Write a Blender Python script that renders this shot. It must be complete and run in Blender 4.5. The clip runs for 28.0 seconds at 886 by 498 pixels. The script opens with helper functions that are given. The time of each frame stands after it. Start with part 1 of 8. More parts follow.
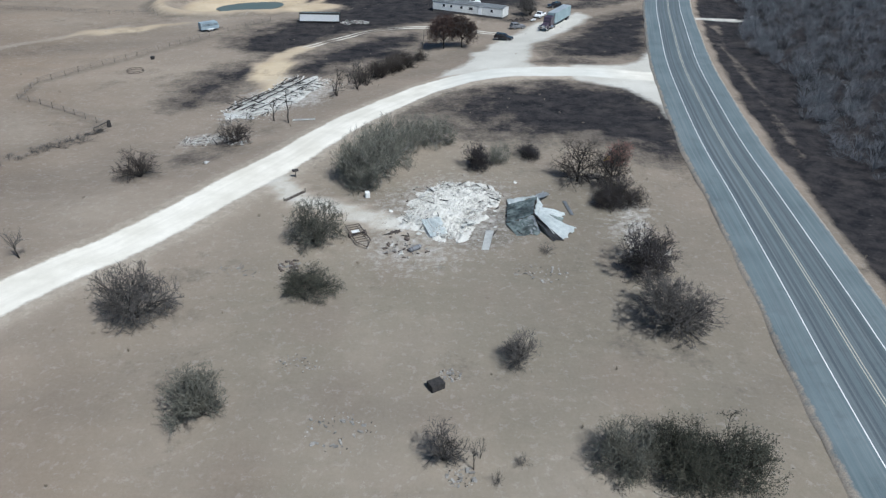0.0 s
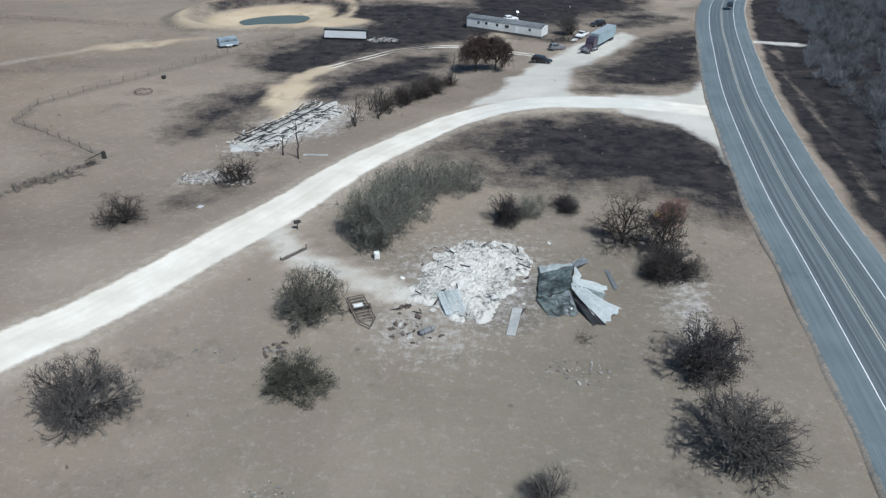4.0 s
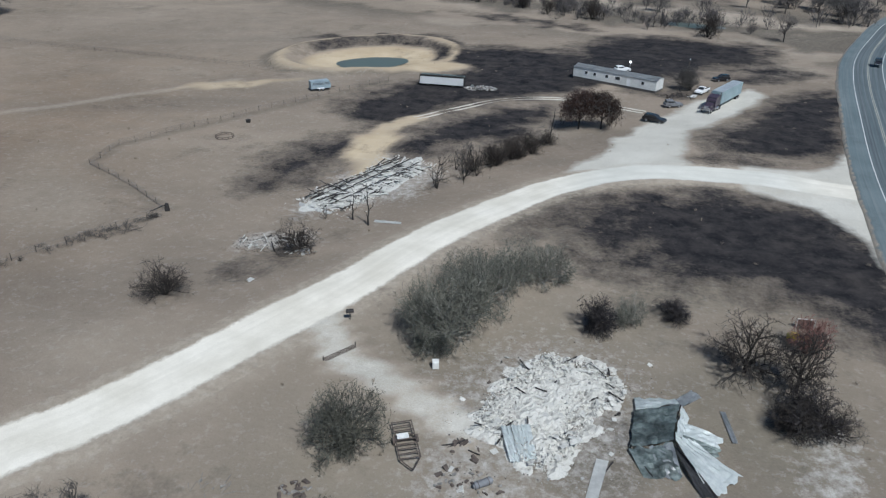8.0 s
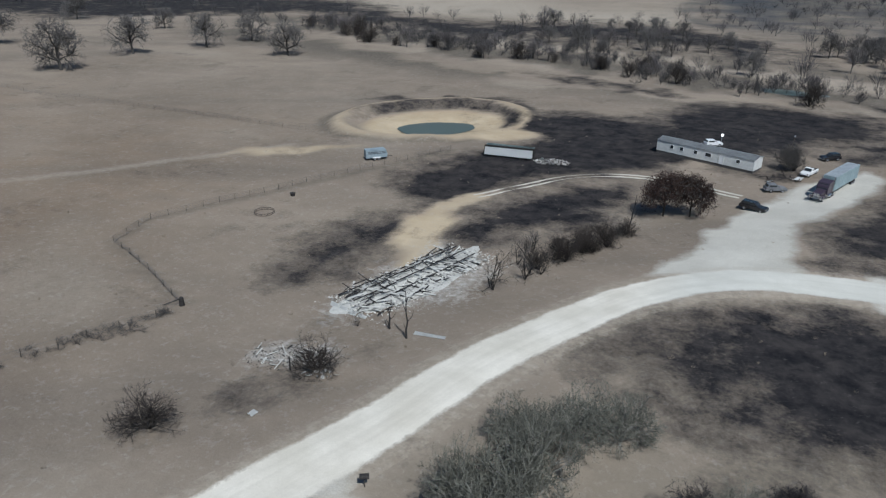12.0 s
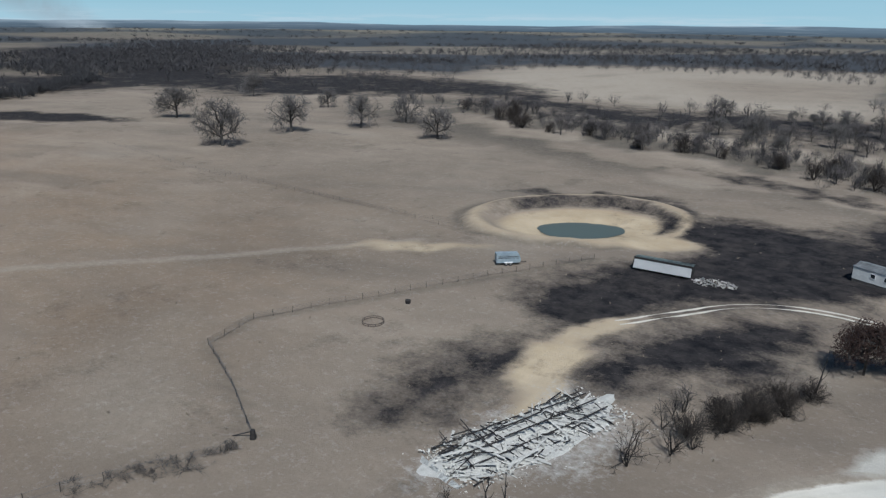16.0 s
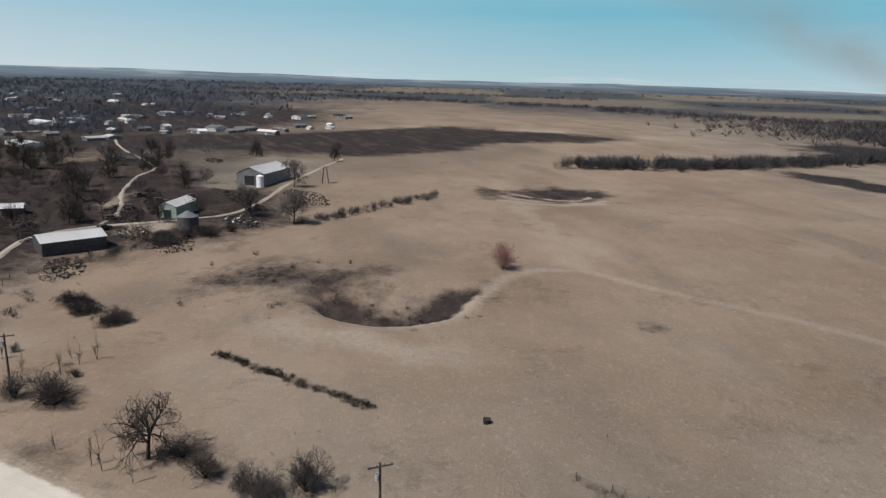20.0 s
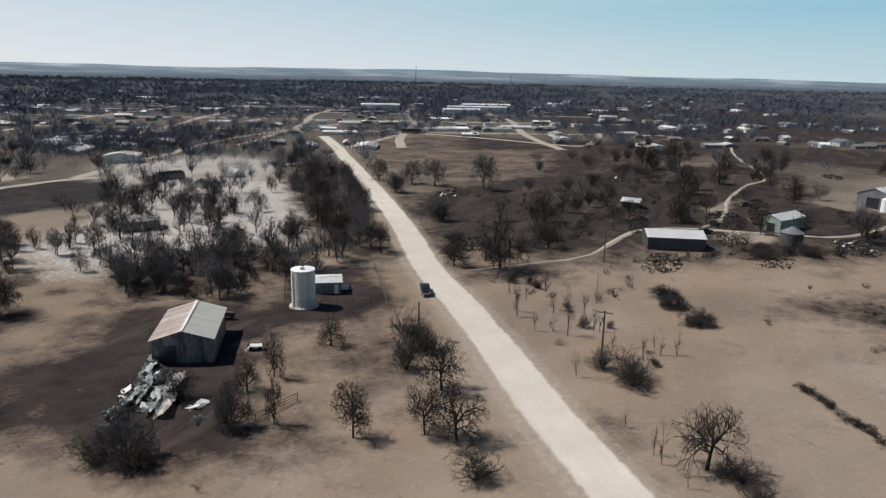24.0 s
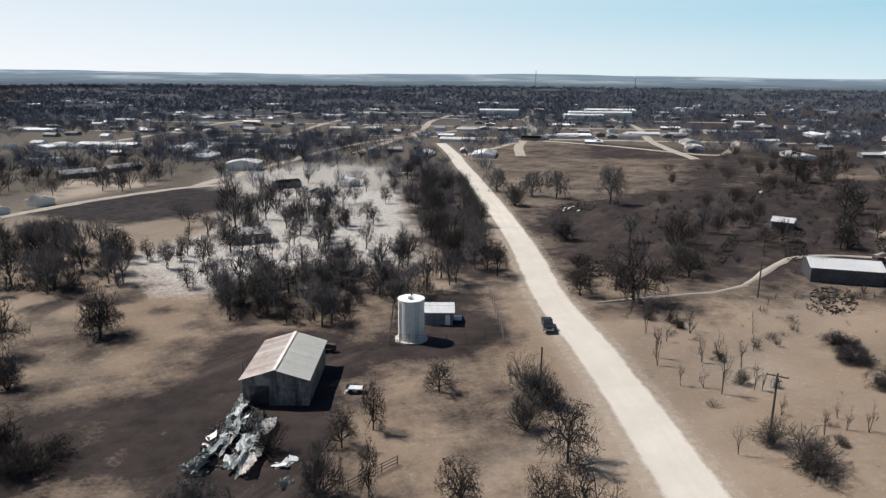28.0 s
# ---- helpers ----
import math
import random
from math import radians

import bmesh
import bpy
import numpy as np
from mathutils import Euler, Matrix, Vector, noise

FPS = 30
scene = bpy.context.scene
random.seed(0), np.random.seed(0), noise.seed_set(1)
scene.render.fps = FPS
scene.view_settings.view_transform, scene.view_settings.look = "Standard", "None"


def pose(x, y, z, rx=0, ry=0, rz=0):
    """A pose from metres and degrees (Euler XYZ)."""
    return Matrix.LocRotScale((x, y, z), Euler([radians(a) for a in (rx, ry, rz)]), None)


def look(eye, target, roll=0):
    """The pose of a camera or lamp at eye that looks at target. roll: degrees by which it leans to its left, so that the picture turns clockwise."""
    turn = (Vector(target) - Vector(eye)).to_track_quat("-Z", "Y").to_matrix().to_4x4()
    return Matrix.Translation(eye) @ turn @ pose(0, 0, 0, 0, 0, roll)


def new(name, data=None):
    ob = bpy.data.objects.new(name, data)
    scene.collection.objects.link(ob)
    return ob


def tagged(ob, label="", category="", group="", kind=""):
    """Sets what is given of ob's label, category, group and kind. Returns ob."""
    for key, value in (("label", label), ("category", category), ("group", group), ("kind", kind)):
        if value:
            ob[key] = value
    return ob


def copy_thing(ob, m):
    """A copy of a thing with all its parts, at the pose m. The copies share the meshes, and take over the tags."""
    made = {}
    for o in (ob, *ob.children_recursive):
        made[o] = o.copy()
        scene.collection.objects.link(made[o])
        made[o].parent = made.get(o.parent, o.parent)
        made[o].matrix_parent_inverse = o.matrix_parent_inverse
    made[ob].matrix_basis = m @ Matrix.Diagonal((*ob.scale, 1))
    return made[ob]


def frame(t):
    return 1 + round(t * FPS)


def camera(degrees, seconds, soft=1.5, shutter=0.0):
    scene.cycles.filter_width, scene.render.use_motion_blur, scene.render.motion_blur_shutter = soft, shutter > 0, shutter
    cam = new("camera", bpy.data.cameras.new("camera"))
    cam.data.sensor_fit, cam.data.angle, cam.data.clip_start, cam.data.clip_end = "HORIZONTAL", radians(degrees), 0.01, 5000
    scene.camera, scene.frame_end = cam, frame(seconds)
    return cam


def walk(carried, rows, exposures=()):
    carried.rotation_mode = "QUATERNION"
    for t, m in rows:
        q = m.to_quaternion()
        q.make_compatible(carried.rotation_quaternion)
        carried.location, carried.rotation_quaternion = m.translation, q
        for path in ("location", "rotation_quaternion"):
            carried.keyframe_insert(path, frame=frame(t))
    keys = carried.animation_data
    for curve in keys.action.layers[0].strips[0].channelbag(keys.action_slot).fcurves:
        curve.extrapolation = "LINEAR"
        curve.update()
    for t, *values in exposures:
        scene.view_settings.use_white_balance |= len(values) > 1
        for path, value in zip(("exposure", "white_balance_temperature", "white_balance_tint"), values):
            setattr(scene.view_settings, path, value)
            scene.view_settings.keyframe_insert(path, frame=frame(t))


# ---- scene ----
cam = camera(64.86, 28.0, soft=1.3)
PATH = [
    (0, (6.97, -3.32, 47.04), (6.424, 5.254, 41.920), 0.99),
    (0.5, (6.67, -1.17, 47.05), (6.133, 7.398, 41.927), 0.98),
    (1, (6.46, 0.94, 47.06), (5.924, 9.520, 41.944), 0.98),
    (1.5, (6.33, 3.08, 47.07), (5.794, 11.661, 41.957), 0.96),
    (2, (6.28, 5.25, 47.03), (5.751, 13.830, 41.930), 0.96),
    (2.5, (6.38, 7.38, 47.01), (5.788, 15.968, 41.913), 1.02),
    (3, (6.63, 9.53, 47.01), (5.889, 18.112, 41.922), 1.04),
    (3.5, (6.91, 11.71, 47.00), (6.055, 20.286, 41.926), 1.09),
    (5.5, (7.39, 20.35, 46.86), (5.736, 28.803, 41.788), 1.18),
    (6, (7.40, 22.60, 46.85), (5.582, 31.032, 41.790), 1.13),
    (6.5, (7.26, 24.78, 46.78), (5.337, 33.275, 41.864), 1.12),
    (7, (7.06, 26.95, 46.68), (4.957, 35.433, 41.828), 1.02),
    (7.5, (6.87, 29.19, 46.60), (4.609, 37.670, 41.802), 0.97),
    (8, (6.69, 31.56, 46.59), (4.274, 40.053, 41.893), 0.90),
    (8.5, (6.45, 33.89, 46.55), (3.860, 42.478, 42.126), 0.83),
    (9, (6.14, 36.13, 46.38), (3.293, 44.814, 42.331), 0.73),
    (9.5, (5.80, 38.43, 46.23), (2.887, 47.103, 42.197), 0.68),
    (10, (5.35, 40.80, 46.16), (2.351, 49.447, 42.132), 0.63),
    (10.5, (4.71, 43.39, 46.24), (1.605, 52.001, 42.203), 0.67),
    (11, (4.02, 46.12, 46.35), (0.765, 54.662, 42.291), 0.71),
    (11.5, (3.39, 48.91, 46.36), (0.046, 57.408, 42.295), 0.63),
    (13.5, (-0.56, 61.02, 47.03), (-5.222, 68.789, 42.806), 0.76),
    (14, (-1.37, 64.06, 47.20), (-6.605, 71.463, 42.966), 0.69),
    (14.5, (-2.10, 66.99, 47.37), (-7.357, 74.375, 43.144), 0.59),
    (15, (-2.81, 69.44, 47.55), (-8.156, 76.945, 43.666), 0.51),
    (15.5, (-3.15, 70.98, 47.56), (-8.651, 78.709, 44.409), 0.62),
    (16, (-3.29, 71.78, 47.37), (-8.779, 79.530, 44.243), 0.69),
    (16.5, (-3.57, 72.11, 46.95), (-10.167, 78.941, 43.823), 1.12),
    (17, (-3.72, 72.48, 46.62), (-11.115, 78.433, 43.490), 1.38),
    (17.5, (-3.85, 72.87, 46.51), (-11.881, 77.918, 43.363), 1.47),
    (18, (-4.01, 73.09, 46.45), (-12.667, 77.194, 43.582), 1.47),
    (18.5, (-4.00, 73.14, 46.29), (-13.203, 76.206, 43.863), 1.44),
    (19, (-3.98, 73.08, 46.11), (-13.500, 74.983, 43.724), 1.44),
    (19.5, (-4.09, 72.85, 45.93), (-13.793, 73.320, 43.536), 1.59),
    (20, (-4.36, 72.71, 45.78), (-14.010, 71.649, 43.388), 1.58),
    (20.5, (-4.71, 72.59, 45.58), (-14.133, 70.274, 43.177), 1.52),
    (21, (-4.98, 72.13, 45.39), (-14.071, 68.716, 42.982), 1.45),
    (21.5, (-5.38, 71.69, 45.20), (-13.989, 67.212, 42.790), 1.40),
    (22, (-5.63, 71.31, 45.07), (-13.775, 66.028, 42.663), 1.21),
    (22.5, (-5.86, 70.95, 44.94), (-13.538, 65.011, 42.531), 1.15),
    (24.5, (-6.82, 69.71, 44.72), (-11.956, 61.490, 42.259), 1.19),
    (25, (-7.19, 69.15, 44.63), (-11.872, 60.665, 42.156), 1.16),
    (25.5, (-7.96, 68.02, 44.56), (-12.442, 59.435, 42.082), 1.06),
    (26, (-8.95, 66.28, 44.49), (-13.362, 57.648, 42.029), 0.95),
    (26.5, (-10.17, 63.97, 44.46), (-14.503, 55.299, 42.015), 0.80),
    (27, (-11.53, 61.26, 44.51), (-15.833, 52.561, 42.084), 0.66),
    (27.5, (-13.02, 58.38, 44.73), (-17.350, 49.700, 42.312), 0.53),
    (28, (-14.63, 55.36, 44.99), (-19.002, 46.696, 42.585), 0.47),
]
EXPOSURES = [(0, 0.13, 5650, 5.5), (3, 0.11, 5650, 5.5), (8, -0.13, 5680, 5.6), (11, -0.27, 5700, 5.6), (15, -0.32, 5680, 5.4), (18, -0.26, 6060, 9), (21, -0.26, 6600, 12.5), (25, -0.12, 6460, 11.5), (28, 0.08, 6460, 11.5)]

walk(cam, [(t, look(eye, target, roll)) for t, eye, target, roll in PATH], EXPOSURES)


def S(a, b, x):
    """Smooth step from a to b."""
    u = np.clip((x - a) / (b - a), 0, 1)
    return u * u * (3 - 2 * u)


# ---- world and light ----
SUN_TO = Vector((0.69, -0.72, 0.0)).normalized()
SUN_EL = 54.0
world = bpy.data.worlds.new("world")
scene.world = world
world.use_nodes = True
wn, wl = world.node_tree.nodes, world.node_tree.links
sky = wn.new("ShaderNodeTexSky")
sky.sky_type, sky.sun_disc = "NISHITA", False
sky.sun_elevation, sky.sun_rotation = radians(SUN_EL), math.atan2(SUN_TO.x, SUN_TO.y)
sky.air_density, sky.dust_density, sky.ozone_density, sky.altitude = 1.0, 0.3, 3.0, 200
tint = wn.new("ShaderNodeMix")
tint.data_type, tint.blend_type = "RGBA", "MULTIPLY"
tint.inputs[0].default_value, tint.inputs[7].default_value = 1.0, (0.94, 0.98, 1.06, 1.0)
wl.new(sky.outputs[0], tint.inputs[6])
wl.new(tint.outputs[2], wn["Background"].inputs[0])
wn["Background"].inputs[1].default_value = 0.056
sun = new("sun", bpy.data.lights.new("sun", "SUN"))
sun.data.energy, sun.data.angle, sun.data.color = 5.0, radians(0.6), (1.0, 0.95, 0.89)
sun_dir = Vector((SUN_TO.x * math.cos(radians(SUN_EL)), SUN_TO.y * math.cos(radians(SUN_EL)), math.sin(radians(SUN_EL))))
sun.matrix_world = look(sun_dir * 500, (0, 0, 0))


# ---- materials ----
class Nodes:
    """A small wrapper to write node materials in few lines."""

    def __init__(self, name):
        self.m = bpy.data.materials.new(name)
        self.m.use_nodes = True
        self.n, self.l = self.m.node_tree.nodes, self.m.node_tree.links
        self.b = self.n["Principled BSDF"]
        self.co = self.n.new("ShaderNodeNewGeometry").outputs["Position"]

    def put(self, sock, val):
        if isinstance(val, bpy.types.NodeSocket):
            self.l.new(val, sock)
        elif isinstance(val, (tuple, list)):
            sock.default_value = (*val, 1.0) if len(val) == 3 and sock.type == "RGBA" else val
        else:
            sock.default_value = val

    def noise(self, scale, detail=4.0, rough=0.55, co=None, lo=0.35, hi=0.65):
        t = self.n.new("ShaderNodeTexNoise")
        t.inputs["Scale"].default_value, t.inputs["Detail"].default_value = scale, detail
        t.inputs["Roughness"].default_value = rough
        self.l.new(co or self.co, t.inputs["Vector"])
        return self.ramp(t.outputs[0], lo, hi)

    def ramp(self, v, lo, hi):
        r = self.n.new("ShaderNodeMapRange")
        r.inputs[1].default_value, r.inputs[2].default_value = lo, hi
        self.put(r.inputs[0], v)
        return r.outputs[0]

    def math(self, op, a, b=0.0):
        r = self.n.new("ShaderNodeMath")
        r.operation = op
        self.put(r.inputs[0], a)
        self.put(r.inputs[1], b)
        return r.outputs[0]

    def mix(self, f, a, b, mode="MIX"):
        r = self.n.new("ShaderNodeMix")
        r.data_type, r.blend_type = "RGBA", mode
        self.put(r.inputs[0], f)
        self.put(r.inputs[6], a)
        self.put(r.inputs[7], b)
        return r.outputs[2]

    def attr(self, name):
        a = self.n.new("ShaderNodeAttribute")
        a.attribute_name = name
        return a.outputs["Fac"]

    def rand(self):
        return self.n.new("ShaderNodeObjectInfo").outputs["Random"]

    def island(self):
        g = self.n.new("ShaderNodeNewGeometry")
        return g.outputs["Random Per Island"]

    def stretched(self, sx, sy, sz, rz=0.0):
        m = self.n.new("ShaderNodeMapping")
        m.inputs["Scale"].default_value = (sx, sy, sz)
        m.inputs["Rotation"].default_value = (0, 0, rz)
        self.l.new(self.co, m.inputs[0])
        return m.outputs[0]

    def banded(self, sx, sy, ang):
        """Coordinates stretched into bands that run at an angle."""
        m = self.n.new("ShaderNodeMapping")
        m.vector_type = "TEXTURE"
        m.inputs["Scale"].default_value = (1 / sx, 1 / sy, 10.0)
        m.inputs["Rotation"].default_value = (0, 0, ang)
        self.l.new(self.co, m.inputs[0])
        return m.outputs[0]

    def bump(self, h, dist=0.05, strength=0.6):
        b = self.n.new("ShaderNodeBump")
        b.inputs["Distance"].default_value, b.inputs["Strength"].default_value = dist, strength
        self.put(b.inputs["Height"], h)
        self.l.new(b.outputs[0], self.b.inputs["Normal"])

    def done(self, color, rough=0.85, metal=0.0, spec=0.3):
        self.put(self.b.inputs["Base Color"], color)
        self.put(self.b.inputs["Roughness"], rough)
        self.put(self.b.inputs["Metallic"], metal)
        self.b.inputs["Specular IOR Level"].default_value = spec
        return self.m


def mat_simple(name, a, b, scale=1.5, rough=0.8, metal=0.0, fine=14.0, spec=0.3, byrand=0.0):
    """Two tones broken up by a coarse and a fine noise, with a little relief."""
    k = Nodes(name)
    f1, f2 = k.noise(scale, 4), k.noise(fine, 3)
    c = k.mix(k.math("MULTIPLY", k.math("ADD", f1, f2), 0.5), a, b)
    if byrand:
        c = k.mix(k.math("MULTIPLY", k.rand(), byrand), c, tuple(v * 0.35 for v in a))
    k.bump(f2, 0.02, 0.4)
    return k.done(c, rough, metal, spec)


def ground_color(k):
    """Colour and relief of the pasture: dry grass, bare earth, ash, soot with some painted shade, haze-tinted far woods
    and gravel, laid by the cover attributes.
    """
    big, mid = k.noise(0.016, 3, 0.5), k.noise(0.085, 5, 0.62)
    fine, tuft = k.noise(0.75, 6, 0.72), k.noise(2.4, 5, 0.75)
    grain = k.noise(6.0, 3, 0.7)
    c = k.mix(big, (0.202, 0.162, 0.124), (0.283, 0.232, 0.179))
    c = k.mix(k.attr("tan"), c, k.mix(big, (0.224, 0.157, 0.103), (0.330, 0.243, 0.167)))
    c = k.mix(k.attr("olive"), c, k.mix(mid, (0.186, 0.163, 0.122), (0.250, 0.222, 0.170)))
    c = k.mix(k.math("MULTIPLY", k.noise(0.034, 4, 0.6, lo=0.42, hi=0.66), 0.42), c, (0.322, 0.262, 0.205))
    c = k.mix(k.math("MULTIPLY", mid, 0.34), c, (0.170, 0.139, 0.110))
    c = k.mix(k.math("MULTIPLY", k.noise(0.26, 5, 0.7, lo=0.5, hi=0.70), 0.24), c, (0.355, 0.300, 0.235))
    sweep = k.noise(1.0, 5, 0.7, co=k.stretched(0.05, 0.22, 0.1, 0.62), lo=0.5, hi=0.7)
    c = k.mix(k.math("MULTIPLY", sweep, 0.16), c, (0.150, 0.126, 0.104))
    swale = k.noise(1.0, 4, 0.55, co=k.banded(0.010, 0.034, 0.38), lo=0.52, hi=0.68)
    c = k.mix(k.math("MULTIPLY", swale, 0.48), c, (0.128, 0.108, 0.090))
    crest = k.noise(1.0, 4, 0.55, co=k.banded(0.014, 0.040, 0.30), lo=0.54, hi=0.70)
    c = k.mix(k.math("MULTIPLY", crest, 0.42), c, (0.345, 0.285, 0.222))
    c = k.mix(k.attr("pale"), c, k.mix(fine, (0.31, 0.264, 0.208), (0.42, 0.362, 0.290)))
    c = k.mix(k.attr("scrub"), c, k.mix(fine, (0.042, 0.039, 0.034), (0.100, 0.087, 0.071)))
    c = k.mix(k.attr("sand"), c, k.mix(mid, (0.43, 0.335, 0.215), (0.53, 0.43, 0.295)))
    c = k.mix(k.math("MULTIPLY", tuft, 0.15), c, (0.36, 0.312, 0.25))
    c = k.mix(k.math("MULTIPLY", k.noise(1.5, 5, 0.75, lo=0.6, hi=0.76), 0.2), c, (0.12, 0.099, 0.083))
    spots = k.noise(0.9, 6, 0.8, lo=0.40, hi=0.60)
    ash = k.ramp(k.math("ADD", k.attr("ash"), k.math("MULTIPLY", k.math("SUBTRACT", spots, 0.5), 0.6)), 0.15, 0.95)
    c = k.mix(ash, c, k.mix(fine, (0.31, 0.292, 0.262), (0.53, 0.507, 0.465)))
    # Dark floor of the far woods, with a blue haze cast painted in
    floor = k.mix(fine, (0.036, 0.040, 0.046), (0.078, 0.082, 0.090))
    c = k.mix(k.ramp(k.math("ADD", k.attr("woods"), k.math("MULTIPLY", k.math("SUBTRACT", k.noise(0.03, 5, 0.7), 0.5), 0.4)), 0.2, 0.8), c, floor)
    edge = k.noise(0.22, 7, 0.74, lo=0.3, hi=0.7)
    ragged = k.math("ADD", k.math("MULTIPLY", k.math("SUBTRACT", edge, 0.5), 0.26), k.math("MULTIPLY", k.math("SUBTRACT", k.noise(0.055, 5, 0.65), 0.5), 0.42))
    speck = k.math("MULTIPLY", k.math("SUBTRACT", k.noise(1.7, 6, 0.8), 0.5), 0.2)
    burn = k.ramp(k.math("ADD", k.attr("burn"), k.math("ADD", ragged, speck)), 0.14, 0.76)
    black = k.mix(k.noise(0.3, 5, 0.7), (0.011, 0.011, 0.013), (0.046, 0.041, 0.040))
    flecks = k.noise(1.0, 6, 0.8, co=k.banded(0.7, 1.3, 0.55), lo=0.585, hi=0.67)
    black = k.mix(k.math("MULTIPLY", flecks, 0.34), black, (0.175, 0.158, 0.14))
    black = k.mix(k.math("MULTIPLY", k.noise(0.075, 5, 0.65, lo=0.5, hi=0.68), 0.15), black, (0.095, 0.080, 0.066))
    black = k.mix(k.math("MULTIPLY", k.attr("tan"), 0.6), black, k.mix(mid, (0.028, 0.021, 0.018), (0.068, 0.050, 0.042)))
    drift = k.noise(1.0, 5, 0.65, co=k.banded(0.02, 0.11, 0.55), lo=0.52, hi=0.68)
    black = k.mix(k.math("MULTIPLY", k.math("MULTIPLY", drift, k.attr("tan")), 0.42), black, (0.185, 0.145, 0.118))
    c = k.mix(burn, c, black)
    stones = k.mix(k.math("MULTIPLY", k.math("ADD", grain, mid), 0.5), (0.40, 0.375, 0.325), (0.60, 0.575, 0.51))
    grav = k.ramp(k.math("ADD", k.attr("gravel"), k.math("MULTIPLY", k.math("SUBTRACT", edge, 0.5), 0.5)), 0.25, 0.85)
    c = k.mix(grav, c, stones)
    return c, k.math("ADD", k.math("ADD", tuft, grain), k.math("MULTIPLY", k.noise(0.3, 4), 2.5))


def mat_ground():
    k = Nodes("pasture")
    c, relief = ground_color(k)
    k.bump(relief, 0.13, 0.36)
    return k.done(c, 0.95, 0, 0.1)


def along_road(k, sx, sy):
    """Road coordinates: across and along the strip."""
    v = k.n.new("ShaderNodeCombineXYZ")
    k.put(v.inputs[0], k.math("MULTIPLY", k.attr("off"), sx))
    k.put(v.inputs[1], k.math("MULTIPLY", k.attr("run"), sy))
    return v.outputs[0]


def mat_gravel():
    """The caliche road: packed pale lanes with wheel streaks, loose stone at its sides running out into the grass."""
    k = Nodes("caliche_gravel")
    a, b = k.noise(0.15, 4), k.noise(3.5, 4, 0.7)
    c = k.mix(a, (0.63, 0.588, 0.50), (0.76, 0.715, 0.625))
    c = k.mix(k.math("MULTIPLY", b, 0.1), c, (0.42, 0.385, 0.32))
    streak = k.noise(1.0, 5, 0.65, co=along_road(k, 0.7, 0.03), lo=0.42, hi=0.7)
    c = k.mix(k.math("MULTIPLY", streak, 0.3), c, (0.43, 0.39, 0.325))
    c = k.mix(k.math("MULTIPLY", k.noise(0.5, 5, 0.7), 0.12), c, (0.36, 0.325, 0.265))
    c = k.mix(k.attr("worn"), c, (0.40, 0.435, 0.425))
    c = k.mix(k.math("MULTIPLY", k.attr("tan"), 0.65), c, (0.47, 0.43, 0.375))
    grass, relief = ground_color(k)
    grass = k.mix(k.math("MULTIPLY", k.noise(0.8, 5, 0.75, lo=0.45, hi=0.62), 0.35), grass, (0.46, 0.41, 0.33))
    out = k.math("ABSOLUTE", k.math("ADD", k.attr("off"), 0.55))
    rag = k.math("ADD", k.math("MULTIPLY", k.math("SUBTRACT", k.noise(0.35, 6, 0.75), 0.5), 0.5), k.math("MULTIPLY", k.math("SUBTRACT", k.noise(2.6, 5, 0.8), 0.5), 0.2))
    verge = k.ramp(k.math("ADD", out, rag), 3.25, 3.85)
    c = k.mix(verge, c, grass)
    k.bump(k.math("MULTIPLY", relief, k.math("ADD", k.math("MULTIPLY", verge, 0.8), 0.2)), 0.13, 0.36)
    return k.done(c, 0.95, 0, 0.1)


def mat_slab():
    k = Nodes("pale_concrete")
    a, b = k.noise(0.4, 4), k.noise(4.0, 4, 0.7)
    c = k.mix(a, (0.50, 0.47, 0.40), (0.64, 0.60, 0.52))
    c = k.mix(k.math("MULTIPLY", b, 0.3), c, (0.40, 0.37, 0.31))
    k.bump(b, 0.03, 0.4)
    return k.done(c, 0.95, 0, 0.1)


def mat_asphalt():
    """Weathered chip seal: dark wheel paths, pale lengthwise streaks, oil and patches, loose gravel at the rims."""
    k = Nodes("weathered_asphalt")
    a, b = k.noise(0.12, 4), k.noise(5.0, 4, 0.7)
    c = k.mix(a, (0.086, 0.119, 0.127), (0.124, 0.159, 0.167))
    c = k.mix(k.math("MULTIPLY", k.attr("worn"), 0.85), c, (0.045, 0.058, 0.067))
    for sx, sy, hi, amount, tone in ((2.6, 0.012, 0.62, 0.5, (0.20, 0.222, 0.222)), (1.3, 0.05, 0.66, 0.34, (0.052, 0.064, 0.072)), (5.0, 0.03, 0.64, 0.3, (0.17, 0.19, 0.19))):
        c = k.mix(k.math("MULTIPLY", k.noise(1.0, 5, 0.7, co=along_road(k, sx, sy), lo=0.46, hi=hi), amount), c, tone)
    c = k.mix(k.math("MULTIPLY", k.noise(0.35, 5, 0.7, lo=0.54, hi=0.7), 0.3), c, (0.05, 0.058, 0.062))
    c = k.mix(k.math("MULTIPLY", b, 0.25), c, (0.15, 0.16, 0.17))
    rim = k.math("ADD", k.attr("rim"), k.math("MULTIPLY", k.math("SUBTRACT", k.noise(0.7, 5, 0.75), 0.5), 0.7))
    c = k.mix(k.ramp(rim, 0.35, 0.85), c, k.mix(b, (0.24, 0.20, 0.16), (0.36, 0.32, 0.26)))
    k.bump(b, 0.01, 0.3)
    return k.done(c, 0.85, 0, 0.3)


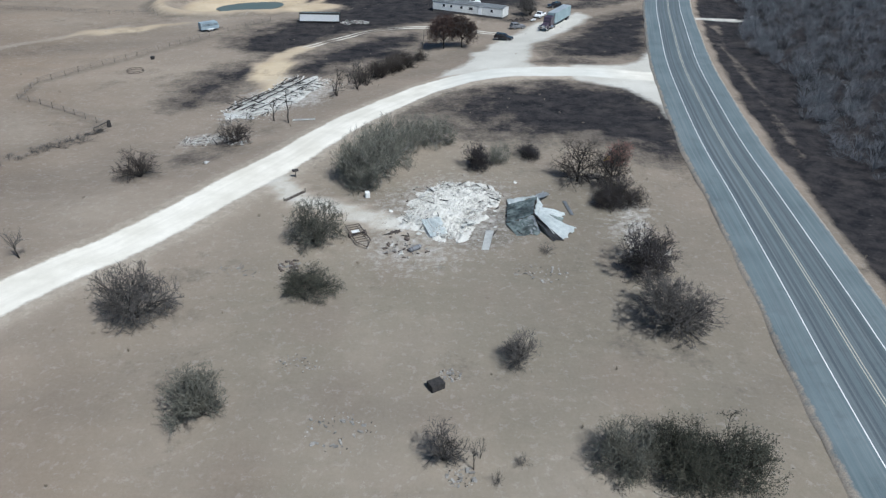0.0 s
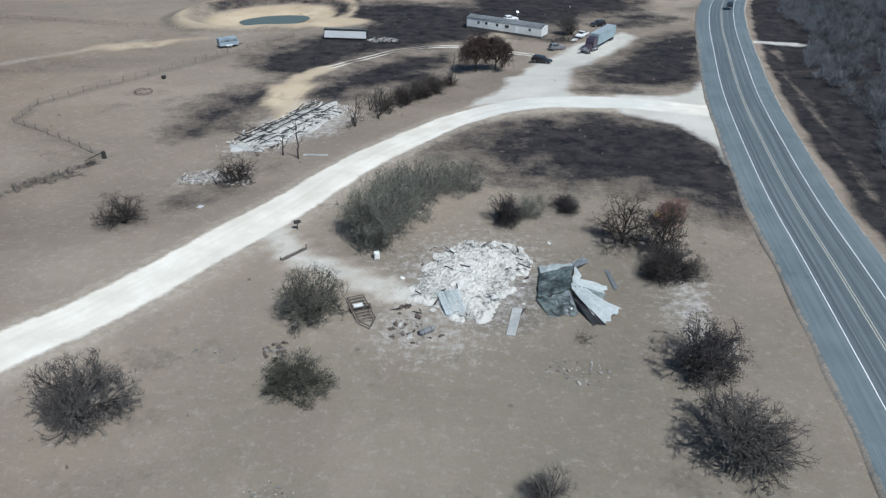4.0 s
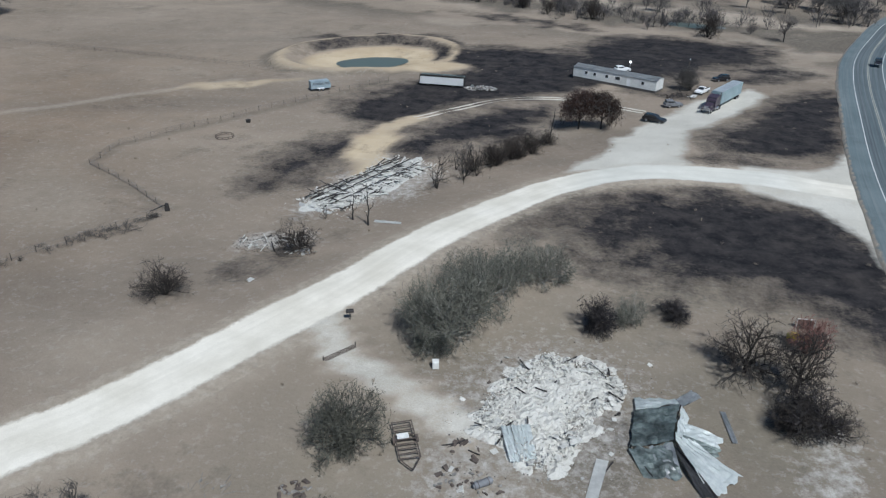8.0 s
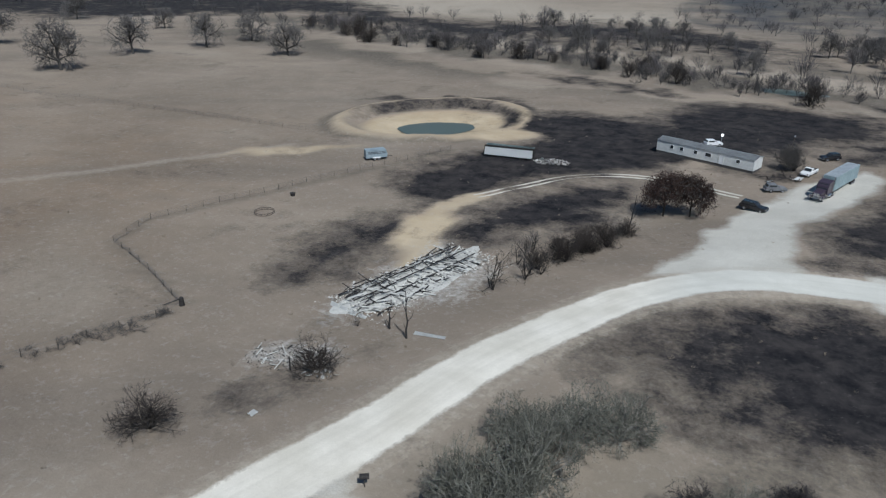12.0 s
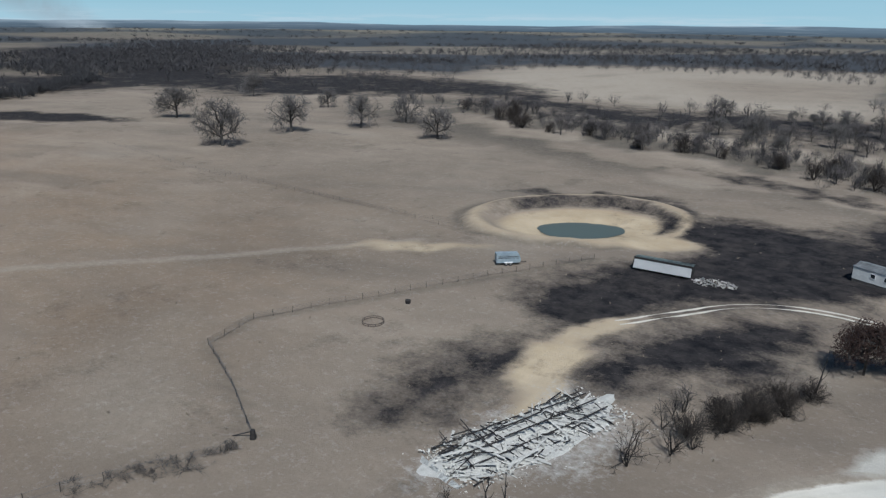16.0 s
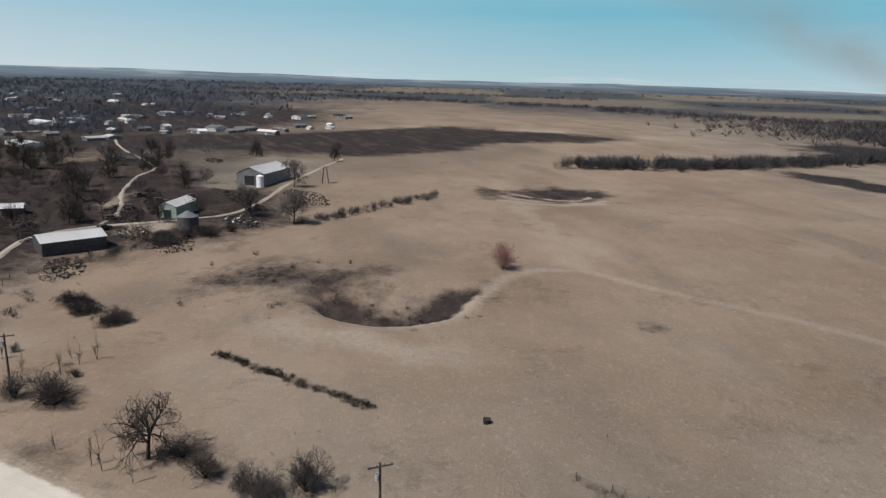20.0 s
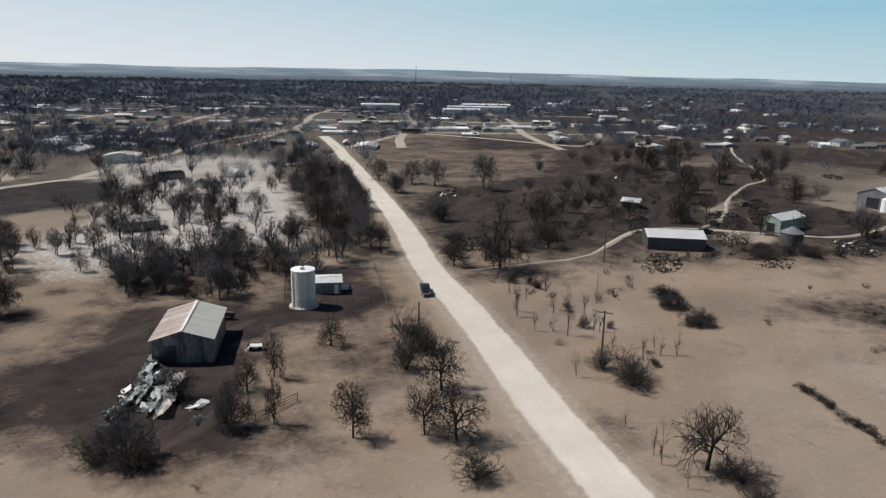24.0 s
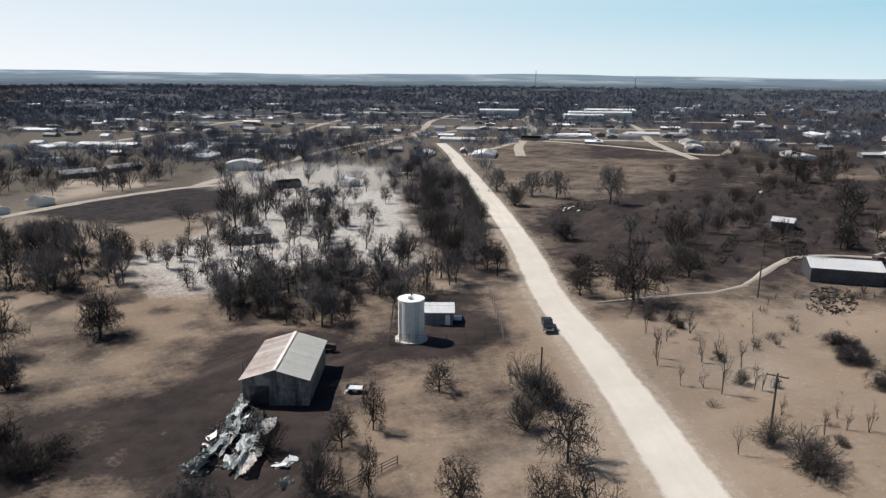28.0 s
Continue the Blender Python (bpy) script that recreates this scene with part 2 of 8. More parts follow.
M_GROUND, M_GRAVEL, M_ASPHALT, M_SLAB = mat_ground(), mat_gravel(), mat_asphalt(), mat_slab()
M_WHITE = mat_simple("road_paint", (0.62, 0.62, 0.60), (0.75, 0.75, 0.72), 2.0, 0.7)
M_YELLOW = mat_simple("faded_yellow_paint", (0.36, 0.345, 0.28), (0.43, 0.41, 0.34), 2.0, 0.7)
M_WATER = Nodes("pond_water")
M_WATER.bump(M_WATER.noise(1.2, 3), 0.03, 0.15)
M_WATER = M_WATER.done((0.085, 0.105, 0.092), 0.4, 0, 0.25)


# ---- ground ----
def base_z(x, y):
    dx, dy = x + 24, y - 96
    n, u = -0.83 * dx + 0.56 * dy, 0.56 * dx + 0.83 * dy
    z = -2.8 * S(3, 38, n) * S(-55, 5, u) * (1 - 0.4 * S(90, 140, u)) * (1 - 0.6 * S(150, 320, n))
    return z + 42 * S(1500, 4700, np.hypot(x, y))


def ell(x, y, cx, cy, rx, ry, th, soft=0.35):
    """1 inside a turned ellipse, falling off at its rim."""
    c, s = math.cos(th), math.sin(th)
    u, v = (x - cx) * c + (y - cy) * s, -(x - cx) * s + (y - cy) * c
    return 1 - S(1 - soft, 1 + soft, np.hypot(u / rx, v / ry))


def along(x, y, pts, width, soft=1.5):
    """1 within width of a line through pts."""
    d = np.full(np.shape(x), 1e9)
    for (ax, ay), (bx, by) in zip(pts, pts[1:]):
        vx, vy = bx - ax, by - ay
        t = np.clip(((x - ax) * vx + (y - ay) * vy) / (vx * vx + vy * vy), 0, 1)
        d = np.minimum(d, np.hypot(x - ax - t * vx, y - ay - t * vy))
    return 1 - S(width, width + soft, d)


def poly_mask(x, y, pts, fall):
    """1 inside a polygon, fading over fall metres at its edge."""
    inside = np.zeros(np.shape(x), bool)
    for (ax, ay), (bx, by) in zip(pts, pts[1:] + pts[:1]):
        if ay != by:
            inside ^= ((ay > y) != (by > y)) & (x < (bx - ax) * (y - ay) / (by - ay) + ax)
    d = 1 - along(x, y, pts + pts[:1], 0.0, fall)
    return np.where(inside, 0.5 + 0.5 * d, 0.5 - 0.5 * d)


BLACK_WEDGE = [(4, 134), (11, 143), (22, 149), (34, 148), (41, 143), (44, 127), (44, 108), (38, 111), (29, 116), (20, 117), (15, 118), (10, 123)]
YARD = [(-132, -128), (-121, -96), (-112, -66), (-127, -60), (-144, -54), (-173, -56), (-201, -52), (-323, -128), (-302, -159), (-238, -165), (-197, -159), (-161, -154)]
YARD_N = [(-150, -52), (-166, -55), (-178, -40), (-207, -7), (-218, 4), (-269, -21), (-319, -85), (-294, -161)]
TOWN_DARK = [(-452, -330), (-438, -275), (-468, -213), (-542, -153), (-686, -131), (-894, -194), (-1013, -454), (-1000, -716), (-600, -560)]
BAND_DARK = [(-262, -262), (-328, -352), (-356, -292), (-436, -248), (-362, -192), (-308, -236)]
EAST_SCORCH = [(6, -52), (-3, -49), (-11, -50), (-20, -52), (-17, -26), (-8, -22), (0, -21), (4, -27)]
BARNYARD = [(-9, -33), (-6, -45), (-11, -50), (-18, -50), (-23, -50), (-26, -64), (-34, -70), (-42, -64), (-56, -56), (-54, -44), (-44, -32), (-40, -22), (-36, -12), (-39, -6), (-37, -1), (-31, -1), (-24, -3), (-20, -7), (-17, -13), (-14, -18), (-10, -26)]
TANKYARD = [(-44, -48), (-57, -58), (-69, -78), (-90, -72), (-80, -44), (-66, -36), (-58, -40), (-52, -40)]
STRIP = [(4, -214), (-48, -246), (-69, -214), (-58, -191), (-22, -178), (1, -202)]
POND_BLACK = [(-60, 238), (-58, 248), (-44, 259), (-30, 260), (-9, 256), (-7, 236), (-10, 222), (-9, 217), (-8, 211), (-18, 210), (-20, 209), (-30, 202), (-38, 193), (-44, 183), (-50, 175), (-55, 177), (-59, 181), (-64, 190), (-57, 199), (-52, 210), (-45, 214), (-44, 228), (-55, 231)]
SAND_L = [(-58, 134), (-61, 146), (-60, 158), (-56, 165), (-52, 166), (-47, 163), (-45, 155), (-45, 148), (-52, 140)]
SAND_R = [(-43, 164), (-43, 172), (-39, 181), (-28, 196), (-19, 203), (-9, 206), (-9, 190), (-13, 175), (-24, 168), (-31, 160), (-38, 156)]
BEHIND = [(-16, 266), (1, 294), (44, 289), (41, 265), (17, 239), (12, 231), (-13, 239)]
BELT = [(-350, -200), (-440, -254), (-528, -119), (-669, -5), (-655, 45), (-608, 168), (-554, 126), (-521, 52), (-450, 30), (-400, -20), (-411, -114)]
# Dry hollow: its dark share paints the bank's shade along with soot
HOLLOW = [(-149, -4), (-162, 7), (-169, 14), (-165, 24), (-164, 41), (-149, 39), (-147, 47), (-148, 63), (-145, 67), (-131, 57), (-127, 50), (-135, 36), (-141, 18), (-138, 6)]
WEDGE_W = [(-8, 129), (-3, 138), (4, 142), (12, 142), (12, 128), (12, 112), (8, 112), (2, 121)]
ROADSIDE = [(-97, -46), (-120, -98), (-140, -142), (-168, -180), (-150, -140), (-128, -90), (-112, -56), (-123, -54), (-135, -43), (-118, -34)]
FIELD_EDGE = [(-196, -262), (-205, -300), (-300, -372), (-345, -262), (-400, -190), (-330, -130), (-230, -130), (-170, -190)]
ROADWOOD = [(-86, -74), (-94, -72), (-120, -128), (-150, -196), (-184, -272), (-160, -280), (-118, -180), (-94, -118)]
FARM_BAND = [(-348, -287), (-371, -202), (-441, -154), (-553, -65), (-414, -29), (-372, -71), (-367, -120), (-319, -159), (-304, -241)]
FARM_DARK = [(-345, -283), (-376, -206), (-328, -157), (-361, -130), (-330, -87), (-273, -50), (-250, -28), (-223, -8), (-184, -8), (-172, -26), (-151, -36), (-138, -43), (-120, -53)]
# Floor behind the barn: soot, and tree shadow painted with it
WOODFLOOR = [(-30, -74), (-48, -62), (-80, -74), (-92, -100), (-70, -106), (-36, -98)]
FIELD_DARK = [(-301, -369), (-322, -327), (-339, -284), (-359, -245), (-385, -196), (-345, -160), (-316, -231), (-291, -278), (-265, -319)]
PALE_FIELD = [(-367, 620), (-308, 573), (-214, 504), (-148, 492), (-94, 506), (-63, 508), (-31, 504), (-50, 925), (-261, 865), (-398, 739)]
NEAR_TREES = [(-56, -47), (-65, -47), (-70, -36), (-69, -21), (-63, -9), (-57, 2), (-50, -10), (-44, -26)]
NORTH_WOOD = [(-1030, 372), (-918, 502), (-1243, 886), (-864, 876), (-499, 560), (-549, 455), (-600, 380), (-680, 300)]
FAR_NORTH = [(-1300, 700), (-900, 520), (-480, 600), (-360, 640), (-420, 760), (-260, 890), (-50, 950), (-20, 520), (120, 430), (300, 700), (400, 1800), (-1300, 1800)]
NORTH_DARK = [(-470, 491), (-445, 546), (-367, 591), (-283, 545), (-209, 491), (-140, 486), (-60, 478), (20, 470), (30, 400), (-60, 400), (-140, 415), (-180, 433), (-226, 437), (-270, 453), (-309, 440), (-363, 404), (-454, 360), (-470, 268), (-640, 320), (-560, 440)]
ASHWOOD = [(-19, -128), (-43, -150), (-62, -188), (-81, -216), (-112, -221), (-124, -192), (-106, -150), (-93, -118), (-82, -94), (-63, -88), (-39, -92), (-26, -99)]
ASHTOWN = [(-52, -176), (-60, -240), (-74, -290), (-128, -306), (-158, -262), (-124, -206), (-106, -168), (-80, -160)]
FAR_BURN = [(-1160, 560), (-1000, 820), (-710, 640), (-470, 466), (-485, 368), (-500, 300), (-640, 420), (-760, 400), (-900, 480)]
FAR_STRIP = [(-1090, 890), (-620, 1330), (-130, 1800), (-104, 1500), (-600, 930), (-860, 765)]
BROWN_FIELD = [(-203, 712), (-49, 780), (-34, 585), (-120, 570)]
LAWN = [(5, -226), (4, -285), (-27, -304), (-36, -256)]
APRON = [(-6, 152), (-2, 161), (2, 173), (5, 186), (12, 198), (17, 205), (20, 212), (28, 220), (33, 228), (38, 222), (31, 207), (25, 195), (19, 186), (16, 175), (16, 167), (18, 160)]
MOUTH = [(26, 164.5), (36, 164.5), (42, 168), (45.5, 175), (48.5, 184), (50, 183), (47.6, 150), (46, 130), (42.8, 128), (41.5, 137), (36.5, 147.5), (26, 152)]
BURNT_FIELD = [(21, 165), (44, 172), (51, 188), (55, 206), (60, 226), (46, 224), (36, 212), (29, 196), (22, 180)]
POND = (-73.5, 231.5, 11.5, 7.6, 0.62)
FAR_POND = (-293.0, 82.0, 24.0, 20.0, 1.72)


def ground_z(x, y):
    """Height of the ground: gentle pasture, the pond's basin and berm, the dry hollows and a fine unevenness."""
    x, y = np.asarray(x, float), np.asarray(y, float)
    z = base_z(x, y)
    cx, cy, rx, ry, th = POND
    z = z + 2.3 * (ell(x, y, -77, 237.5, 30, 23, 0.72, 0.14) - ell(x, y, -76, 236, 25, 18, 0.72, 0.14)) * (1 - S(-70, -52, x) * (1 - S(245, 255, y)))
    z = z - 1.0 * ell(x, y, cx, cy, rx * 1.05, ry * 1.05, th, 0.3)
    u, v = x + 147, y - 46
    z = z - 3.4 * (1 - S(0.72, 1.02, np.hypot(u / 21, v / 19))) * S(-15, 11, 0.93 * u + 0.36 * v) - 1.2 * ell(x, y, *FAR_POND, 0.5)
    z = z + 1.0 * ell(x, y, -158, 45, 30, 16, 1.7, 0.6)
    near = 1 - S(250, 500, np.hypot(x + 60, y - 80))
    return z + near * 0.12 * (np.sin(x * 0.31 + 1.3 * np.sin(y * 0.17)) * np.sin(y * 0.27 + np.sin(x * 0.13)))


def gz(x, y):
    return float(ground_z(x, y))


ROAD_C = [(-229.4, -375.6), (-204.0, -308.0), (-188.6, -272.0), (-174.3, -236.0), (-149.8, -176.1), (-119.0, -104.6), (-98.2, -61.3),
          (-86.7, -31.4), (-77.5, -9.4), (-70.2, 7.1), (-57.4, 39.7), (-45.4, 63.4), (-39.2, 72.8), (-32.8, 86.2), (-24.9, 104.2),
          (-20.3, 117.3), (-13.8, 130.2), (-5.4, 143.8), (4.8, 152.9), (16.0, 156.7), (27.0, 158.1), (37.3, 157.0), (48.0, 156.0)]
HWY_C = [(46.0, -260.0), (46.4, -60.0), (47.0, 20.0), (47.5, 51.2), (48.2, 69.0), (49.1, 95.9), (49.6, 115.2), (51.3, 139.7),
         (54.1, 169.3), (59.2, 204.6), (64.3, 236.6), (72.0, 272.0), (84.0, 310.0), (104.0, 362.0), (150.0, 450.0), (240.0, 580.0), (420.0, 780.0)]
TRACK = [(-41.4, 146.0), (-43.0, 156.0), (-46.5, 166.0), (-47, 172), (-43, 181), (-36, 191), (-29, 200.5), (-20, 206.5), (-11, 208), (-2.0, 206.0), (8.0, 202.0)]
SIDE = [(-26.0, 94.0), (-21.0, 88.4), (-14.0, 85.6), (-4.6, 81.0)]


def cover(x, y):
    """What covers the ground at each place: shares of soot with some painted shade, sand, pale earth, ash, scrub,
    gravel, haze-tinted woods and dry grass.
    """
    rnd = np.random.RandomState(4)
    ph = rnd.rand(24, 3) * 6.28
    wob = sum(np.sin(x * (0.05 + 0.02 * a) * math.cos(a) + y * (0.05 + 0.02 * a) * math.sin(a) + ph[a, 0]) for a in range(9)) / 9

    def ripple(x):
        return sum(np.sin(x * (0.2 + 0.06 * a) * math.cos(a * 2) + y * (0.2 + 0.06 * a) * math.sin(a * 2) + ph[a, 1]) for a in range(9)) / 9
    wob2 = ripple(x)
    xw, yw = x + 6 * wob2, y + 6 * ripple(x - 12.6)
    burn = np.zeros_like(x)
    # The patch at (4, -48) is deepened partly to paint in lens falloff
    BURNS = [(7, 127, 12, 8, 0.6, .5), (-19, 226, 11, 16, 0.58, 1), (-51, 187, 11, 13, 0.58, .98), (-40, 308, 30, 7, -0.35, .6), (-86, 264, 26, 3.5, 0.35, .55), (-365, 236, 46, 15, 0.44, .95),
             (-58, -62, 16, 10, 0.4, .55), (-40, 105, 10, 5, 1.0, .35), (-298, 88, 15, 22, 0.2, .9), (-290, 62, 16, 9, 0.4, .5), (-281, 88, 6, 18, 0.2, .4), (-308, -277, 97, 30, 2.55, .6), (7.5, 84, 2.6, 4.5, 0.2, .42), (4, -48, 9, 26, 0.15, .62), (-1, -27, 9, 8, 0.3, .75), (-60, -26, 7, 9, 0.4, .5), (12, 221, 11, 8, 0.2, .55), (40, 246, 16, 12, 0.3, .6),
             (-8, -75, 12, 6, 0.3, .5), (-70, 20, 12, 6, 1.0, .3), (-136, 99, 4, 2.5, 0.5, .5)]
    xh, yh = xw * 0.5 + x * 0.5, yw * 0.5 + y * 0.5
    for pts, k, fall in ((BLACK_WEDGE, 1.25, 11.0), (WEDGE_W, 0.8, 9.0), (BURNT_FIELD, 0.95, 8.0), (YARD, 1.0, 14.0), (YARD_N, 0.92, 16.0), (EAST_SCORCH, 0.95, 6.0), (TOWN_DARK, 0.95, 40.0), (BAND_DARK, 0.9, 14.0), (BARNYARD, 1.0, 7.0), (TANKYARD, 0.85, 5.0), (STRIP, 1.3, 7.0), (ROADSIDE, 0.62, 6.0), (ROADWOOD, 1.0, 7.0), (WOODFLOOR, 0.62, 8.0), (FARM_DARK, 0.8, 16.0), (FARM_BAND, 0.5, 26.0), (FIELD_DARK, 0.62, 22.0), (NEAR_TREES, 0.5, 8.0), (FAR_BURN, 0.95, 50.0), (FIELD_EDGE, 0.46, 14.0),
                         (POND_BLACK, 1.1, 10.0), (SAND_L, 0.98, 10.0), (SAND_R, 0.84, 9.0), (BEHIND, 1.1, 10.0), (BELT, 1.0, 12.0), (HOLLOW, 0.6, 9.0)):
        burn = np.maximum(burn, k * poly_mask(xh, yh, pts, fall))
    burn = np.maximum(burn, 0.82 * poly_mask(x + 22 * wob + 5 * wob2, y + 22 * np.sin(x * 0.03 + 2 * wob), NORTH_DARK, 24.0))
    for cx, cy, rx, ry, th, k in BURNS:
        burn = np.maximum(burn, k * ell(xw, yw, cx, cy, rx, ry, th, 0.4))
    east = np.interp(y, [p[1] for p in HWY_C], [p[0] for p in HWY_C])
    burn = np.maximum(burn, 1.15 * S(7.5, 9.5, x - east) * (1 - S(24, 30, x - east)) * S(-80, 20, y))
    burn = np.maximum(burn, 1.05 * S(20, 28, x - east) * (1 - S(420, 600, y)))
    xs2, ys2 = x + 1.5 * wob2, y + 1.5 * ripple(x - 9.0)
    sand = np.maximum(ell(xs2, ys2, -75, 234.5, 21, 15.5, 0.72, 0.12),
                      0.75 * ell(xw, yw, -98, 194, 14, 3.2, 0.72, 0.5))
    sand = np.maximum(sand, ell(xs2, ys2, -55, 230, 12, 6, 0.35, 0.25) * 0.95)
    ring = np.maximum(ell(xs2, ys2, -77, 237.5, 29.5, 22.5, 0.72, 0.06) - ell(xs2, ys2, -77, 237.5, 26.5, 19.5, 0.72, 0.06), 0)
    sand = np.maximum(sand, 0.75 * ring)
    sand = np.maximum(sand, along(x, y, TRACK[:5], 1.6, 1.8) * 0.8)
    sand = np.maximum(sand, ell(xw, yw, -45.5, 160, 4.6, 9, 0.1, 0.35))
    pale = 0.68 * along(x + 0.7 * wob2, y + 0.7 * wob, [(-138, 62), (-162, 70.5), (-172, 77), (-174.5, 88.5), (-165.6, 100), (-157, 111), (-149.5, 124), (-136.7, 146.5), (-124.2, 167.4), (-110.2, 184.6), (-100, 198.7)], 0.5, 2.0)
    pale = np.maximum(pale, 0.4 * along(xw, yw, [(-330, 60), (-250, 75), (-178, 90)], 1.6, 5.0))
    pale = np.maximum(pale, 0.6 * along(x + 0.8 * wob2, y, ROAD_C, 3.4, 4.5))
    pale = np.maximum(pale, 0.95 * poly_mask(x, y, PALE_FIELD, 12.0) * (1 - 0.75 * poly_mask(x, y, BROWN_FIELD, 30.0)))
    pale = np.maximum(pale, 1.0 * poly_mask(x, y, FAR_STRIP, 30.0) * S(-0.55, -0.1, wob))
    pale = np.maximum(pale, 1.0 * along(x, y, SIDE, 2.1, 0.8))
    pale = np.maximum(pale, 0.75 * along(x + 2 * wob2, y, [(-276, 66), (-270, 76), (-269, 90), (-275, 104)], 1.0, 3.0))
    pale = np.maximum(pale, 0.8 * poly_mask(x, y, LAWN, 8.0))
    pale = np.maximum(pale, 0.35 * S(0.2, 0.7, wob))
    pale = np.maximum(pale, 0.85 * along(x, y, [(-144, 63.5), (-138, 62), (-131, 57.5), (-127.5, 51), (-128, 44), (-134, 35)], 0.9, 2.6))
    for pts in ([(-308, -76), (-345, -80), (-334, -70), (-281, -46), (-263, -50)], [(-223, -73), (-261, -78), (-250, -70), (-220, -62)], [(-183, -41), (-193, -27), (-206, -30), (-206, -38), (-198, -47)], [(-272, -60), (-266, -40), (-286, -30), (-340, -28), (-374, -36), (-384, -70), (-347, -74), (-306, -66)]):
        pale = np.maximum(pale, 0.8 * poly_mask(xh, yh, pts, 6.0))
    pale = np.maximum(pale, 0.7 * ell(xw, yw, -118, 46, 5, 22, -0.25, 0.7))
    pale = np.maximum(pale, 0.55 * along(xw, yw, [(-190, 400), (-126, 366), (-46, 350), (30, 330), (60, 300)], 14.0, 20.0) * S(-0.3, 0.3, wob2))
    pale = np.maximum(pale, 0.7 * along(x, y, [(-160, 400), (-94, 384), (0, 362), (140, 330)], 22.0, 26.0) * S(0.15, 0.7, np.sin(0.10 * (y + 0.35 * x) + 3.0 * wob + 1.2 * wob2 + 3.0)))
    pale = np.maximum(pale, 0.8 * along(x, y, [(-600, -80), (-690, -12), (-676, 48), (-628, 176), (-640, 260)], 3.0, 10.0))
    for pts in ([(-287, 66), (-281, 76), (-276, 88), (-275, 98), (-283, 106)], [(-296, 70), (-289, 78), (-285, 88), (-286, 97), (-294, 101)]):
        pale = np.maximum(pale, 0.85 * along(x, y, pts, 0.7, 1.6) * S(-0.5, 0.0, wob2))
    ash = 1.15 * poly_mask(xh, yh, ASHWOOD, 9.0)
    ash = np.maximum(ash, 0.85 * poly_mask(xh, yh, ASHTOWN, 16.0))
    ash = np.maximum(ash, 0.5 * ell(x + 1.5 * wob2, y, 2.5, 86.5, 9.5, 10.5, 0, 0.7))
    ash = np.maximum(ash, 0.42 * ell(x + 4 * wob2, y + 4 * wob, -2.0, 74.5, 6.0, 5.0, 0, 0.8))
    ash = np.maximum(ash, 0.55 * along(x + 1.5 * wob2, y, [(29, 85), (28.4, 80), (29.5, 77)], 0.8, 2.6))
    ash = np.maximum(ash, 0.6 * ell(xw, yw, -38, 141, 8, 16, -0.33, 0.4))
    ash = np.maximum(ash, 0.5 * ell(xw, yw, 27, 88, 4, 7, 0, 0.6))
    ash = np.maximum(ash, 0.7 * ell(xw, yw, -43, 113, 5, 4, 0, 0.5))
    gravel = np.maximum(poly_mask(xh, yh, APRON, 2.0), poly_mask(x, y, MOUTH, 1.6))
    gravel = np.maximum(gravel, 0.72 * along(x + 0.3 * wob2, y, SIDE, 1.3, 1.4))
    gravel = np.maximum(gravel, 0.8 * along(x, y, [(64, 220), (71, 218), (80, 217.8)], 1.5, 1.2))
    burn = burn * (1 - 0.5 * along(x + 0.5 * wob2, y, [(72.2, 211.3), (67.4, 184.1), (66, 161), (63.6, 133.6), (61, 110)], 0.3, 1.9))
    # Darker arcs along the north sides of the pond berm
    burn = np.maximum(burn, 0.7 * np.clip(ell(xs2, ys2, -78, 239, 34, 26, 0.72, 0.08) - ell(xs2, ys2, -77, 237.5, 30, 23, 0.72, 0.06), 0, 1) * S(236, 250, y + 0.3 * x + 20))
    burn = np.maximum(burn, 0.62 * np.clip(ell(xs2, ys2, -77, 237, 26.5, 19.5, 0.72, 0.05) - ell(xs2, ys2, -75.5, 235, 22.5, 16.5, 0.72, 0.05), 0, 1) * S(226, 240, y + 0.4 * x + 35))
    burn = burn * (1 - 0.97 * np.clip(sand * 1.3, 0, 1))
    # Shade of the hollow's steep bank, painted as a dark band
    burn = np.maximum(burn, 0.9 * along(x + wob2, y + wob, [(-139.5, 36), (-134.5, 43), (-133.6, 52), (-141, 57.5), (-149, 60.5)], 2.6, 5.5))
    burn = burn * (1 - S(0.3, 0.7, pale) * (np.hypot(x, y) < 400))
    olive = 0.9 * ell(x + 5 * wob, y + 5 * wob2, 12, 55, 38, 58, 0.1, 0.6) * (1 - 0.6 * S(0.1, 0.5, wob2))
    scrub = 0.2 * ell(xw, yw, -5, 55, 45, 45, 0, 0.5) * S(-0.1, 0.5, wob2)
    # Broad darkening: scrub, and partly lens falloff put into the ground colour
    scrub = np.maximum(scrub, 0.30 * ell(x + 4 * wob2, y, 24, 74, 22, 30, 0.1, 0.7))
    scrub = np.maximum(scrub, 0.6 * ell(x + 2 * wob2, y, 8.2, 81.5, 5.5, 7.0, -0.5, 0.6))
    scrub = np.maximum(scrub, 0.12 * ell(x + 5 * wob2, y, -20, 52, 16, 26, 0.4, 0.7) * S(-0.4, 0.4, wob2))
    scrub = np.maximum(scrub, 0.5 * along(x, y, [(-66.3, 119.8), (-92.1, 132.6), (-94.5, 143.7), (-60.5, 210.5)], 0.5, 1.4))
    scrub = np.maximum(scrub, 0.18 * ell(xw, yw, -90, 95, 40, 60, 0.5, 0.6) * S(-0.3, 0.4, wob2))
    # Faint broad darkening of the west pasture, partly painted lens falloff
    scrub = np.maximum(scrub, 0.2 * ell(xw, yw, -130, 165, 70, 110, 0.4, 0.6))
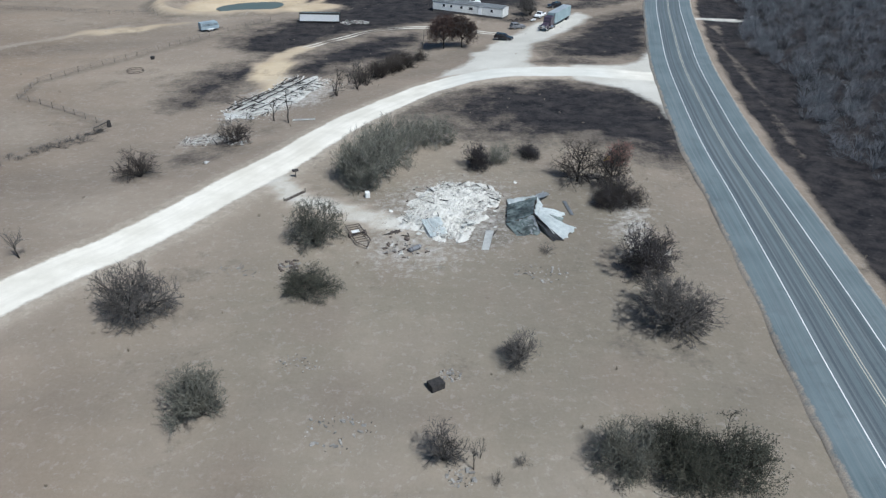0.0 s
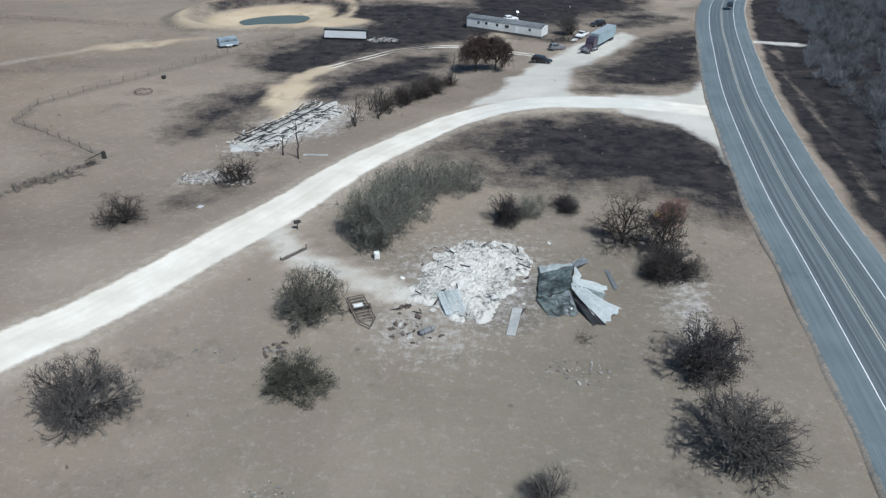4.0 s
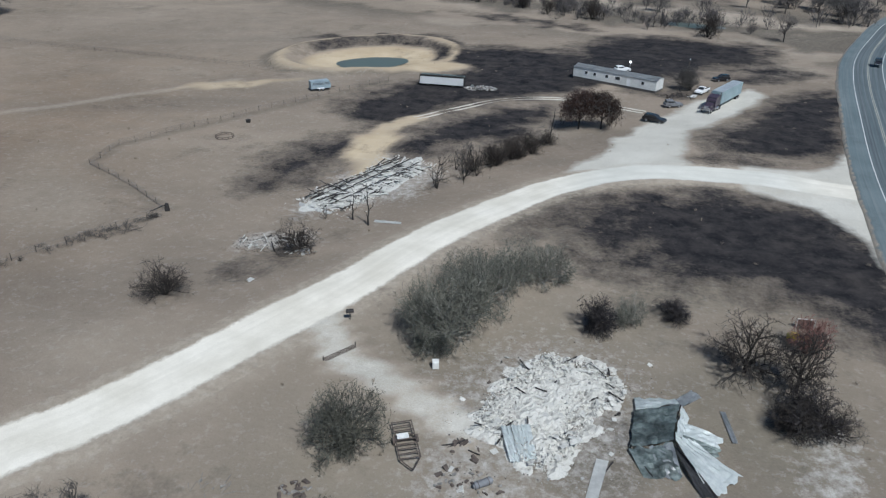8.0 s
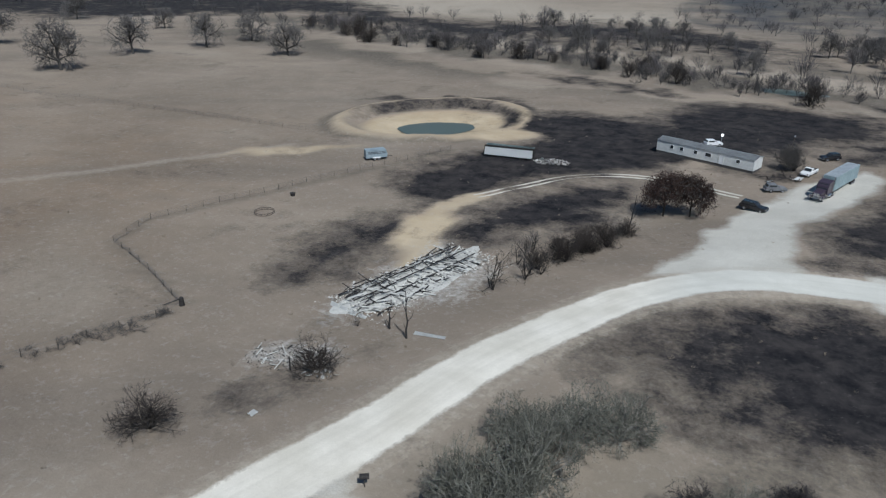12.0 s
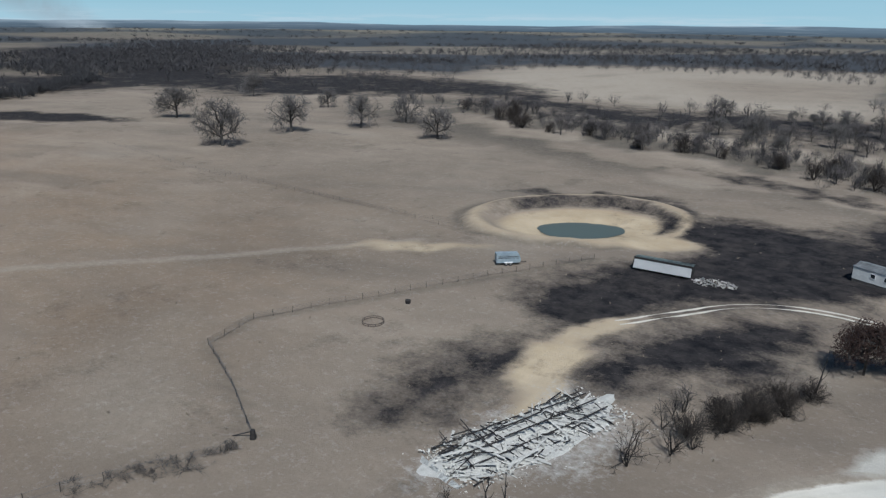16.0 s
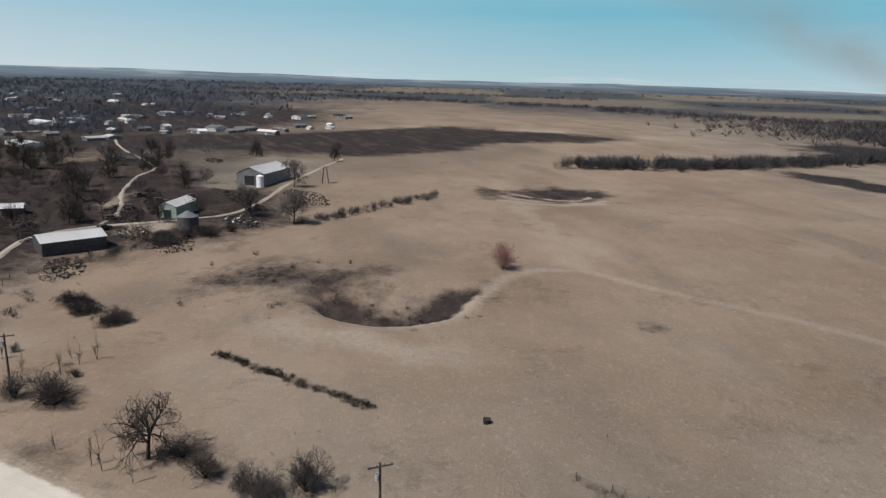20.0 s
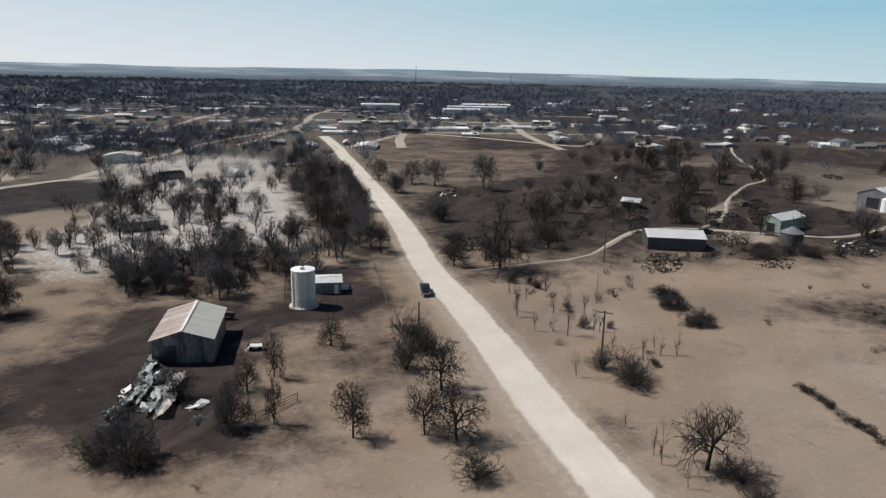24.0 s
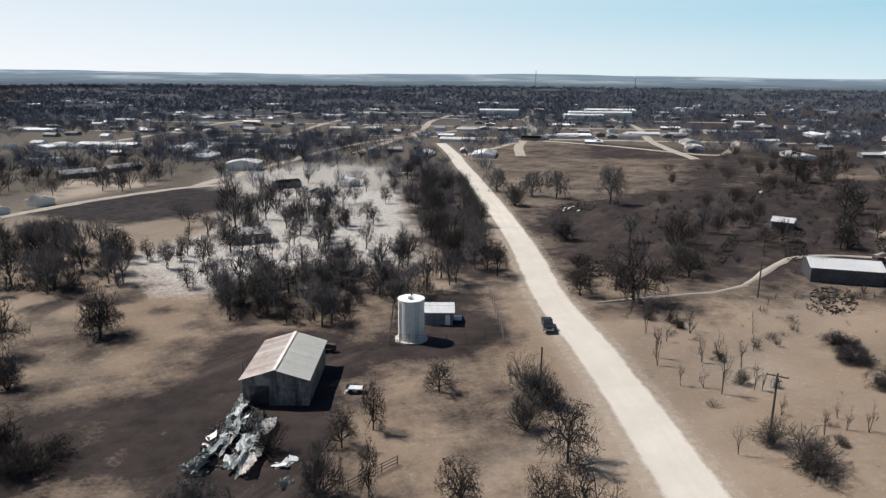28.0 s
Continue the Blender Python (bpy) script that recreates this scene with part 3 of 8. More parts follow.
    creek = along(x, y, [(-230, 405), (-162, 372), (-94, 356), (-46, 350), (0, 335), (60, 318), (140, 300)], 34.0, 40.0)
    stripe = np.sin(0.10 * (y + 0.35 * x) + 3.0 * wob + 1.2 * wob2)
    scrub = np.maximum(scrub, 0.75 * creek * S(-0.5, 0.4, stripe))
    bearing = np.degrees(np.arctan2(-(x + 8), y - 66)) % 360
    town = S(215, 320, np.hypot(x + 8, y - 66)) * S(94, 120, bearing + 8 * wob) * (1 - S(196, 206, bearing))
    scrub = np.maximum(scrub, 0.92 * town * (1 - poly_mask(x, y, [(-196, -262), (-205, -300), (-300, -372), (-345, -262), (-400, -190), (-330, -130), (-230, -130), (-170, -190)], 10.0)) * (1 - S(0.2, 0.7, np.maximum(poly_mask(x, y, LAWN, 8.0), poly_mask(x, y, ASHWOOD, 9.0)))))
    scrub = np.maximum(scrub, 0.32 * S(0.1, 0.8, -wob))
    scrub = np.maximum(scrub, 0.9 * poly_mask(x, y, NORTH_WOOD, 60.0))
    scrub = np.maximum(scrub, 0.75 * poly_mask(xw, yw, FAR_NORTH, 40.0) * S(-0.45, 0.1, wob + 0.3 * np.sin(y * 0.02)))
    scrub = np.maximum(scrub, 0.5 * poly_mask(x, y, YARD, 30.0))
    scrub = np.maximum(scrub, 0.3 * poly_mask(xh, yh, FIELD_EDGE, 12.0))
    scrub = np.maximum(scrub, 0.38 * poly_mask(xh, yh, [(-300, -130), (-350, -200), (-420, -110), (-480, -20), (-530, 55), (-440, 90), (-360, 40), (-310, -10), (-285, -50)], 24.0))
    scrub = np.maximum(scrub, 0.55 * ell(xw, yw, 4, -80, 42, 46, 0.2, 0.5) * S(-0.4, 0.25, wob2 + 0.5 * wob))
    burn = np.maximum(burn, 0.62 * ell(xw, yw, 6, -82, 38, 44, 0.2, 0.4) * S(-0.05, 0.35, wob2 - 0.3 * wob))
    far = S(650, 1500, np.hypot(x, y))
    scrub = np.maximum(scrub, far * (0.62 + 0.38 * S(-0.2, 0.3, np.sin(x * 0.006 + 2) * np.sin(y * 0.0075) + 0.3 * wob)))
    # Share of the haze-tinted wood floor, growing with distance
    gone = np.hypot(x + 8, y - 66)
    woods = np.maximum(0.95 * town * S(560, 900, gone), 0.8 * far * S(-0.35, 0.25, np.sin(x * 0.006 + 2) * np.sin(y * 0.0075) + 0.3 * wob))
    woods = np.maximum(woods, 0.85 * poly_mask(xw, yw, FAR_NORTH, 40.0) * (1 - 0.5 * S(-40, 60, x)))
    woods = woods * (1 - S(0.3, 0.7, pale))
    tan = S(-50, -130, x + 12 * wob) * (1 - S(150, 260, y))
    tan = np.maximum(tan, S(60, 0, y + 8 * wob)) * (1 - 0.75 * S(-95, -150, y + 10 * wob) * S(-170, -110, x + 0.35 * (y + 150)))
    scrub = np.maximum(scrub, 0.6 * np.clip(ell(xs2, ys2, -78, 238.5, 33.5, 26, 0.72, 0.05) - ell(xs2, ys2, -77, 237.5, 30, 23, 0.72, 0.05), 0, 1))
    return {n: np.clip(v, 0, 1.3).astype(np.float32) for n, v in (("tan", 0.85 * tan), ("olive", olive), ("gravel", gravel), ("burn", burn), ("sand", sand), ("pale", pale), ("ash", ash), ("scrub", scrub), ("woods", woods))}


def lay_cover(me, x, y):
    for name, val in cover(x, y).items():
        me.attributes.new(name, "FLOAT", "POINT").data.foreach_set("value", val)


def build_ground():
    def axis(lo, hi, step):
        mid = np.arange(lo, hi + 0.01, step)
        grow = step * np.cumprod(np.full(60, 1.105))
        out = np.cumsum(grow)
        out = out[out < 4700]
        return np.concatenate([lo - out[::-1], mid, hi + out])
    xs, ys = axis(-300, 90, 1.8), axis(-200, 300, 1.8)
    gx, gy = np.meshgrid(xs, ys)
    x, y = gx.ravel(), gy.ravel()
    me = bpy.data.meshes.new("ground")
    nx, ny = len(xs), len(ys)
    i = (np.arange(ny - 1)[:, None] * nx + np.arange(nx - 1)[None]).ravel()
    quads = np.stack([i, i + 1, i + nx + 1, i + nx], 1)
    me.vertices.add(nx * ny)
    me.vertices.foreach_set("co", np.stack([x, y, ground_z(x, y)], 1).ravel())
    me.loops.add(quads.size)
    me.loops.foreach_set("vertex_index", quads.ravel().astype(np.int32))
    me.polygons.add(len(quads))
    me.polygons.foreach_set("loop_start", (np.arange(len(quads)) * 4).astype(np.int32))
    me.update(calc_edges=True)
    me.shade_smooth()
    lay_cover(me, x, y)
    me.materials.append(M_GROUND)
    return tagged(new("ground", me), "dry grey-tan winter pasture with black burnt patches", "ground", kind="structure")


build_ground()


def smooth_line(pts, step=3.0):
    """Points along a rounded line through pts (Catmull-Rom)."""
    out = []
    p = [Vector(a) for a in pts]
    p = [p[0] * 2 - p[1]] + p + [p[-1] * 2 - p[-2]]
    for a, b, c, d in zip(p, p[1:], p[2:], p[3:]):
        n = max(1, int((c - b).length / step))
        for k in range(n):
            t = k / n
            out.append(0.5 * ((2 * b) + (c - a) * t + (2 * a - 5 * b + 4 * c - d) * t * t + (3 * b - a - 3 * c + d) * t ** 3))
    return out + [p[-2]]


def ribbon(name, pts, cuts, lift, mat, worn=None, step=3.0, wobble=0.0, edge=0.0, paved=None, lie=False):
    """A strip along a line; cuts are the distances from it, left negative; edge lowers the rims; lie: it follows the ground and takes its cover."""
    line = smooth_line(pts, step)
    xy, w, offs, runs, rims = [], [], [], [], []
    r = random.Random(7)
    n, run = len(cuts), 0.0
    for i, q in enumerate(line):
        d = (line[min(i + 1, len(line) - 1)] - line[max(i - 1, 0)]).normalized()
        side = Vector((d.y, -d.x))
        run += (q - line[i - 1]).length if i else 0.0
        for j, c in enumerate(cuts):
            rim = j in (0, n - 1)
            p = q + side * (c + (r.uniform(-wobble, wobble) if rim else 0))
            xy.append(p)
            offs.append(c)
            runs.append(run)
            rims.append(1.0 if rim else (0.7 if j in (1, n - 2) else 0.0))
            w.append((worn[j] if worn else 0.0) + (paved(p.x, p.y) if paved else 0.0))
    x, y = np.array([p.x for p in xy]), np.array([p.y for p in xy])
    rim = np.array([q == 1.0 for q in rims])
    far = 0.3 * (1 - S(-300, -170, y)) if lie else 0.0
    z = (ground_z(x, y) if lie else base_z(x, y)) + lift + far - edge * rim
    faces = [(i * n + j - n, i * n + j - n + 1, i * n + j + 1, i * n + j) for i in range(1, len(line)) for j in range(n - 1)]
    me = bpy.data.meshes.new(name)
    me.from_pydata(np.stack([x, y, z], 1).tolist(), [], faces)
    for nm, val in (("worn", w), ("off", offs), ("run", runs), ("rim", rims)):
        me.attributes.new(nm, "FLOAT", "POINT").data.foreach_set("value", val)
    if lie:
        lay_cover(me, x, y)
    me.materials.append(mat)
    me.shade_smooth()
    return new(name, me)


# ---- roads ----
for off in (-0.85, 0.85):
    tagged(ribbon("road_wheel_track", TRACK[4:], [off - 0.34, off, off + 0.34], 0.13, M_SLAB, None, 2.0, 0.1, 0.12), "pale wheel track across the burnt grass", "track", kind="structure")
tagged(ribbon("road_gravel", ROAD_C, [-6.2, -5.2, -4.4, -3.7, -3.0, -2.2, -1.4, -0.5, 0.4, 1.2, 2.0, 2.7, 3.4, 4.2, 5.2], 0.06, M_GRAVEL,
              None, 2.0, 0.0, 0.07, lambda x, y: 0.34 * float(S(-8, 4, x)) * (1 - float(S(30, 42, x))), True), "pale crushed limestone gravel road", "road", kind="structure")
tagged(ribbon("road_highway", HWY_C, [-8.6, -8.2, -7.7, -4.5, -4.2, -3.6, -3.0, -2.4, -1.8, -1.2, -0.4, 0.2, 0.8, 1.4, 2.0, 2.6, 2.9, 5.8, 6.3, 6.7], 0.42, M_ASPHALT,
              [0, 0, 0, 0, .55, 1, 1, .45, 1, .5, .5, 1, .45, 1, 1, .55, 0, 0, 0, 0], 4.0, 0.15, 0.45), "two-lane grey asphalt highway with wide shoulders", "road", kind="structure")
for nm, off, m in (("edge_line", -4.42, M_WHITE), ("edge_line", 2.82, M_WHITE), ("centre_line", -0.97, M_YELLOW), ("centre_line", -0.63, M_YELLOW)):
    tagged(ribbon("road_" + nm, HWY_C, [off - 0.06, off + 0.06], 0.432, m, None, 4.0), "painted line on the highway", "road marking", kind="structure")


def disc(name, cx, cy, rx, ry, th, z, mat, n=48, wob=0.06):
    bm = bmesh.new()
    r = random.Random(3)
    vs = []
    for k in range(n):
        a = 6.2832 * k / n
        q = 1 + wob * math.sin(3 * a + 1) + r.uniform(-wob, wob) * 0.4
        u, v = rx * q * math.cos(a), ry * q * math.sin(a)
        vs.append(bm.verts.new((cx + u * math.cos(th) - v * math.sin(th), cy + u * math.sin(th) + v * math.cos(th), z)))
    bm.faces.new(vs)
    me = bpy.data.meshes.new(name)
    bm.to_mesh(me)
    bm.free()
    me.materials.append(mat)
    return new(name, me)


tagged(disc("water_pond", *POND[:2], POND[2] * 0.98, POND[3] * 0.98, POND[4], base_z(POND[0], POND[1]).item() - 0.62, M_WATER), "still green stock pond water", "pond", kind="structure")


def backdrop_sky(radius, foot):
    """A glowing backdrop with haze painted in: low blue hills and the pale sky above them, far beyond everything else.
    """
    verts, faces = [], []
    n = 240
    for k in range(n):
        a = 6.2832 * k / n
        hill = -6 * math.cos(a - 2.7) - 13 * max(0.0, math.cos(a - 2.3)) + 2.5 * math.sin(5 * a + 0.4) + 2 * math.sin(11 * a) + 1.2 * math.sin(29 * a + 2) + 0.6 * math.sin(67 * a)
        for z in (foot, foot + 18, 50 + hill, 52 + hill, 130, 240, 460):
            verts.append((-8 + radius * math.cos(a), 66 + radius * math.sin(a), z))
        b = (k + 1) % n
        for j in range(6):
            faces.append((7 * k + j, 7 * b + j, 7 * b + j + 1, 7 * k + j + 1))
    me = bpy.data.meshes.new("backdrop_sky")
    me.from_pydata(verts, [], faces)
    me.attributes.new("sky", "FLOAT", "POINT").data.foreach_set("value", [0.0, 0.0, 0.0, 1.0, 1.0, 1.0, 1.0] * n)
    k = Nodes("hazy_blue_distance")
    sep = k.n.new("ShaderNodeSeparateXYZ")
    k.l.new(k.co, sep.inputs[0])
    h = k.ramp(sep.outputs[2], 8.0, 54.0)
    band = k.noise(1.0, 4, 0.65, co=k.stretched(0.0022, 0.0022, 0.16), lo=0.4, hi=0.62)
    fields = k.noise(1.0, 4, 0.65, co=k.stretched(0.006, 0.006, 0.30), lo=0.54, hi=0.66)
    # Distance haze put into the hills' colour: blue, paler towards the top
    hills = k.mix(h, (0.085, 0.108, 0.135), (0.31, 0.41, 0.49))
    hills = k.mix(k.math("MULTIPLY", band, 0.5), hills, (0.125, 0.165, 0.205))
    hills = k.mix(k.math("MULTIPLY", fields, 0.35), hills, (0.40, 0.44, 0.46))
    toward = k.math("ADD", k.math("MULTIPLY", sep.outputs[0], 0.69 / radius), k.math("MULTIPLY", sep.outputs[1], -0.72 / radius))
    # Sky brightness painted by bearing: paler on the sun's side
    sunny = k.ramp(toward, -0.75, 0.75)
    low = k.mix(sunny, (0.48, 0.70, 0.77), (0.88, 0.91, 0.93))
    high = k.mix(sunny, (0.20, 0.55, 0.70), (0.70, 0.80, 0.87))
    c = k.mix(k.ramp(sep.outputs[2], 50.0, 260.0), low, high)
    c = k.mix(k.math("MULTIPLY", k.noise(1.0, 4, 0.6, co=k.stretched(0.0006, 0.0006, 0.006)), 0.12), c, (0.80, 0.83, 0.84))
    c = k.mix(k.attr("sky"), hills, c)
    # A grass fire's smoke far off to the west, and thin wisps along the southern horizon
    side = k.math("ADD", k.math("MULTIPLY", sep.outputs[0], -0.4226), k.math("MULTIPLY", sep.outputs[1], -0.9063))
    ahead = k.ramp(k.math("ADD", k.math("MULTIPLY", sep.outputs[0], -0.9063), k.math("MULTIPLY", sep.outputs[1], 0.4226)), 800.0, 1400.0)
    puffs = k.noise(0.006, 6, 0.65, lo=0.25, hi=0.65)
    drift = k.math("SUBTRACT", k.math("ADD", side, k.math("MULTIPLY", puffs, 70.0)), k.math("ADD", k.math("MULTIPLY", sep.outputs[2], 1.96), -190.0))
    body = k.math("SUBTRACT", 1.0, k.ramp(k.math("DIVIDE", k.math("ABSOLUTE", drift), k.math("ADD", k.math("MULTIPLY", sep.outputs[2], 0.8), 110.0)), 0.1, 1.0))
    thin = k.math("SUBTRACT", 1.0, k.math("MULTIPLY", k.ramp(sep.outputs[2], 40.0, 420.0), 0.75))
    smoke = k.math("MULTIPLY", k.math("MULTIPLY", body, thin), k.math("MULTIPLY", ahead, k.math("ADD", k.math("MULTIPLY", puffs, 0.5), 0.3)))
    c = k.mix(smoke, c, k.mix(k.ramp(sep.outputs[2], 20.0, 110.0), (0.50, 0.56, 0.60), (0.34, 0.375, 0.39)))
    low = k.math("SUBTRACT", 1.0, k.ramp(k.math("ABSOLUTE", k.math("ADD", sep.outputs[2], -46.0)), 4.0, 26.0))
    wisp = k.noise(1.0, 5, 0.6, co=k.stretched(0.0030, 0.0030, 0.045), lo=0.50, hi=0.68)
    c = k.mix(k.math("MULTIPLY", k.math("MULTIPLY", low, wisp), 0.65), c, (0.74, 0.80, 0.83))
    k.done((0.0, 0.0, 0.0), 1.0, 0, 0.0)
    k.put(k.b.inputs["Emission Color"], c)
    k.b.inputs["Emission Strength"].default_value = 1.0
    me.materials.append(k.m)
    tagged(new("backdrop_sky", me), "glowing backdrop of hazy pale sky over low blue hills", "sky", kind="structure")


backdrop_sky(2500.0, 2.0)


# ---- vegetation ----
def part(name, geo, mat, parent, label=""):
    """One mesh object under a thing; geo is a bmesh or (verts, faces)."""
    me = bpy.data.meshes.new(name)
    if isinstance(geo, tuple):
        me.from_pydata(geo[0], [], geo[1])
        me.update()
    else:
        geo.to_mesh(me)
        geo.free()
    for m in (mat if isinstance(mat, (list, tuple)) else (mat,)):
        me.materials.append(m)
    ob = new(name, me)
    ob.parent = parent
    if label:
        ob["label"] = label
    return ob


def thing(name, label, category, m=None, group="", kind=""):
    """An Empty that carries the parts of one thing."""
    ob = tagged(new(name), label, category, group, kind)
    ob.empty_display_size = 0.3
    if m is not None:
        ob.matrix_world = m
    return ob


def mat_twig(name, a, b):
    k = Nodes(name)
    c = k.mix(k.noise(0.6, 3), a, b)
    c = k.mix(k.math("MULTIPLY", k.island(), 0.5), c, tuple(v * 0.45 for v in a))
    c = k.mix(k.math("MULTIPLY", k.rand(), 0.35), c, tuple(v * 1.35 for v in b))
    return k.done(c, 0.9, 0, 0.15)


M_CHAR = mat_twig("scorched_bark", (0.022, 0.02, 0.019), (0.05, 0.044, 0.038))
M_BROWN = mat_twig("dark_brown_twigs", (0.058, 0.053, 0.049), (0.102, 0.094, 0.086))
M_DARKTWIG = mat_twig("dark_scorched_twigs", (0.030, 0.026, 0.023), (0.062, 0.052, 0.045))
M_GREYTWIG = mat_twig("grey_winter_twigs", (0.098, 0.091, 0.086), (0.146, 0.137, 0.130))
M_SAGE = mat_twig("grey_green_twigs", (0.100, 0.099, 0.081), (0.178, 0.173, 0.143))
M_SAGELEAF = mat_twig("dusty_grey_green_leaves", (0.045, 0.046, 0.034), (0.088, 0.088, 0.066))
M_JUNIPER = mat_twig("dull_dark_green_foliage", (0.032, 0.035, 0.026), (0.058, 0.060, 0.046))
M_BLEACHED = mat_twig("bleached_grey_limbs", (0.19, 0.184, 0.16), (0.29, 0.28, 0.25))
M_OLIVETWIG = mat_twig("grey_olive_twigs", (0.072, 0.071, 0.058), (0.130, 0.126, 0.102))
M_OLIVE = mat_twig("dull_olive_twigs", (0.055, 0.053, 0.040), (0.098, 0.092, 0.070))
M_SOOTTWIG = mat_twig("sooty_violet_grey_twigs", (0.030, 0.027, 0.029), (0.066, 0.060, 0.062))
M_WOODTWIG = mat_twig("grey_brown_winter_twigs", (0.090, 0.081, 0.079), (0.150, 0.137, 0.133))
# Winter twigs with the blue cast of distance haze put into the colour
M_HAZETWIG = mat_twig("blue_grey_winter_twigs", (0.076, 0.084, 0.104), (0.128, 0.140, 0.168))
M_DARKLEAF = mat_twig("scorched_dark_brown_leaves", (0.022, 0.018, 0.016), (0.050, 0.041, 0.034))
M_STRAW = mat_twig("dry_straw", (0.20, 0.165, 0.125), (0.32, 0.265, 0.20))
M_RUST = mat_twig("scorched_rust_brown_leaves", (0.032, 0.021, 0.019), (0.064, 0.041, 0.033))
M_ROSE = mat_twig("reddish_winter_twigs", (0.20, 0.105, 0.088), (0.29, 0.165, 0.138))


def tube(V, F, p, q, r0, r1, n):
    d = (q - p).normalized()
    a = d.orthogonal().normalized()
    b = d.cross(a)
    i = len(V)
    for k in range(n):
        o = a * math.cos(6.2832 * k / n) + b * math.sin(6.2832 * k / n)
        V.append(p + o * r0)
        if r1 > 0:
            V.append(q + o * r1)
    if r1 > 0:
        for k in range(n):
            k2 = (k + 1) % n
            F.append((i + 2 * k, i + 2 * k2, i + 2 * k2 + 1, i + 2 * k + 1))
    else:
        V.append(q)
        for k in range(n):
            F.append((i + k, i + (k + 1) % n, i + n))


def polytube(pts, rad, n, closed=False):
    """One bent rail or wire through pts."""
    V, F = [], []
    m = len(pts)
    for i, p in enumerate(pts):
        a, b = (pts[i - 1] if closed or i else p), (pts[(i + 1) % m] if closed or i < m - 1 else p)
        d = (b - a).normalized()
        u = Vector((-d.y, d.x, 0)).normalized()
        w = d.cross(u)
        V += [p + (u * math.cos(6.2832 * k / n) + w * math.sin(6.2832 * k / n)) * rad for k in range(n)]
    for i in range(m if closed else m - 1):
        j = (i + 1) % m
        F += [(i * n + k, i * n + (k + 1) % n, j * n + (k + 1) % n, j * n + k) for k in range(n)]
    return V, F


def grow(seed, stems, levels, kids, trunk=0.0, lean=0.6, bend=0.25, up=0.15, ratio=0.68, turn=(30, 62), thick=0.02, twig=0.012):
    """Branches of one plant: lists of (start, end, radius, radius, level), of about unit size."""
    r = random.Random(seed)
    segs, tips = [], []
    bias = Vector((r.uniform(-0.15, 0.15), r.uniform(-0.15, 0.15), 0)) if stems > 1 else Vector((0, 0, 0))

    def rec(p, d, length, rad, lev):
        n = 1 if lev >= levels else (3 if lev < 2 else 2)
        at = [(p, d)]
        for k in range(n):
            j = Vector((r.gauss(0, 1), r.gauss(0, 1), r.gauss(0, 1))) * bend / n ** 0.5 * (0.3 if lev == 0 else 1.0)
            d = (d + j + Vector((0, 0, up / n))).normalized()
            q = p + d * (length / n)
            last = lev >= levels and k == n - 1
            ra, rb = rad * (1 - 0.45 * k / n), rad * (1 - 0.45 * (k + 1) / n)
            segs.append((p, q, ra, 0 if last else rb, lev))
            p = q
            at.append((p, d))
        if lev >= levels:
            tips.append((p, d))
            return
        many = kids[min(lev, len(kids) - 1)]
        for k in range(many):
            f = 1.0 if k == 0 else r.uniform(0.3, 1.0)
            i = min(int(f * n), n - 1)
            a, b = at[i][0], at[i + 1][0]
            w = a.lerp(b, f * n - i)
            ax = at[i + 1][1].orthogonal()
            ax.rotate(Matrix.Rotation(6.2832 * (k + r.random()) / many, 3, at[i + 1][1]))
            dd = at[i + 1][1].copy()
            dd.rotate(Matrix.Rotation(radians(r.uniform(*turn) * (0.6 if k == 0 else 1)), 3, ax))
            rec(w, dd, length * ratio * r.uniform(0.75, 1.2), max(rad * 0.58, twig), lev + 1)

    for s in range(stems):
        a = 6.2832 * (s + r.uniform(-0.5, 0.5)) / stems
        tilt = lean * r.uniform(0.35, 1.15) if stems > 1 else 0.08
        d = (Vector((math.cos(a) * tilt, math.sin(a) * tilt, 1)) + bias * lean).normalized()
        p0 = Vector((math.cos(a), math.sin(a), 0)) * 0.004
        if trunk and s == 0:
            rec(Vector((0, 0, 0)), Vector((0.02, 0.01, 1)).normalized(), trunk, thick, 0)
        elif not trunk:
            rec(p0, d, 0.45 * r.uniform(0.6, 1.3), thick * r.uniform(0.6, 1.1), 1)
    return segs, tips


def fit_size(segs, tips, W, H, loose=0.4):
    P = np.array([s[1] for s in segs])
    kz = H / max(1e-3, float(np.percentile(P[:, 2], 99)))
    cx, cy = (float(P[:, 0].mean()), float(P[:, 1].mean())) if loose < 0.35 else (0.0, 0.0)
    zt = 0.6 * H / kz
    kx = W / 2 / max(1e-3, float(np.percentile(np.hypot(P[:, 0] - cx, P[:, 1] - cy), 95)))

    def m(v):
        k = min(1.0, max(v.z, 0.0) / zt)
        x, y, z = (v.x - cx * k) * kx, (v.y - cy * k) * kx, max(v.z, 0.0) * kz
        q = math.hypot(math.hypot(x, y) / (W / 2), max(z - 0.42 * H, 0.0) / (0.58 * H))
        if q > 0.9:
            f = (0.9 + loose * (1 - math.exp(-(q - 0.9) / loose))) / q
            x, y, z = x * f, y * f, (z if z < 0.42 * H else 0.42 * H + (z - 0.42 * H) * f)
        return Vector((x, y, z))
    return [(m(a), m(b), ra, rb, lv) for a, b, ra, rb, lv in segs], [(m(a), d) for a, d in tips]


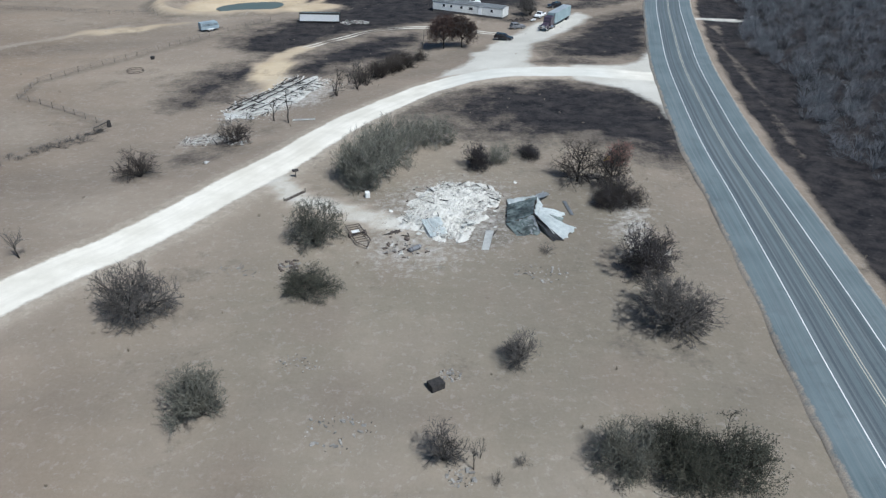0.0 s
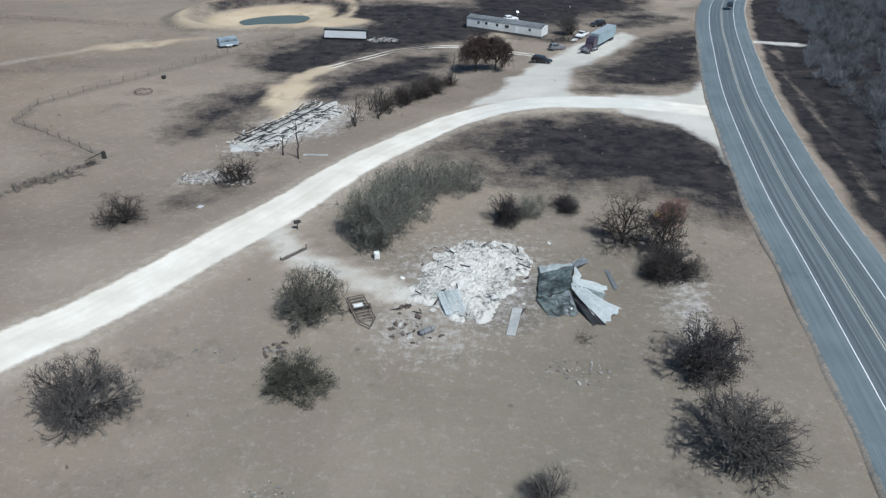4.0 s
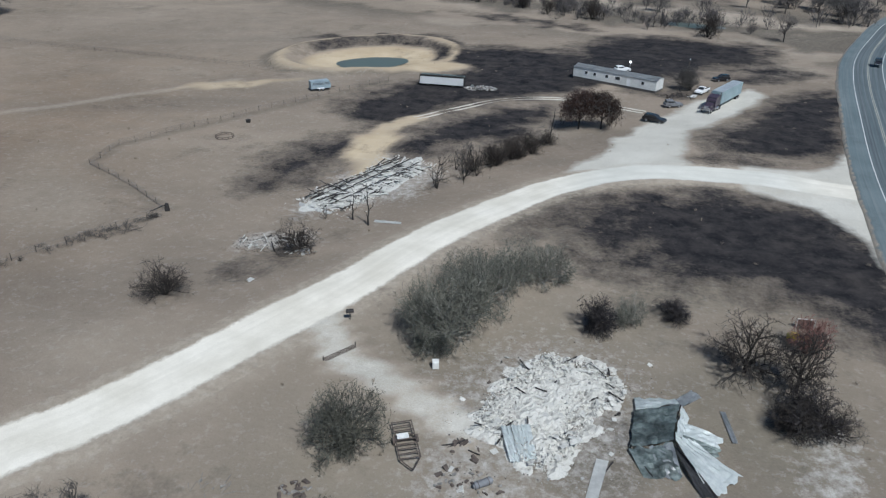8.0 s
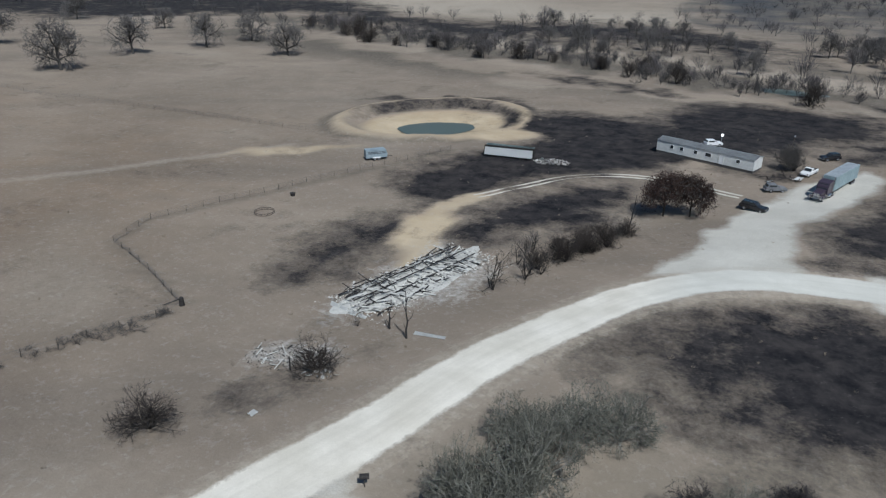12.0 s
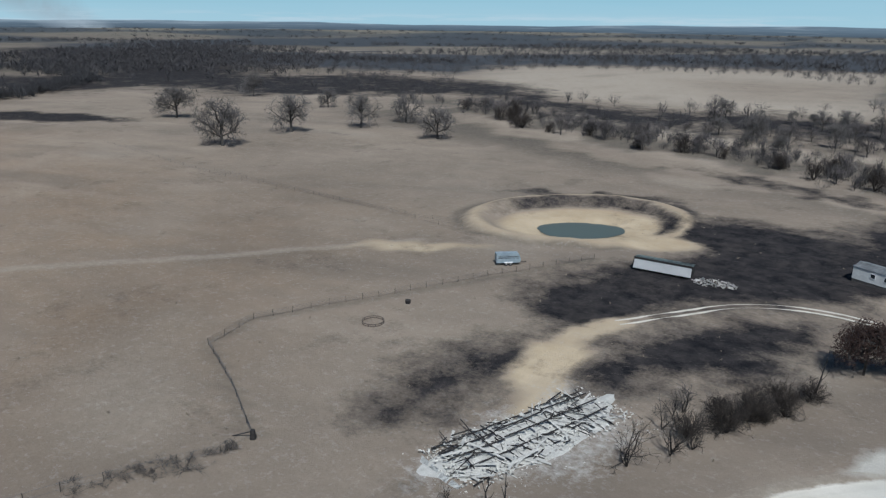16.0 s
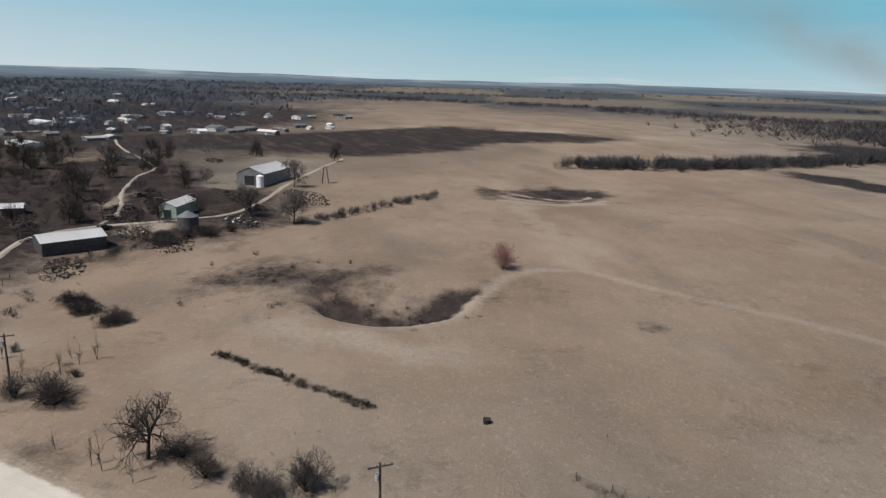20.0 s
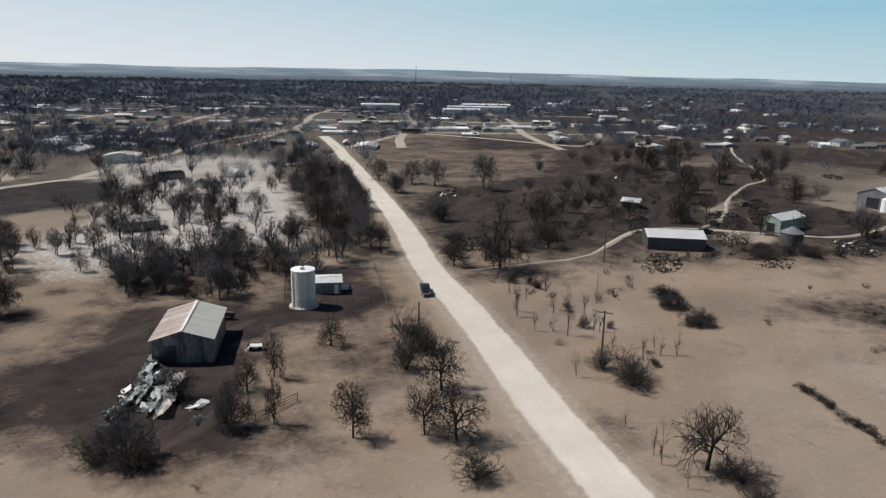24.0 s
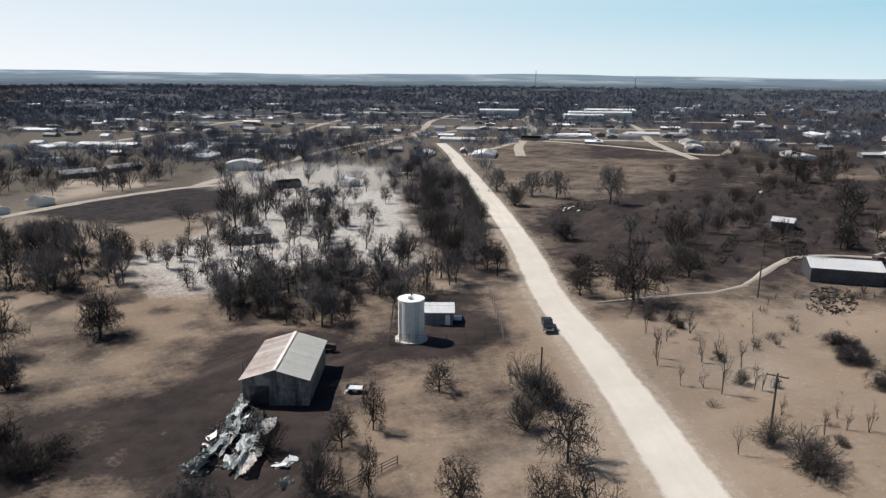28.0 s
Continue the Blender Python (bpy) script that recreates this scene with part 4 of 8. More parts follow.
def leaves(tips, seed, per, size, spread):
    r = random.Random(seed)
    V, F = [], []
    for p, d in tips:
        for _ in range(per):
            c = p + Vector((r.gauss(0, spread), r.gauss(0, spread), r.gauss(0, spread)))
            a = Vector((r.gauss(0, 1), r.gauss(0, 1), r.gauss(0, 1))).normalized()
            b = a.orthogonal().normalized() * size * r.uniform(0.35, 0.6)
            a = a * size * r.uniform(0.6, 1.3)
            i = len(V)
            V += [c - a, c + b * 0.8, c + a, c - b]
            F.append((i, i + 1, i + 2, i + 3))
    return V, F


def plant(name, label, category, seed, W, H, bark, twigmat, leaf=None, leafargs=(0, 0, 0), cut=3, sides=4, **kw):
    """A shrub or tree of size W x H: limbs, crown of twigs and perhaps leaves, as parts."""
    segs, tips = fit_size(*grow(seed, **kw), W, H, 0.3 if kw.get("trunk") else 0.4)
    e = thing(name, label, category)
    V, F, V2, F2 = [], [], [], []
    for p, q, ra, rb, lv in segs:
        if (q - p).length < 1e-4:
            continue
        if lv < cut:
            tube(V, F, p, q, ra * H, rb * H, sides)
        else:
            tube(V2, F2, p, q, ra * H, rb * H, 3)
    if kw.get("trunk"):
        part("trunk", (V, F), bark, e)
    else:
        part("stem", (V, F), bark, e)["kind"] = "stuff"
    if V2:
        part("crown", (V2, F2), twigmat, e)
    if leaf:
        part("foliage", leaves(tips, seed, *leafargs), leaf, e)
    return e


KINDS = {}


def kind_of(key, count, name, label, category, W, H, *a, **kw):
    KINDS[key] = [(plant(name, label, category, 31 * k + len(key), W, H, *a, **kw), W, H) for k in range(count)]
    for o, _, _ in KINDS[key]:
        o.location = (0, 0, -500)


USED = set()


def set_plant(key, x, y, w, h, r, label="", group=""):
    k = r.randrange(len(KINDS[key]))
    ob, W, H = KINDS[key][k]
    m = Matrix.Translation((x, y, gz(x, y) - 0.05)) @ Matrix.Rotation(r.uniform(0, 6.28), 4, "Z") @ Matrix.Diagonal((w / W, w / W, h / H, 1))
    if (key, k) in USED:
        ob = copy_thing(ob, m)
        ob.matrix_basis = m
    else:
        USED.add((key, k))
        ob.matrix_basis = m
    if label:
        ob["label"] = label
    if group:
        ob["group"] = group
    return ob


kind_of("green", 4, "shrub", "dusty grey-green bushy shrub standing in dry grass", "shrub", 8, 6, M_BLEACHED, M_SAGE, M_SAGELEAF, (1, 0.06, 0.10), cut=4,
        stems=15, levels=5, kids=[4, 4, 4, 4, 3], lean=1.5, bend=0.26, up=0.08, ratio=0.68, thick=0.013, twig=0.0042)
kind_of("olive", 3, "grey_green_shrub", "rounded dull grey-green shrub standing in dry grass", "shrub", 7, 5, M_CHAR, M_OLIVETWIG, M_OLIVE, (1, 0.07, 0.10), cut=3,
        stems=17, levels=5, kids=[4, 4, 4, 4, 3], lean=1.5, bend=0.24, up=0.08, ratio=0.68, thick=0.014, twig=0.0050)
kind_of("juniper", 3, "juniper_bush", "dense dark green evergreen bush reaching the ground", "bush", 7, 4, M_CHAR, M_OLIVE, M_JUNIPER, (3, 0.085, 0.13), cut=3,
        stems=18, levels=4, kids=[4, 5, 5, 5], lean=2.0, bend=0.28, up=0.08, ratio=0.68, thick=0.012, twig=0.0062)
kind_of("soot", 2, "scorched_juniper", "dense bush scorched black by the fire", "bush", 7, 5, M_CHAR, M_SOOTTWIG, M_CHAR, (3, 0.09, 0.13), cut=3,
        stems=20, levels=4, kids=[4, 5, 5, 5], lean=1.7, bend=0.28, up=0.08, ratio=0.66, thick=0.012, twig=0.0058)
kind_of("bare", 4, "mesquite_tree", "leafless many-stemmed tree with spreading dark limbs", "tree", 9, 6, M_CHAR, M_BROWN, cut=3,
        stems=9, levels=5, kids=[4, 5, 5, 4, 5], lean=1.0, bend=0.32, up=0.1, ratio=0.72, thick=0.022, twig=0.0036)
kind_of("burnt", 4, "scorched_shrub", "blackened leafless shrub burnt by the grass fire", "shrub", 6, 4, M_CHAR, M_DARKTWIG, cut=3,
        stems=13, levels=4, kids=[4, 5, 4, 5], lean=1.15, bend=0.38, up=0.12, ratio=0.74, thick=0.018, twig=0.0046)
kind_of("bush", 3, "twiggy_bush", "round leafless grey twiggy bush in dry grass", "bush", 5, 4.5, M_CHAR, M_BROWN, cut=3,
        stems=16, levels=4, kids=[4, 5, 5, 4], lean=1.1, bend=0.28, up=0.14, ratio=0.72, thick=0.014, twig=0.0040)
kind_of("open", 4, "charred_tree", "charred open tree with a few bare limbs", "tree", 6, 6, M_CHAR, M_CHAR, cut=3,
        stems=4, levels=4, kids=[3, 4, 3, 3], lean=0.7, bend=0.36, up=0.16, ratio=0.72, thick=0.016, twig=0.0042)
kind_of("oak", 3, "scorched_live_oak", "live oak with drooping scorched dark brown leaves", "tree", 6.5, 7.5, M_CHAR, M_DARKTWIG, M_DARKLEAF, (5, 0.10, 0.15), cut=3,
        stems=1, trunk=0.34, levels=4, kids=[8, 5, 4, 4], bend=0.3, up=-0.02, ratio=0.72, turn=(34, 80), thick=0.024, twig=0.003)
kind_of("lowb", 4, "low_brush", "low dark scorched brush in dry grass", "brush", 4, 1.5, M_CHAR, M_BROWN, cut=2,
        stems=9, levels=3, kids=[4, 5, 6], lean=1.8, bend=0.4, up=0.1, ratio=0.72, thick=0.012, twig=0.008)
kind_of("sapling", 4, "sapling", "thin leafless sapling by the road", "sapling", 2.2, 5, M_CHAR, M_BROWN, cut=2,
        stems=2, levels=4, kids=[4, 4, 4, 3], lean=0.25, bend=0.2, up=0.25, ratio=0.6, thick=0.014, twig=0.003)
kind_of("rust", 2, "scorched_oak", "broad oak with scorched rust-brown leaves", "tree", 9, 8.5, M_CHAR, M_BROWN, M_RUST, (9, 0.15, 0.26), cut=3,
        stems=1, trunk=0.16, levels=4, kids=[7, 6, 5, 5], bend=0.28, up=0.03, ratio=0.74, turn=(30, 78), thick=0.03, twig=0.004)
kind_of("reddish", 2, "reddish_bush", "reddish leafless bush in dry grass", "bush", 7, 6.5, M_ROSE, M_ROSE, cut=3,
        stems=24, levels=4, kids=[4, 4, 4, 4], lean=0.85, bend=0.16, up=0.22, ratio=0.66, thick=0.01, twig=0.0045)
kind_of("tree", 4, "small_oak", "small dark leafless tree with a short trunk", "tree", 6.5, 7.5, M_CHAR, M_DARKTWIG, cut=3,
        stems=1, trunk=0.3, levels=5, kids=[8, 4, 4, 4, 3], bend=0.28, up=0.03, ratio=0.74, turn=(30, 75), thick=0.026, twig=0.0027)
kind_of("pecan", 4, "pecan_tree", "tall leafless tree with a wide grey crown", "tree", 16, 15, M_BROWN, M_GREYTWIG, cut=3,
        stems=1, trunk=0.28, levels=5, kids=[7, 5, 5, 4, 4], bend=0.3, up=0.05, ratio=0.72, turn=(30, 76), thick=0.03, twig=0.0027)
kind_of("wood", 6, "woodland_tree", "slender grey-brown leafless tree in the burnt wood", "tree", 6, 10, M_BROWN, M_WOODTWIG, cut=3, sides=3,
        stems=1, trunk=0.32, levels=5, kids=[7, 4, 4, 3, 3], bend=0.26, up=0.1, ratio=0.7, turn=(24, 62), thick=0.018, twig=0.0024)

PLANTS = {}
PLANTS['green'] = [(-10.5, 95.3, 10.6, 8.9), (-13.9, 96.7, 5.9, 7.5), (-8.6, 100.6, 7.5, 8.9), (-6.3, 109.7, 8.9, 5.6), (-1.9, 111.2, 7.3, 4.8), (-11.2, 92, 4.2, 3.5), (-11.5, 106.3, 7.1, 5.1), (9.0, 104.6, 4.4, 3.8)]
PLANTS['olive'] = [(20.4, 39.9, 7.1, 4.6), (-15.2, 75.5, 8.4, 6.1), (-18.6, 42.8, 7.2, 5.2)]
PLANTS['juniper'] = [(25, 41.2, 6.8, 4.6), (29.4, 39.9, 7.4, 5.0), (25.9, 38.8, 6.6, 4.4), (-13.2, 64.2, 7.8, 2.9)]
PLANTS['soot'] = [(-127.5, -14.5, 7.5, 2.6), (-122.8, -9.6, 7.0, 2.6), (-118.4, -0.8, 6.6, 3.0), (5.6, 101.6, 5.2, 4.4), (26.6, 91.6, 7.0, 4.0), (14.2, 107.2, 5.0, 2.2), (27.4, 72.7, 8.2, 5.6)]
PLANTS['bare'] = [(-20, -11, 8, 6), (-31.1, 57.3, 8.8, 6.4), (28.8, 61.3, 10.5, 6.1), (18.6, 223.8, 7.4, 6.6), (-70.3, 46.4, 6.3, 4.1), (-72.1, 50.4, 5.7, 5.2), (-33.2, -11, 5.2, 6.4), (-0.3, -57, 5, 5.1), (-132.8, -101.9, 8.9, 8.8), (-148.7, -153.3, 9.1, 9.4), (-142.4, -67.1, 8.4, 6)]
PLANTS['burnt'] = [(-1, -37, 9, 6), (-4, -31, 8, 4.5), (2.5, -32.5, 9, 6), (-7, -33, 5, 3), (1.5, -18, 7, 5.5), (-17, -12, 6, 3.5), (-110, -66, 9, 4), (-116, -58, 8, 3.6), (-122, -66, 9, 4), (-128, -60, 7, 3.5), (-118, -76, 8, 4), (-48, 94.8, 8, 5), (24.9, 90.4, 5.8, 3.7), (28.7, 90.8, 6, 3.2), (-19.4, 158.6, 5.9, 4), (-16.4, 160.9, 6, 4.6), (-13, 164.7, 5.1, 3.8), (-76.7, 33.6, 7.4, 2.3), (-72.8, 38.3, 5.8, 3.7), (-70.9, 43.6, 3.8, 3.9), (-51.7, 15.9, 6.8, 3.8), (-30.3, -23.4, 6, 4.2), (-21.3, -7.6, 5.5, 3.9), (-2.5, -30.9, 7.3, 3.8), (-86.9, 10, 7.1, 3)]
PLANTS['lowb'] = [(15.5, 76.1, 2.8, 1.6), (9.3, 37.3, 1.3, 1.9), (11.5, 39.4, 1.6, 1.8), (-66.7, 110.4, 6.4, 1.5), (-71.2, 104.3, 3.1, 1.4), (-69.4, 109.2, 5.4, 1.2), (-66.3, 116.1, 3.8, 1.4), (-11.6, 171.5, 4.2, 1.9), (-133.9, 25.6, 4, 1.4), (-80.2, 81.1, 2.7, 0.5), (-86.3, 12.3, 5.2, 1.4), (-89.9, -8.3, 3.1, 1.2), (-25.3, 0.5, 1.6, 1.7)]
PLANTS['bush'] = [(11.3, 53.3, 4.6, 3.9), (4.6, 39.6, 3.9, 4.5), (-88.1, 2.9, 5, 4.3), (-88.2, 8.1, 6.7, 5.2), (-67.4, -21, 7.9, 7.2), (-68.5, -18.3, 5.5, 5.7)]
PLANTS['sapling'] = [(7.3, 38.7, 1.2, 3.7), (7.8, 40, 1, 2.9), (-51.5, 68.2, 3.6, 4.4), (-22.5, 147.4, 4.2, 6.2), (-25.3, 152.2, 3.9, 5.3), (-24.5, 158.2, 5.1, 4.4), (-106.3, -44.2, 2.2, 5.2), (-101.1, -34.2, 2.3, 7.4), (-94.8, -25, 2.2, 6.3), (-92.7, -22.4, 1.9, 5.1), (-90.5, -15.2, 1.6, 3.8), (-108.5, -30.9, 2.9, 5), (-93.1, -13.1, 2.1, 3.9), (-94, -10.5, 3.1, 8.2), (-98.9, -11.4, 1.5, 4.5), (-82.1, 2.8, 1.8, 4.4), (-76.1, 17.4, 1.3, 3.5), (-73.1, 24.1, 1.5, 4.2), (-72.2, 26, 1.4, 5.8), (-70.3, 30.9, 1, 4)]
PLANTS['open'] = [(-142.6, 34.2, 4.6, 3.8)]
PLANTS['sapling'] += [(-113.8, -57.2, 3.1, 7.1)]
PLANTS['tree'] = PLANTS.get('tree', []) + [(-111.8, -49.5, 14.0, 14.0), (-104.5, -58.0, 7.0, 8.0)]
PLANTS['burnt'] += [(-22.0, 151.5, 6, 4.4), (-18.2, 156.0, 6, 4.2), (-17.0, 163.5, 6.4, 4.6), (-14.4, 168.0, 6, 4.2), (-11.0, 172.0, 5, 3.4), (-20.4, 161.5, 5, 3.2), (-14.8, 161.6, 4.5, 3.0)]
PLANTS['oak'] = [(-45, -0.2, 5.4, 8), (-52.9, 4.2, 5.6, 7.4), (-62, -4.8, 7.3, 8.1), (-55.4, 7.7, 7.4, 7.7)]
PLANTS['open'] += [(-25.8, 141.3, 6.7, 6.7), (-20.6, 149.3, 5.0, 6), (-24.4, 155.0, 5.4, 4.8), (-22.4, 146.6, 5.0, 5.4), (-18.0, 158.4, 5.0, 5.0), (-39.4, 124.0, 2.0, 3.0)]
PLANTS['leaning'] = [(-38.1, 112, 7.4, 5.6)]
PLANTS['rust'] = [(-5.8, 184.8, 9.2, 9.1), (-1, 186.4, 9.2, 8.5)]
PLANTS['pecan'] = [(-316, 281.3, 22.4, 16.4), (-236.1, 247.2, 21.3, 20), (-239.9, 287.7, 19.6, 17.3), (-224.7, 316.9, 17.8, 15.9), (-219.4, 343.9, 18, 14.5), (-179.6, 315.7, 17.4, 15.2), (-369.1, 374.5, 16.2, 15.2), (-291.1, 363, 13.4, 11.6), (-182.5, -141.9, 12.4, 14.7), (-171.6, -160.1, 11.9, 11.4), (-165.9, -168.2, 11, 10), (-159.1, -183.2, 10.2, 10.4)]
PLANTS['reddish'] = [(-169.9, 69.5, 7.2, 6.9)]
PLANTS['tree'] = PLANTS.get('tree', []) + [(21.6, 98.6, 9.0, 6.8), (26.4, 96.6, 8.0, 7.0), (-75.7, 29.7, 8.9, 8.4), (-56.8, -29.1, 5.3, 5.7), (-38.8, -20, 4.5, 6.3), (-44, -22.6, 3.9, 8), (-38.1, -8.7, 2.6, 7.6), (-12.8, -73.7, 8, 10.1), (-136.6, -58.7, 10.6, 8.2), (-197.6, -60.8, 7.8, 7.9)]
prng = random.Random(12)
for key, rows in PLANTS.items():
    for x, y, w, h in rows:
        if key == "leaning":
            ob = set_plant("burnt", x, y, w, h, prng, "blackened leaning leafless tree beside burnt debris")
            ob.matrix_world = Matrix.Translation((x, y, gz(x, y) - 0.05)) @ Matrix.Rotation(0.4, 4, Vector((1, 0.4, 0))) @ Matrix.Diagonal((w / 6, w / 6, h / 4, 1))
        else:
            k = {"green": 1.1, "juniper": 1.0, "bush": 1.05, "bare": 1.05, "pecan": 1.08}.get(key, 1.0)
            set_plant(key, x, y, w * k, h, prng)

# Trees of the burnt wood beyond the tank and along the road
wrng = random.Random(5)


def in_poly(x, y, poly):
    inside = False
    for (ax, ay), (bx, by) in zip(poly, poly[1:] + poly[:1]):
        if (ay > y) != (by > y) and x < (bx - ax) * (y - ay) / (by - ay) + ax:
            inside = not inside
    return inside


def road_gap(x, y):
    return float(along(np.array([x]), np.array([y]), ROAD_C, 7.0, 0.1)[0]) > 0.5


WOODS = [([(-34, -72), (-50, -62), (-84, -74), (-82, -98), (-60, -104), (-36, -96)], 52, (6, 9.5)),
         ([(-80, -70), (-95, -73), (-126, -140), (-150, -196), (-136, -200), (-106, -140)], 60, (7, 10)),
         ([(8, -108), (-18, -104), (-20, -138), (10, -160)], 38, (7, 10.5)),
         ([(-16, -112), (-70, -104), (-90, -150), (-40, -160)], 20, (6, 8.5)),
         (ASHWOOD, 60, (4.5, 8.0))]
for poly, n, (h0, h1) in WOODS:
    bx, by = [p[0] for p in poly], [p[1] for p in poly]
    done = 0
    while done < n:
        x, y = wrng.uniform(min(bx), max(bx)), wrng.uniform(min(by), max(by))
        if in_poly(x, y, poly) and not road_gap(x, y):
            h = wrng.uniform(h0, h1)
            set_plant("wood" if wrng.random() < 0.75 else "tree", x, y, h * wrng.uniform(0.65, 1.0), h, wrng, group="trees of the burnt wood")
            done += 1
# Saplings, weeds and scorched brush beside the road
for k in range(34):
    t = wrng.random()
    x, y = -101 + 14 * t - wrng.uniform(4, 15), -50 + 58 * t + wrng.uniform(-3, 6)
    kd = wrng.choice(["sapling", "sapling", "lowb", "burnt"])
    h = {"sapling": wrng.uniform(3, 5.5), "lowb": wrng.uniform(0.8, 1.5), "burnt": wrng.uniform(1.4, 2.6)}[kd]
    set_plant(kd, x, y, h * {"sapling": 0.45, "lowb": 2.0, "burnt": 1.2}[kd], h, wrng)
# Trees along the creek beyond the pasture, and in the burnt yards
CREEK = [(-233, 406), (-197, 389), (-162, 368), (-126, 358), (-94, 351), (-46, 340), (-16, 316), (40, 300)]
for a, b in zip(CREEK, CREEK[1:]):
    for k in range(9):
        t = wrng.random()
        x, y = a[0] + (b[0] - a[0]) * t + wrng.gauss(0, 7), a[1] + (b[1] - a[1]) * t + wrng.gauss(8, 12)
        h = wrng.uniform(5, 10)
        set_plant(wrng.choice(["burnt", "wood", "wood"]), x, y, h * wrng.uniform(0.8, 1.3), h, wrng, group="trees along the creek")
for k in range(84):
    x = wrng.uniform(-110, 190)
    y = 352 - 0.28 * x + wrng.uniform(-6, 95)
    h = wrng.uniform(6, 12)
    set_plant(wrng.choice(["wood", "pecan", "pecan"]), x, y, h * wrng.uniform(0.9, 1.3), h, wrng, "grey leafless tree on the creek bottom", "trees along the creek")
for x, y, w, h, kd in ((3, -72, 11, 11, "tree"), (4.5, -42, 8, 9, "tree"), (4, -13, 8, 8, "tree"), (-13, -76, 8, 7.5, "tree"), (28.6, 104.2, 5.2, 4.8, "reddish"), (9, -58, 7, 6, "burnt"), (11, -30, 6, 5, "burnt"), (-62, -14, 6, 5, "bush")):
    set_plant(kd, x, y, w, h, wrng)
for x, y, h, kd in ((-313, -149, 16, "tree"), (-247, -95, 13, "tree"), (-285, -70, 9, "tree"), (-321, -124, 11, "tree"), (-372, -132, 9, "tree"), (-375, -123, 9, "tree"), (-381, -75, 9, "tree"), (-408, -36, 8, "tree"), (-297, -152, 14, "tree"), (-229, -81, 8, "tree"), (-195, -61, 9, "tree"), (-266, -60, 7, "tree"), (-219, -14, 9, "tree"), (-229, -20, 10, "wood"), (-281, -20, 12, "pecan"), (-211, 3, 11, "pecan"), (-284, -103, 11, "tree"), (-261, -98, 9, "wood"),
                    (-327, -161, 11, "tree"), (-321, -150, 10, "wood"), (-390, -78, 9, "tree"), (-372, -28, 8, "tree"), (-382, -136, 10, "pecan"), (-176, -92, 9, "wood"), (-160, -84, 10, "tree"), (-148, -92, 8, "wood"), (-300, -140, 9, "wood"), (-340, -120, 9, "wood"), (-205, -110, 8, "wood")):
    set_plant(kd, x, y, h * wrng.uniform(0.8, 1.15), h, wrng, "scorched leafless tree in the burnt farmyard", "trees of the farmyard")

for x, y, w, h, kd in ((-182, -24.6, 6.5, 2.8, "soot"), (-187, -20, 7, 3.2, "burnt"), (-196, -11, 5.5, 2.4, "burnt"), (-177, -21.5, 7, 2.4, "soot"), (-190, -15.5, 6, 2.6, "soot"), (-192, -19, 5, 3.4, "burnt"),
                       (-150.2, -34.4, 5.5, 1.5, "lowb"), (-156, -31, 6, 1.7, "lowb"), (-162, -28.2, 6, 1.5, "lowb"), (-165.5, -29, 5, 1.8, "burnt"), (-146, -37, 5, 1.5, "lowb"), (-172, -24, 5, 1.4, "lowb"), (-204, -8, 5, 2.2, "burnt"), (-213, 5, 6, 2.4, "burnt")):
    set_plant(kd, x, y, w, h, wrng, "dark scorched shrub at the edge of the farmyard", "shrubs of the farmyard")


# ---- helpers for built things ----
def box(bm, c, s, m=None, bevel=0.0):
    """A box of size s centred at c, bevelled."""
    mm = Matrix.Translation(c) @ Matrix.Diagonal((*s, 1))
    vs = bmesh.ops.create_cube(bm, size=1.0, matrix=(m @ mm) if m else mm)["verts"]
    if bevel:
        es = list({e for v in vs for e in v.link_edges})
        bmesh.ops.bevel(bm, geom=es, offset=bevel, segments=1, affect="EDGES", profile=0.5)
    return bm


def cyl(bm, p, q, r0, r1=None, n=16, caps=True):
    p, q = Vector(p), Vector(q)
    d = q - p
    m = Matrix.Translation((p + q) / 2) @ d.to_track_quat("Z", "Y").to_matrix().to_4x4()
    bmesh.ops.create_cone(bm, cap_ends=caps, segments=n, radius1=r0, radius2=r0 if r1 is None else r1, depth=d.length, matrix=m)
    return bm


def boxes(*rows, bevel=0.0):
    bm = bmesh.new()
    for c, s in rows:
        box(bm, c, s, bevel=bevel)
    return bm


def prism(profile, x0, x1, bevel=0.0):
    """A side profile of (y, z) points drawn out from x0 to x1."""
    bm = bmesh.new()
    a = [bm.verts.new((x0, y, z)) for y, z in profile]
    b = [bm.verts.new((x1, y, z)) for y, z in profile]
    bm.faces.new(a)
    bm.faces.new(b[::-1])
    n = len(profile)
    for i in range(n):
        bm.faces.new((a[i], b[i], b[(i + 1) % n], a[(i + 1) % n]))
    bmesh.ops.recalc_face_normals(bm, faces=bm.faces)
    if bevel:
        bmesh.ops.bevel(bm, geom=list(bm.edges), offset=bevel, segments=2, affect="EDGES", profile=0.6)
    return bm


def frame_at(x, y, deg, z=None):
    return Matrix.Translation((x, y, gz(x, y) if z is None else z)) @ Matrix.Rotation(radians(deg), 4, "Z")


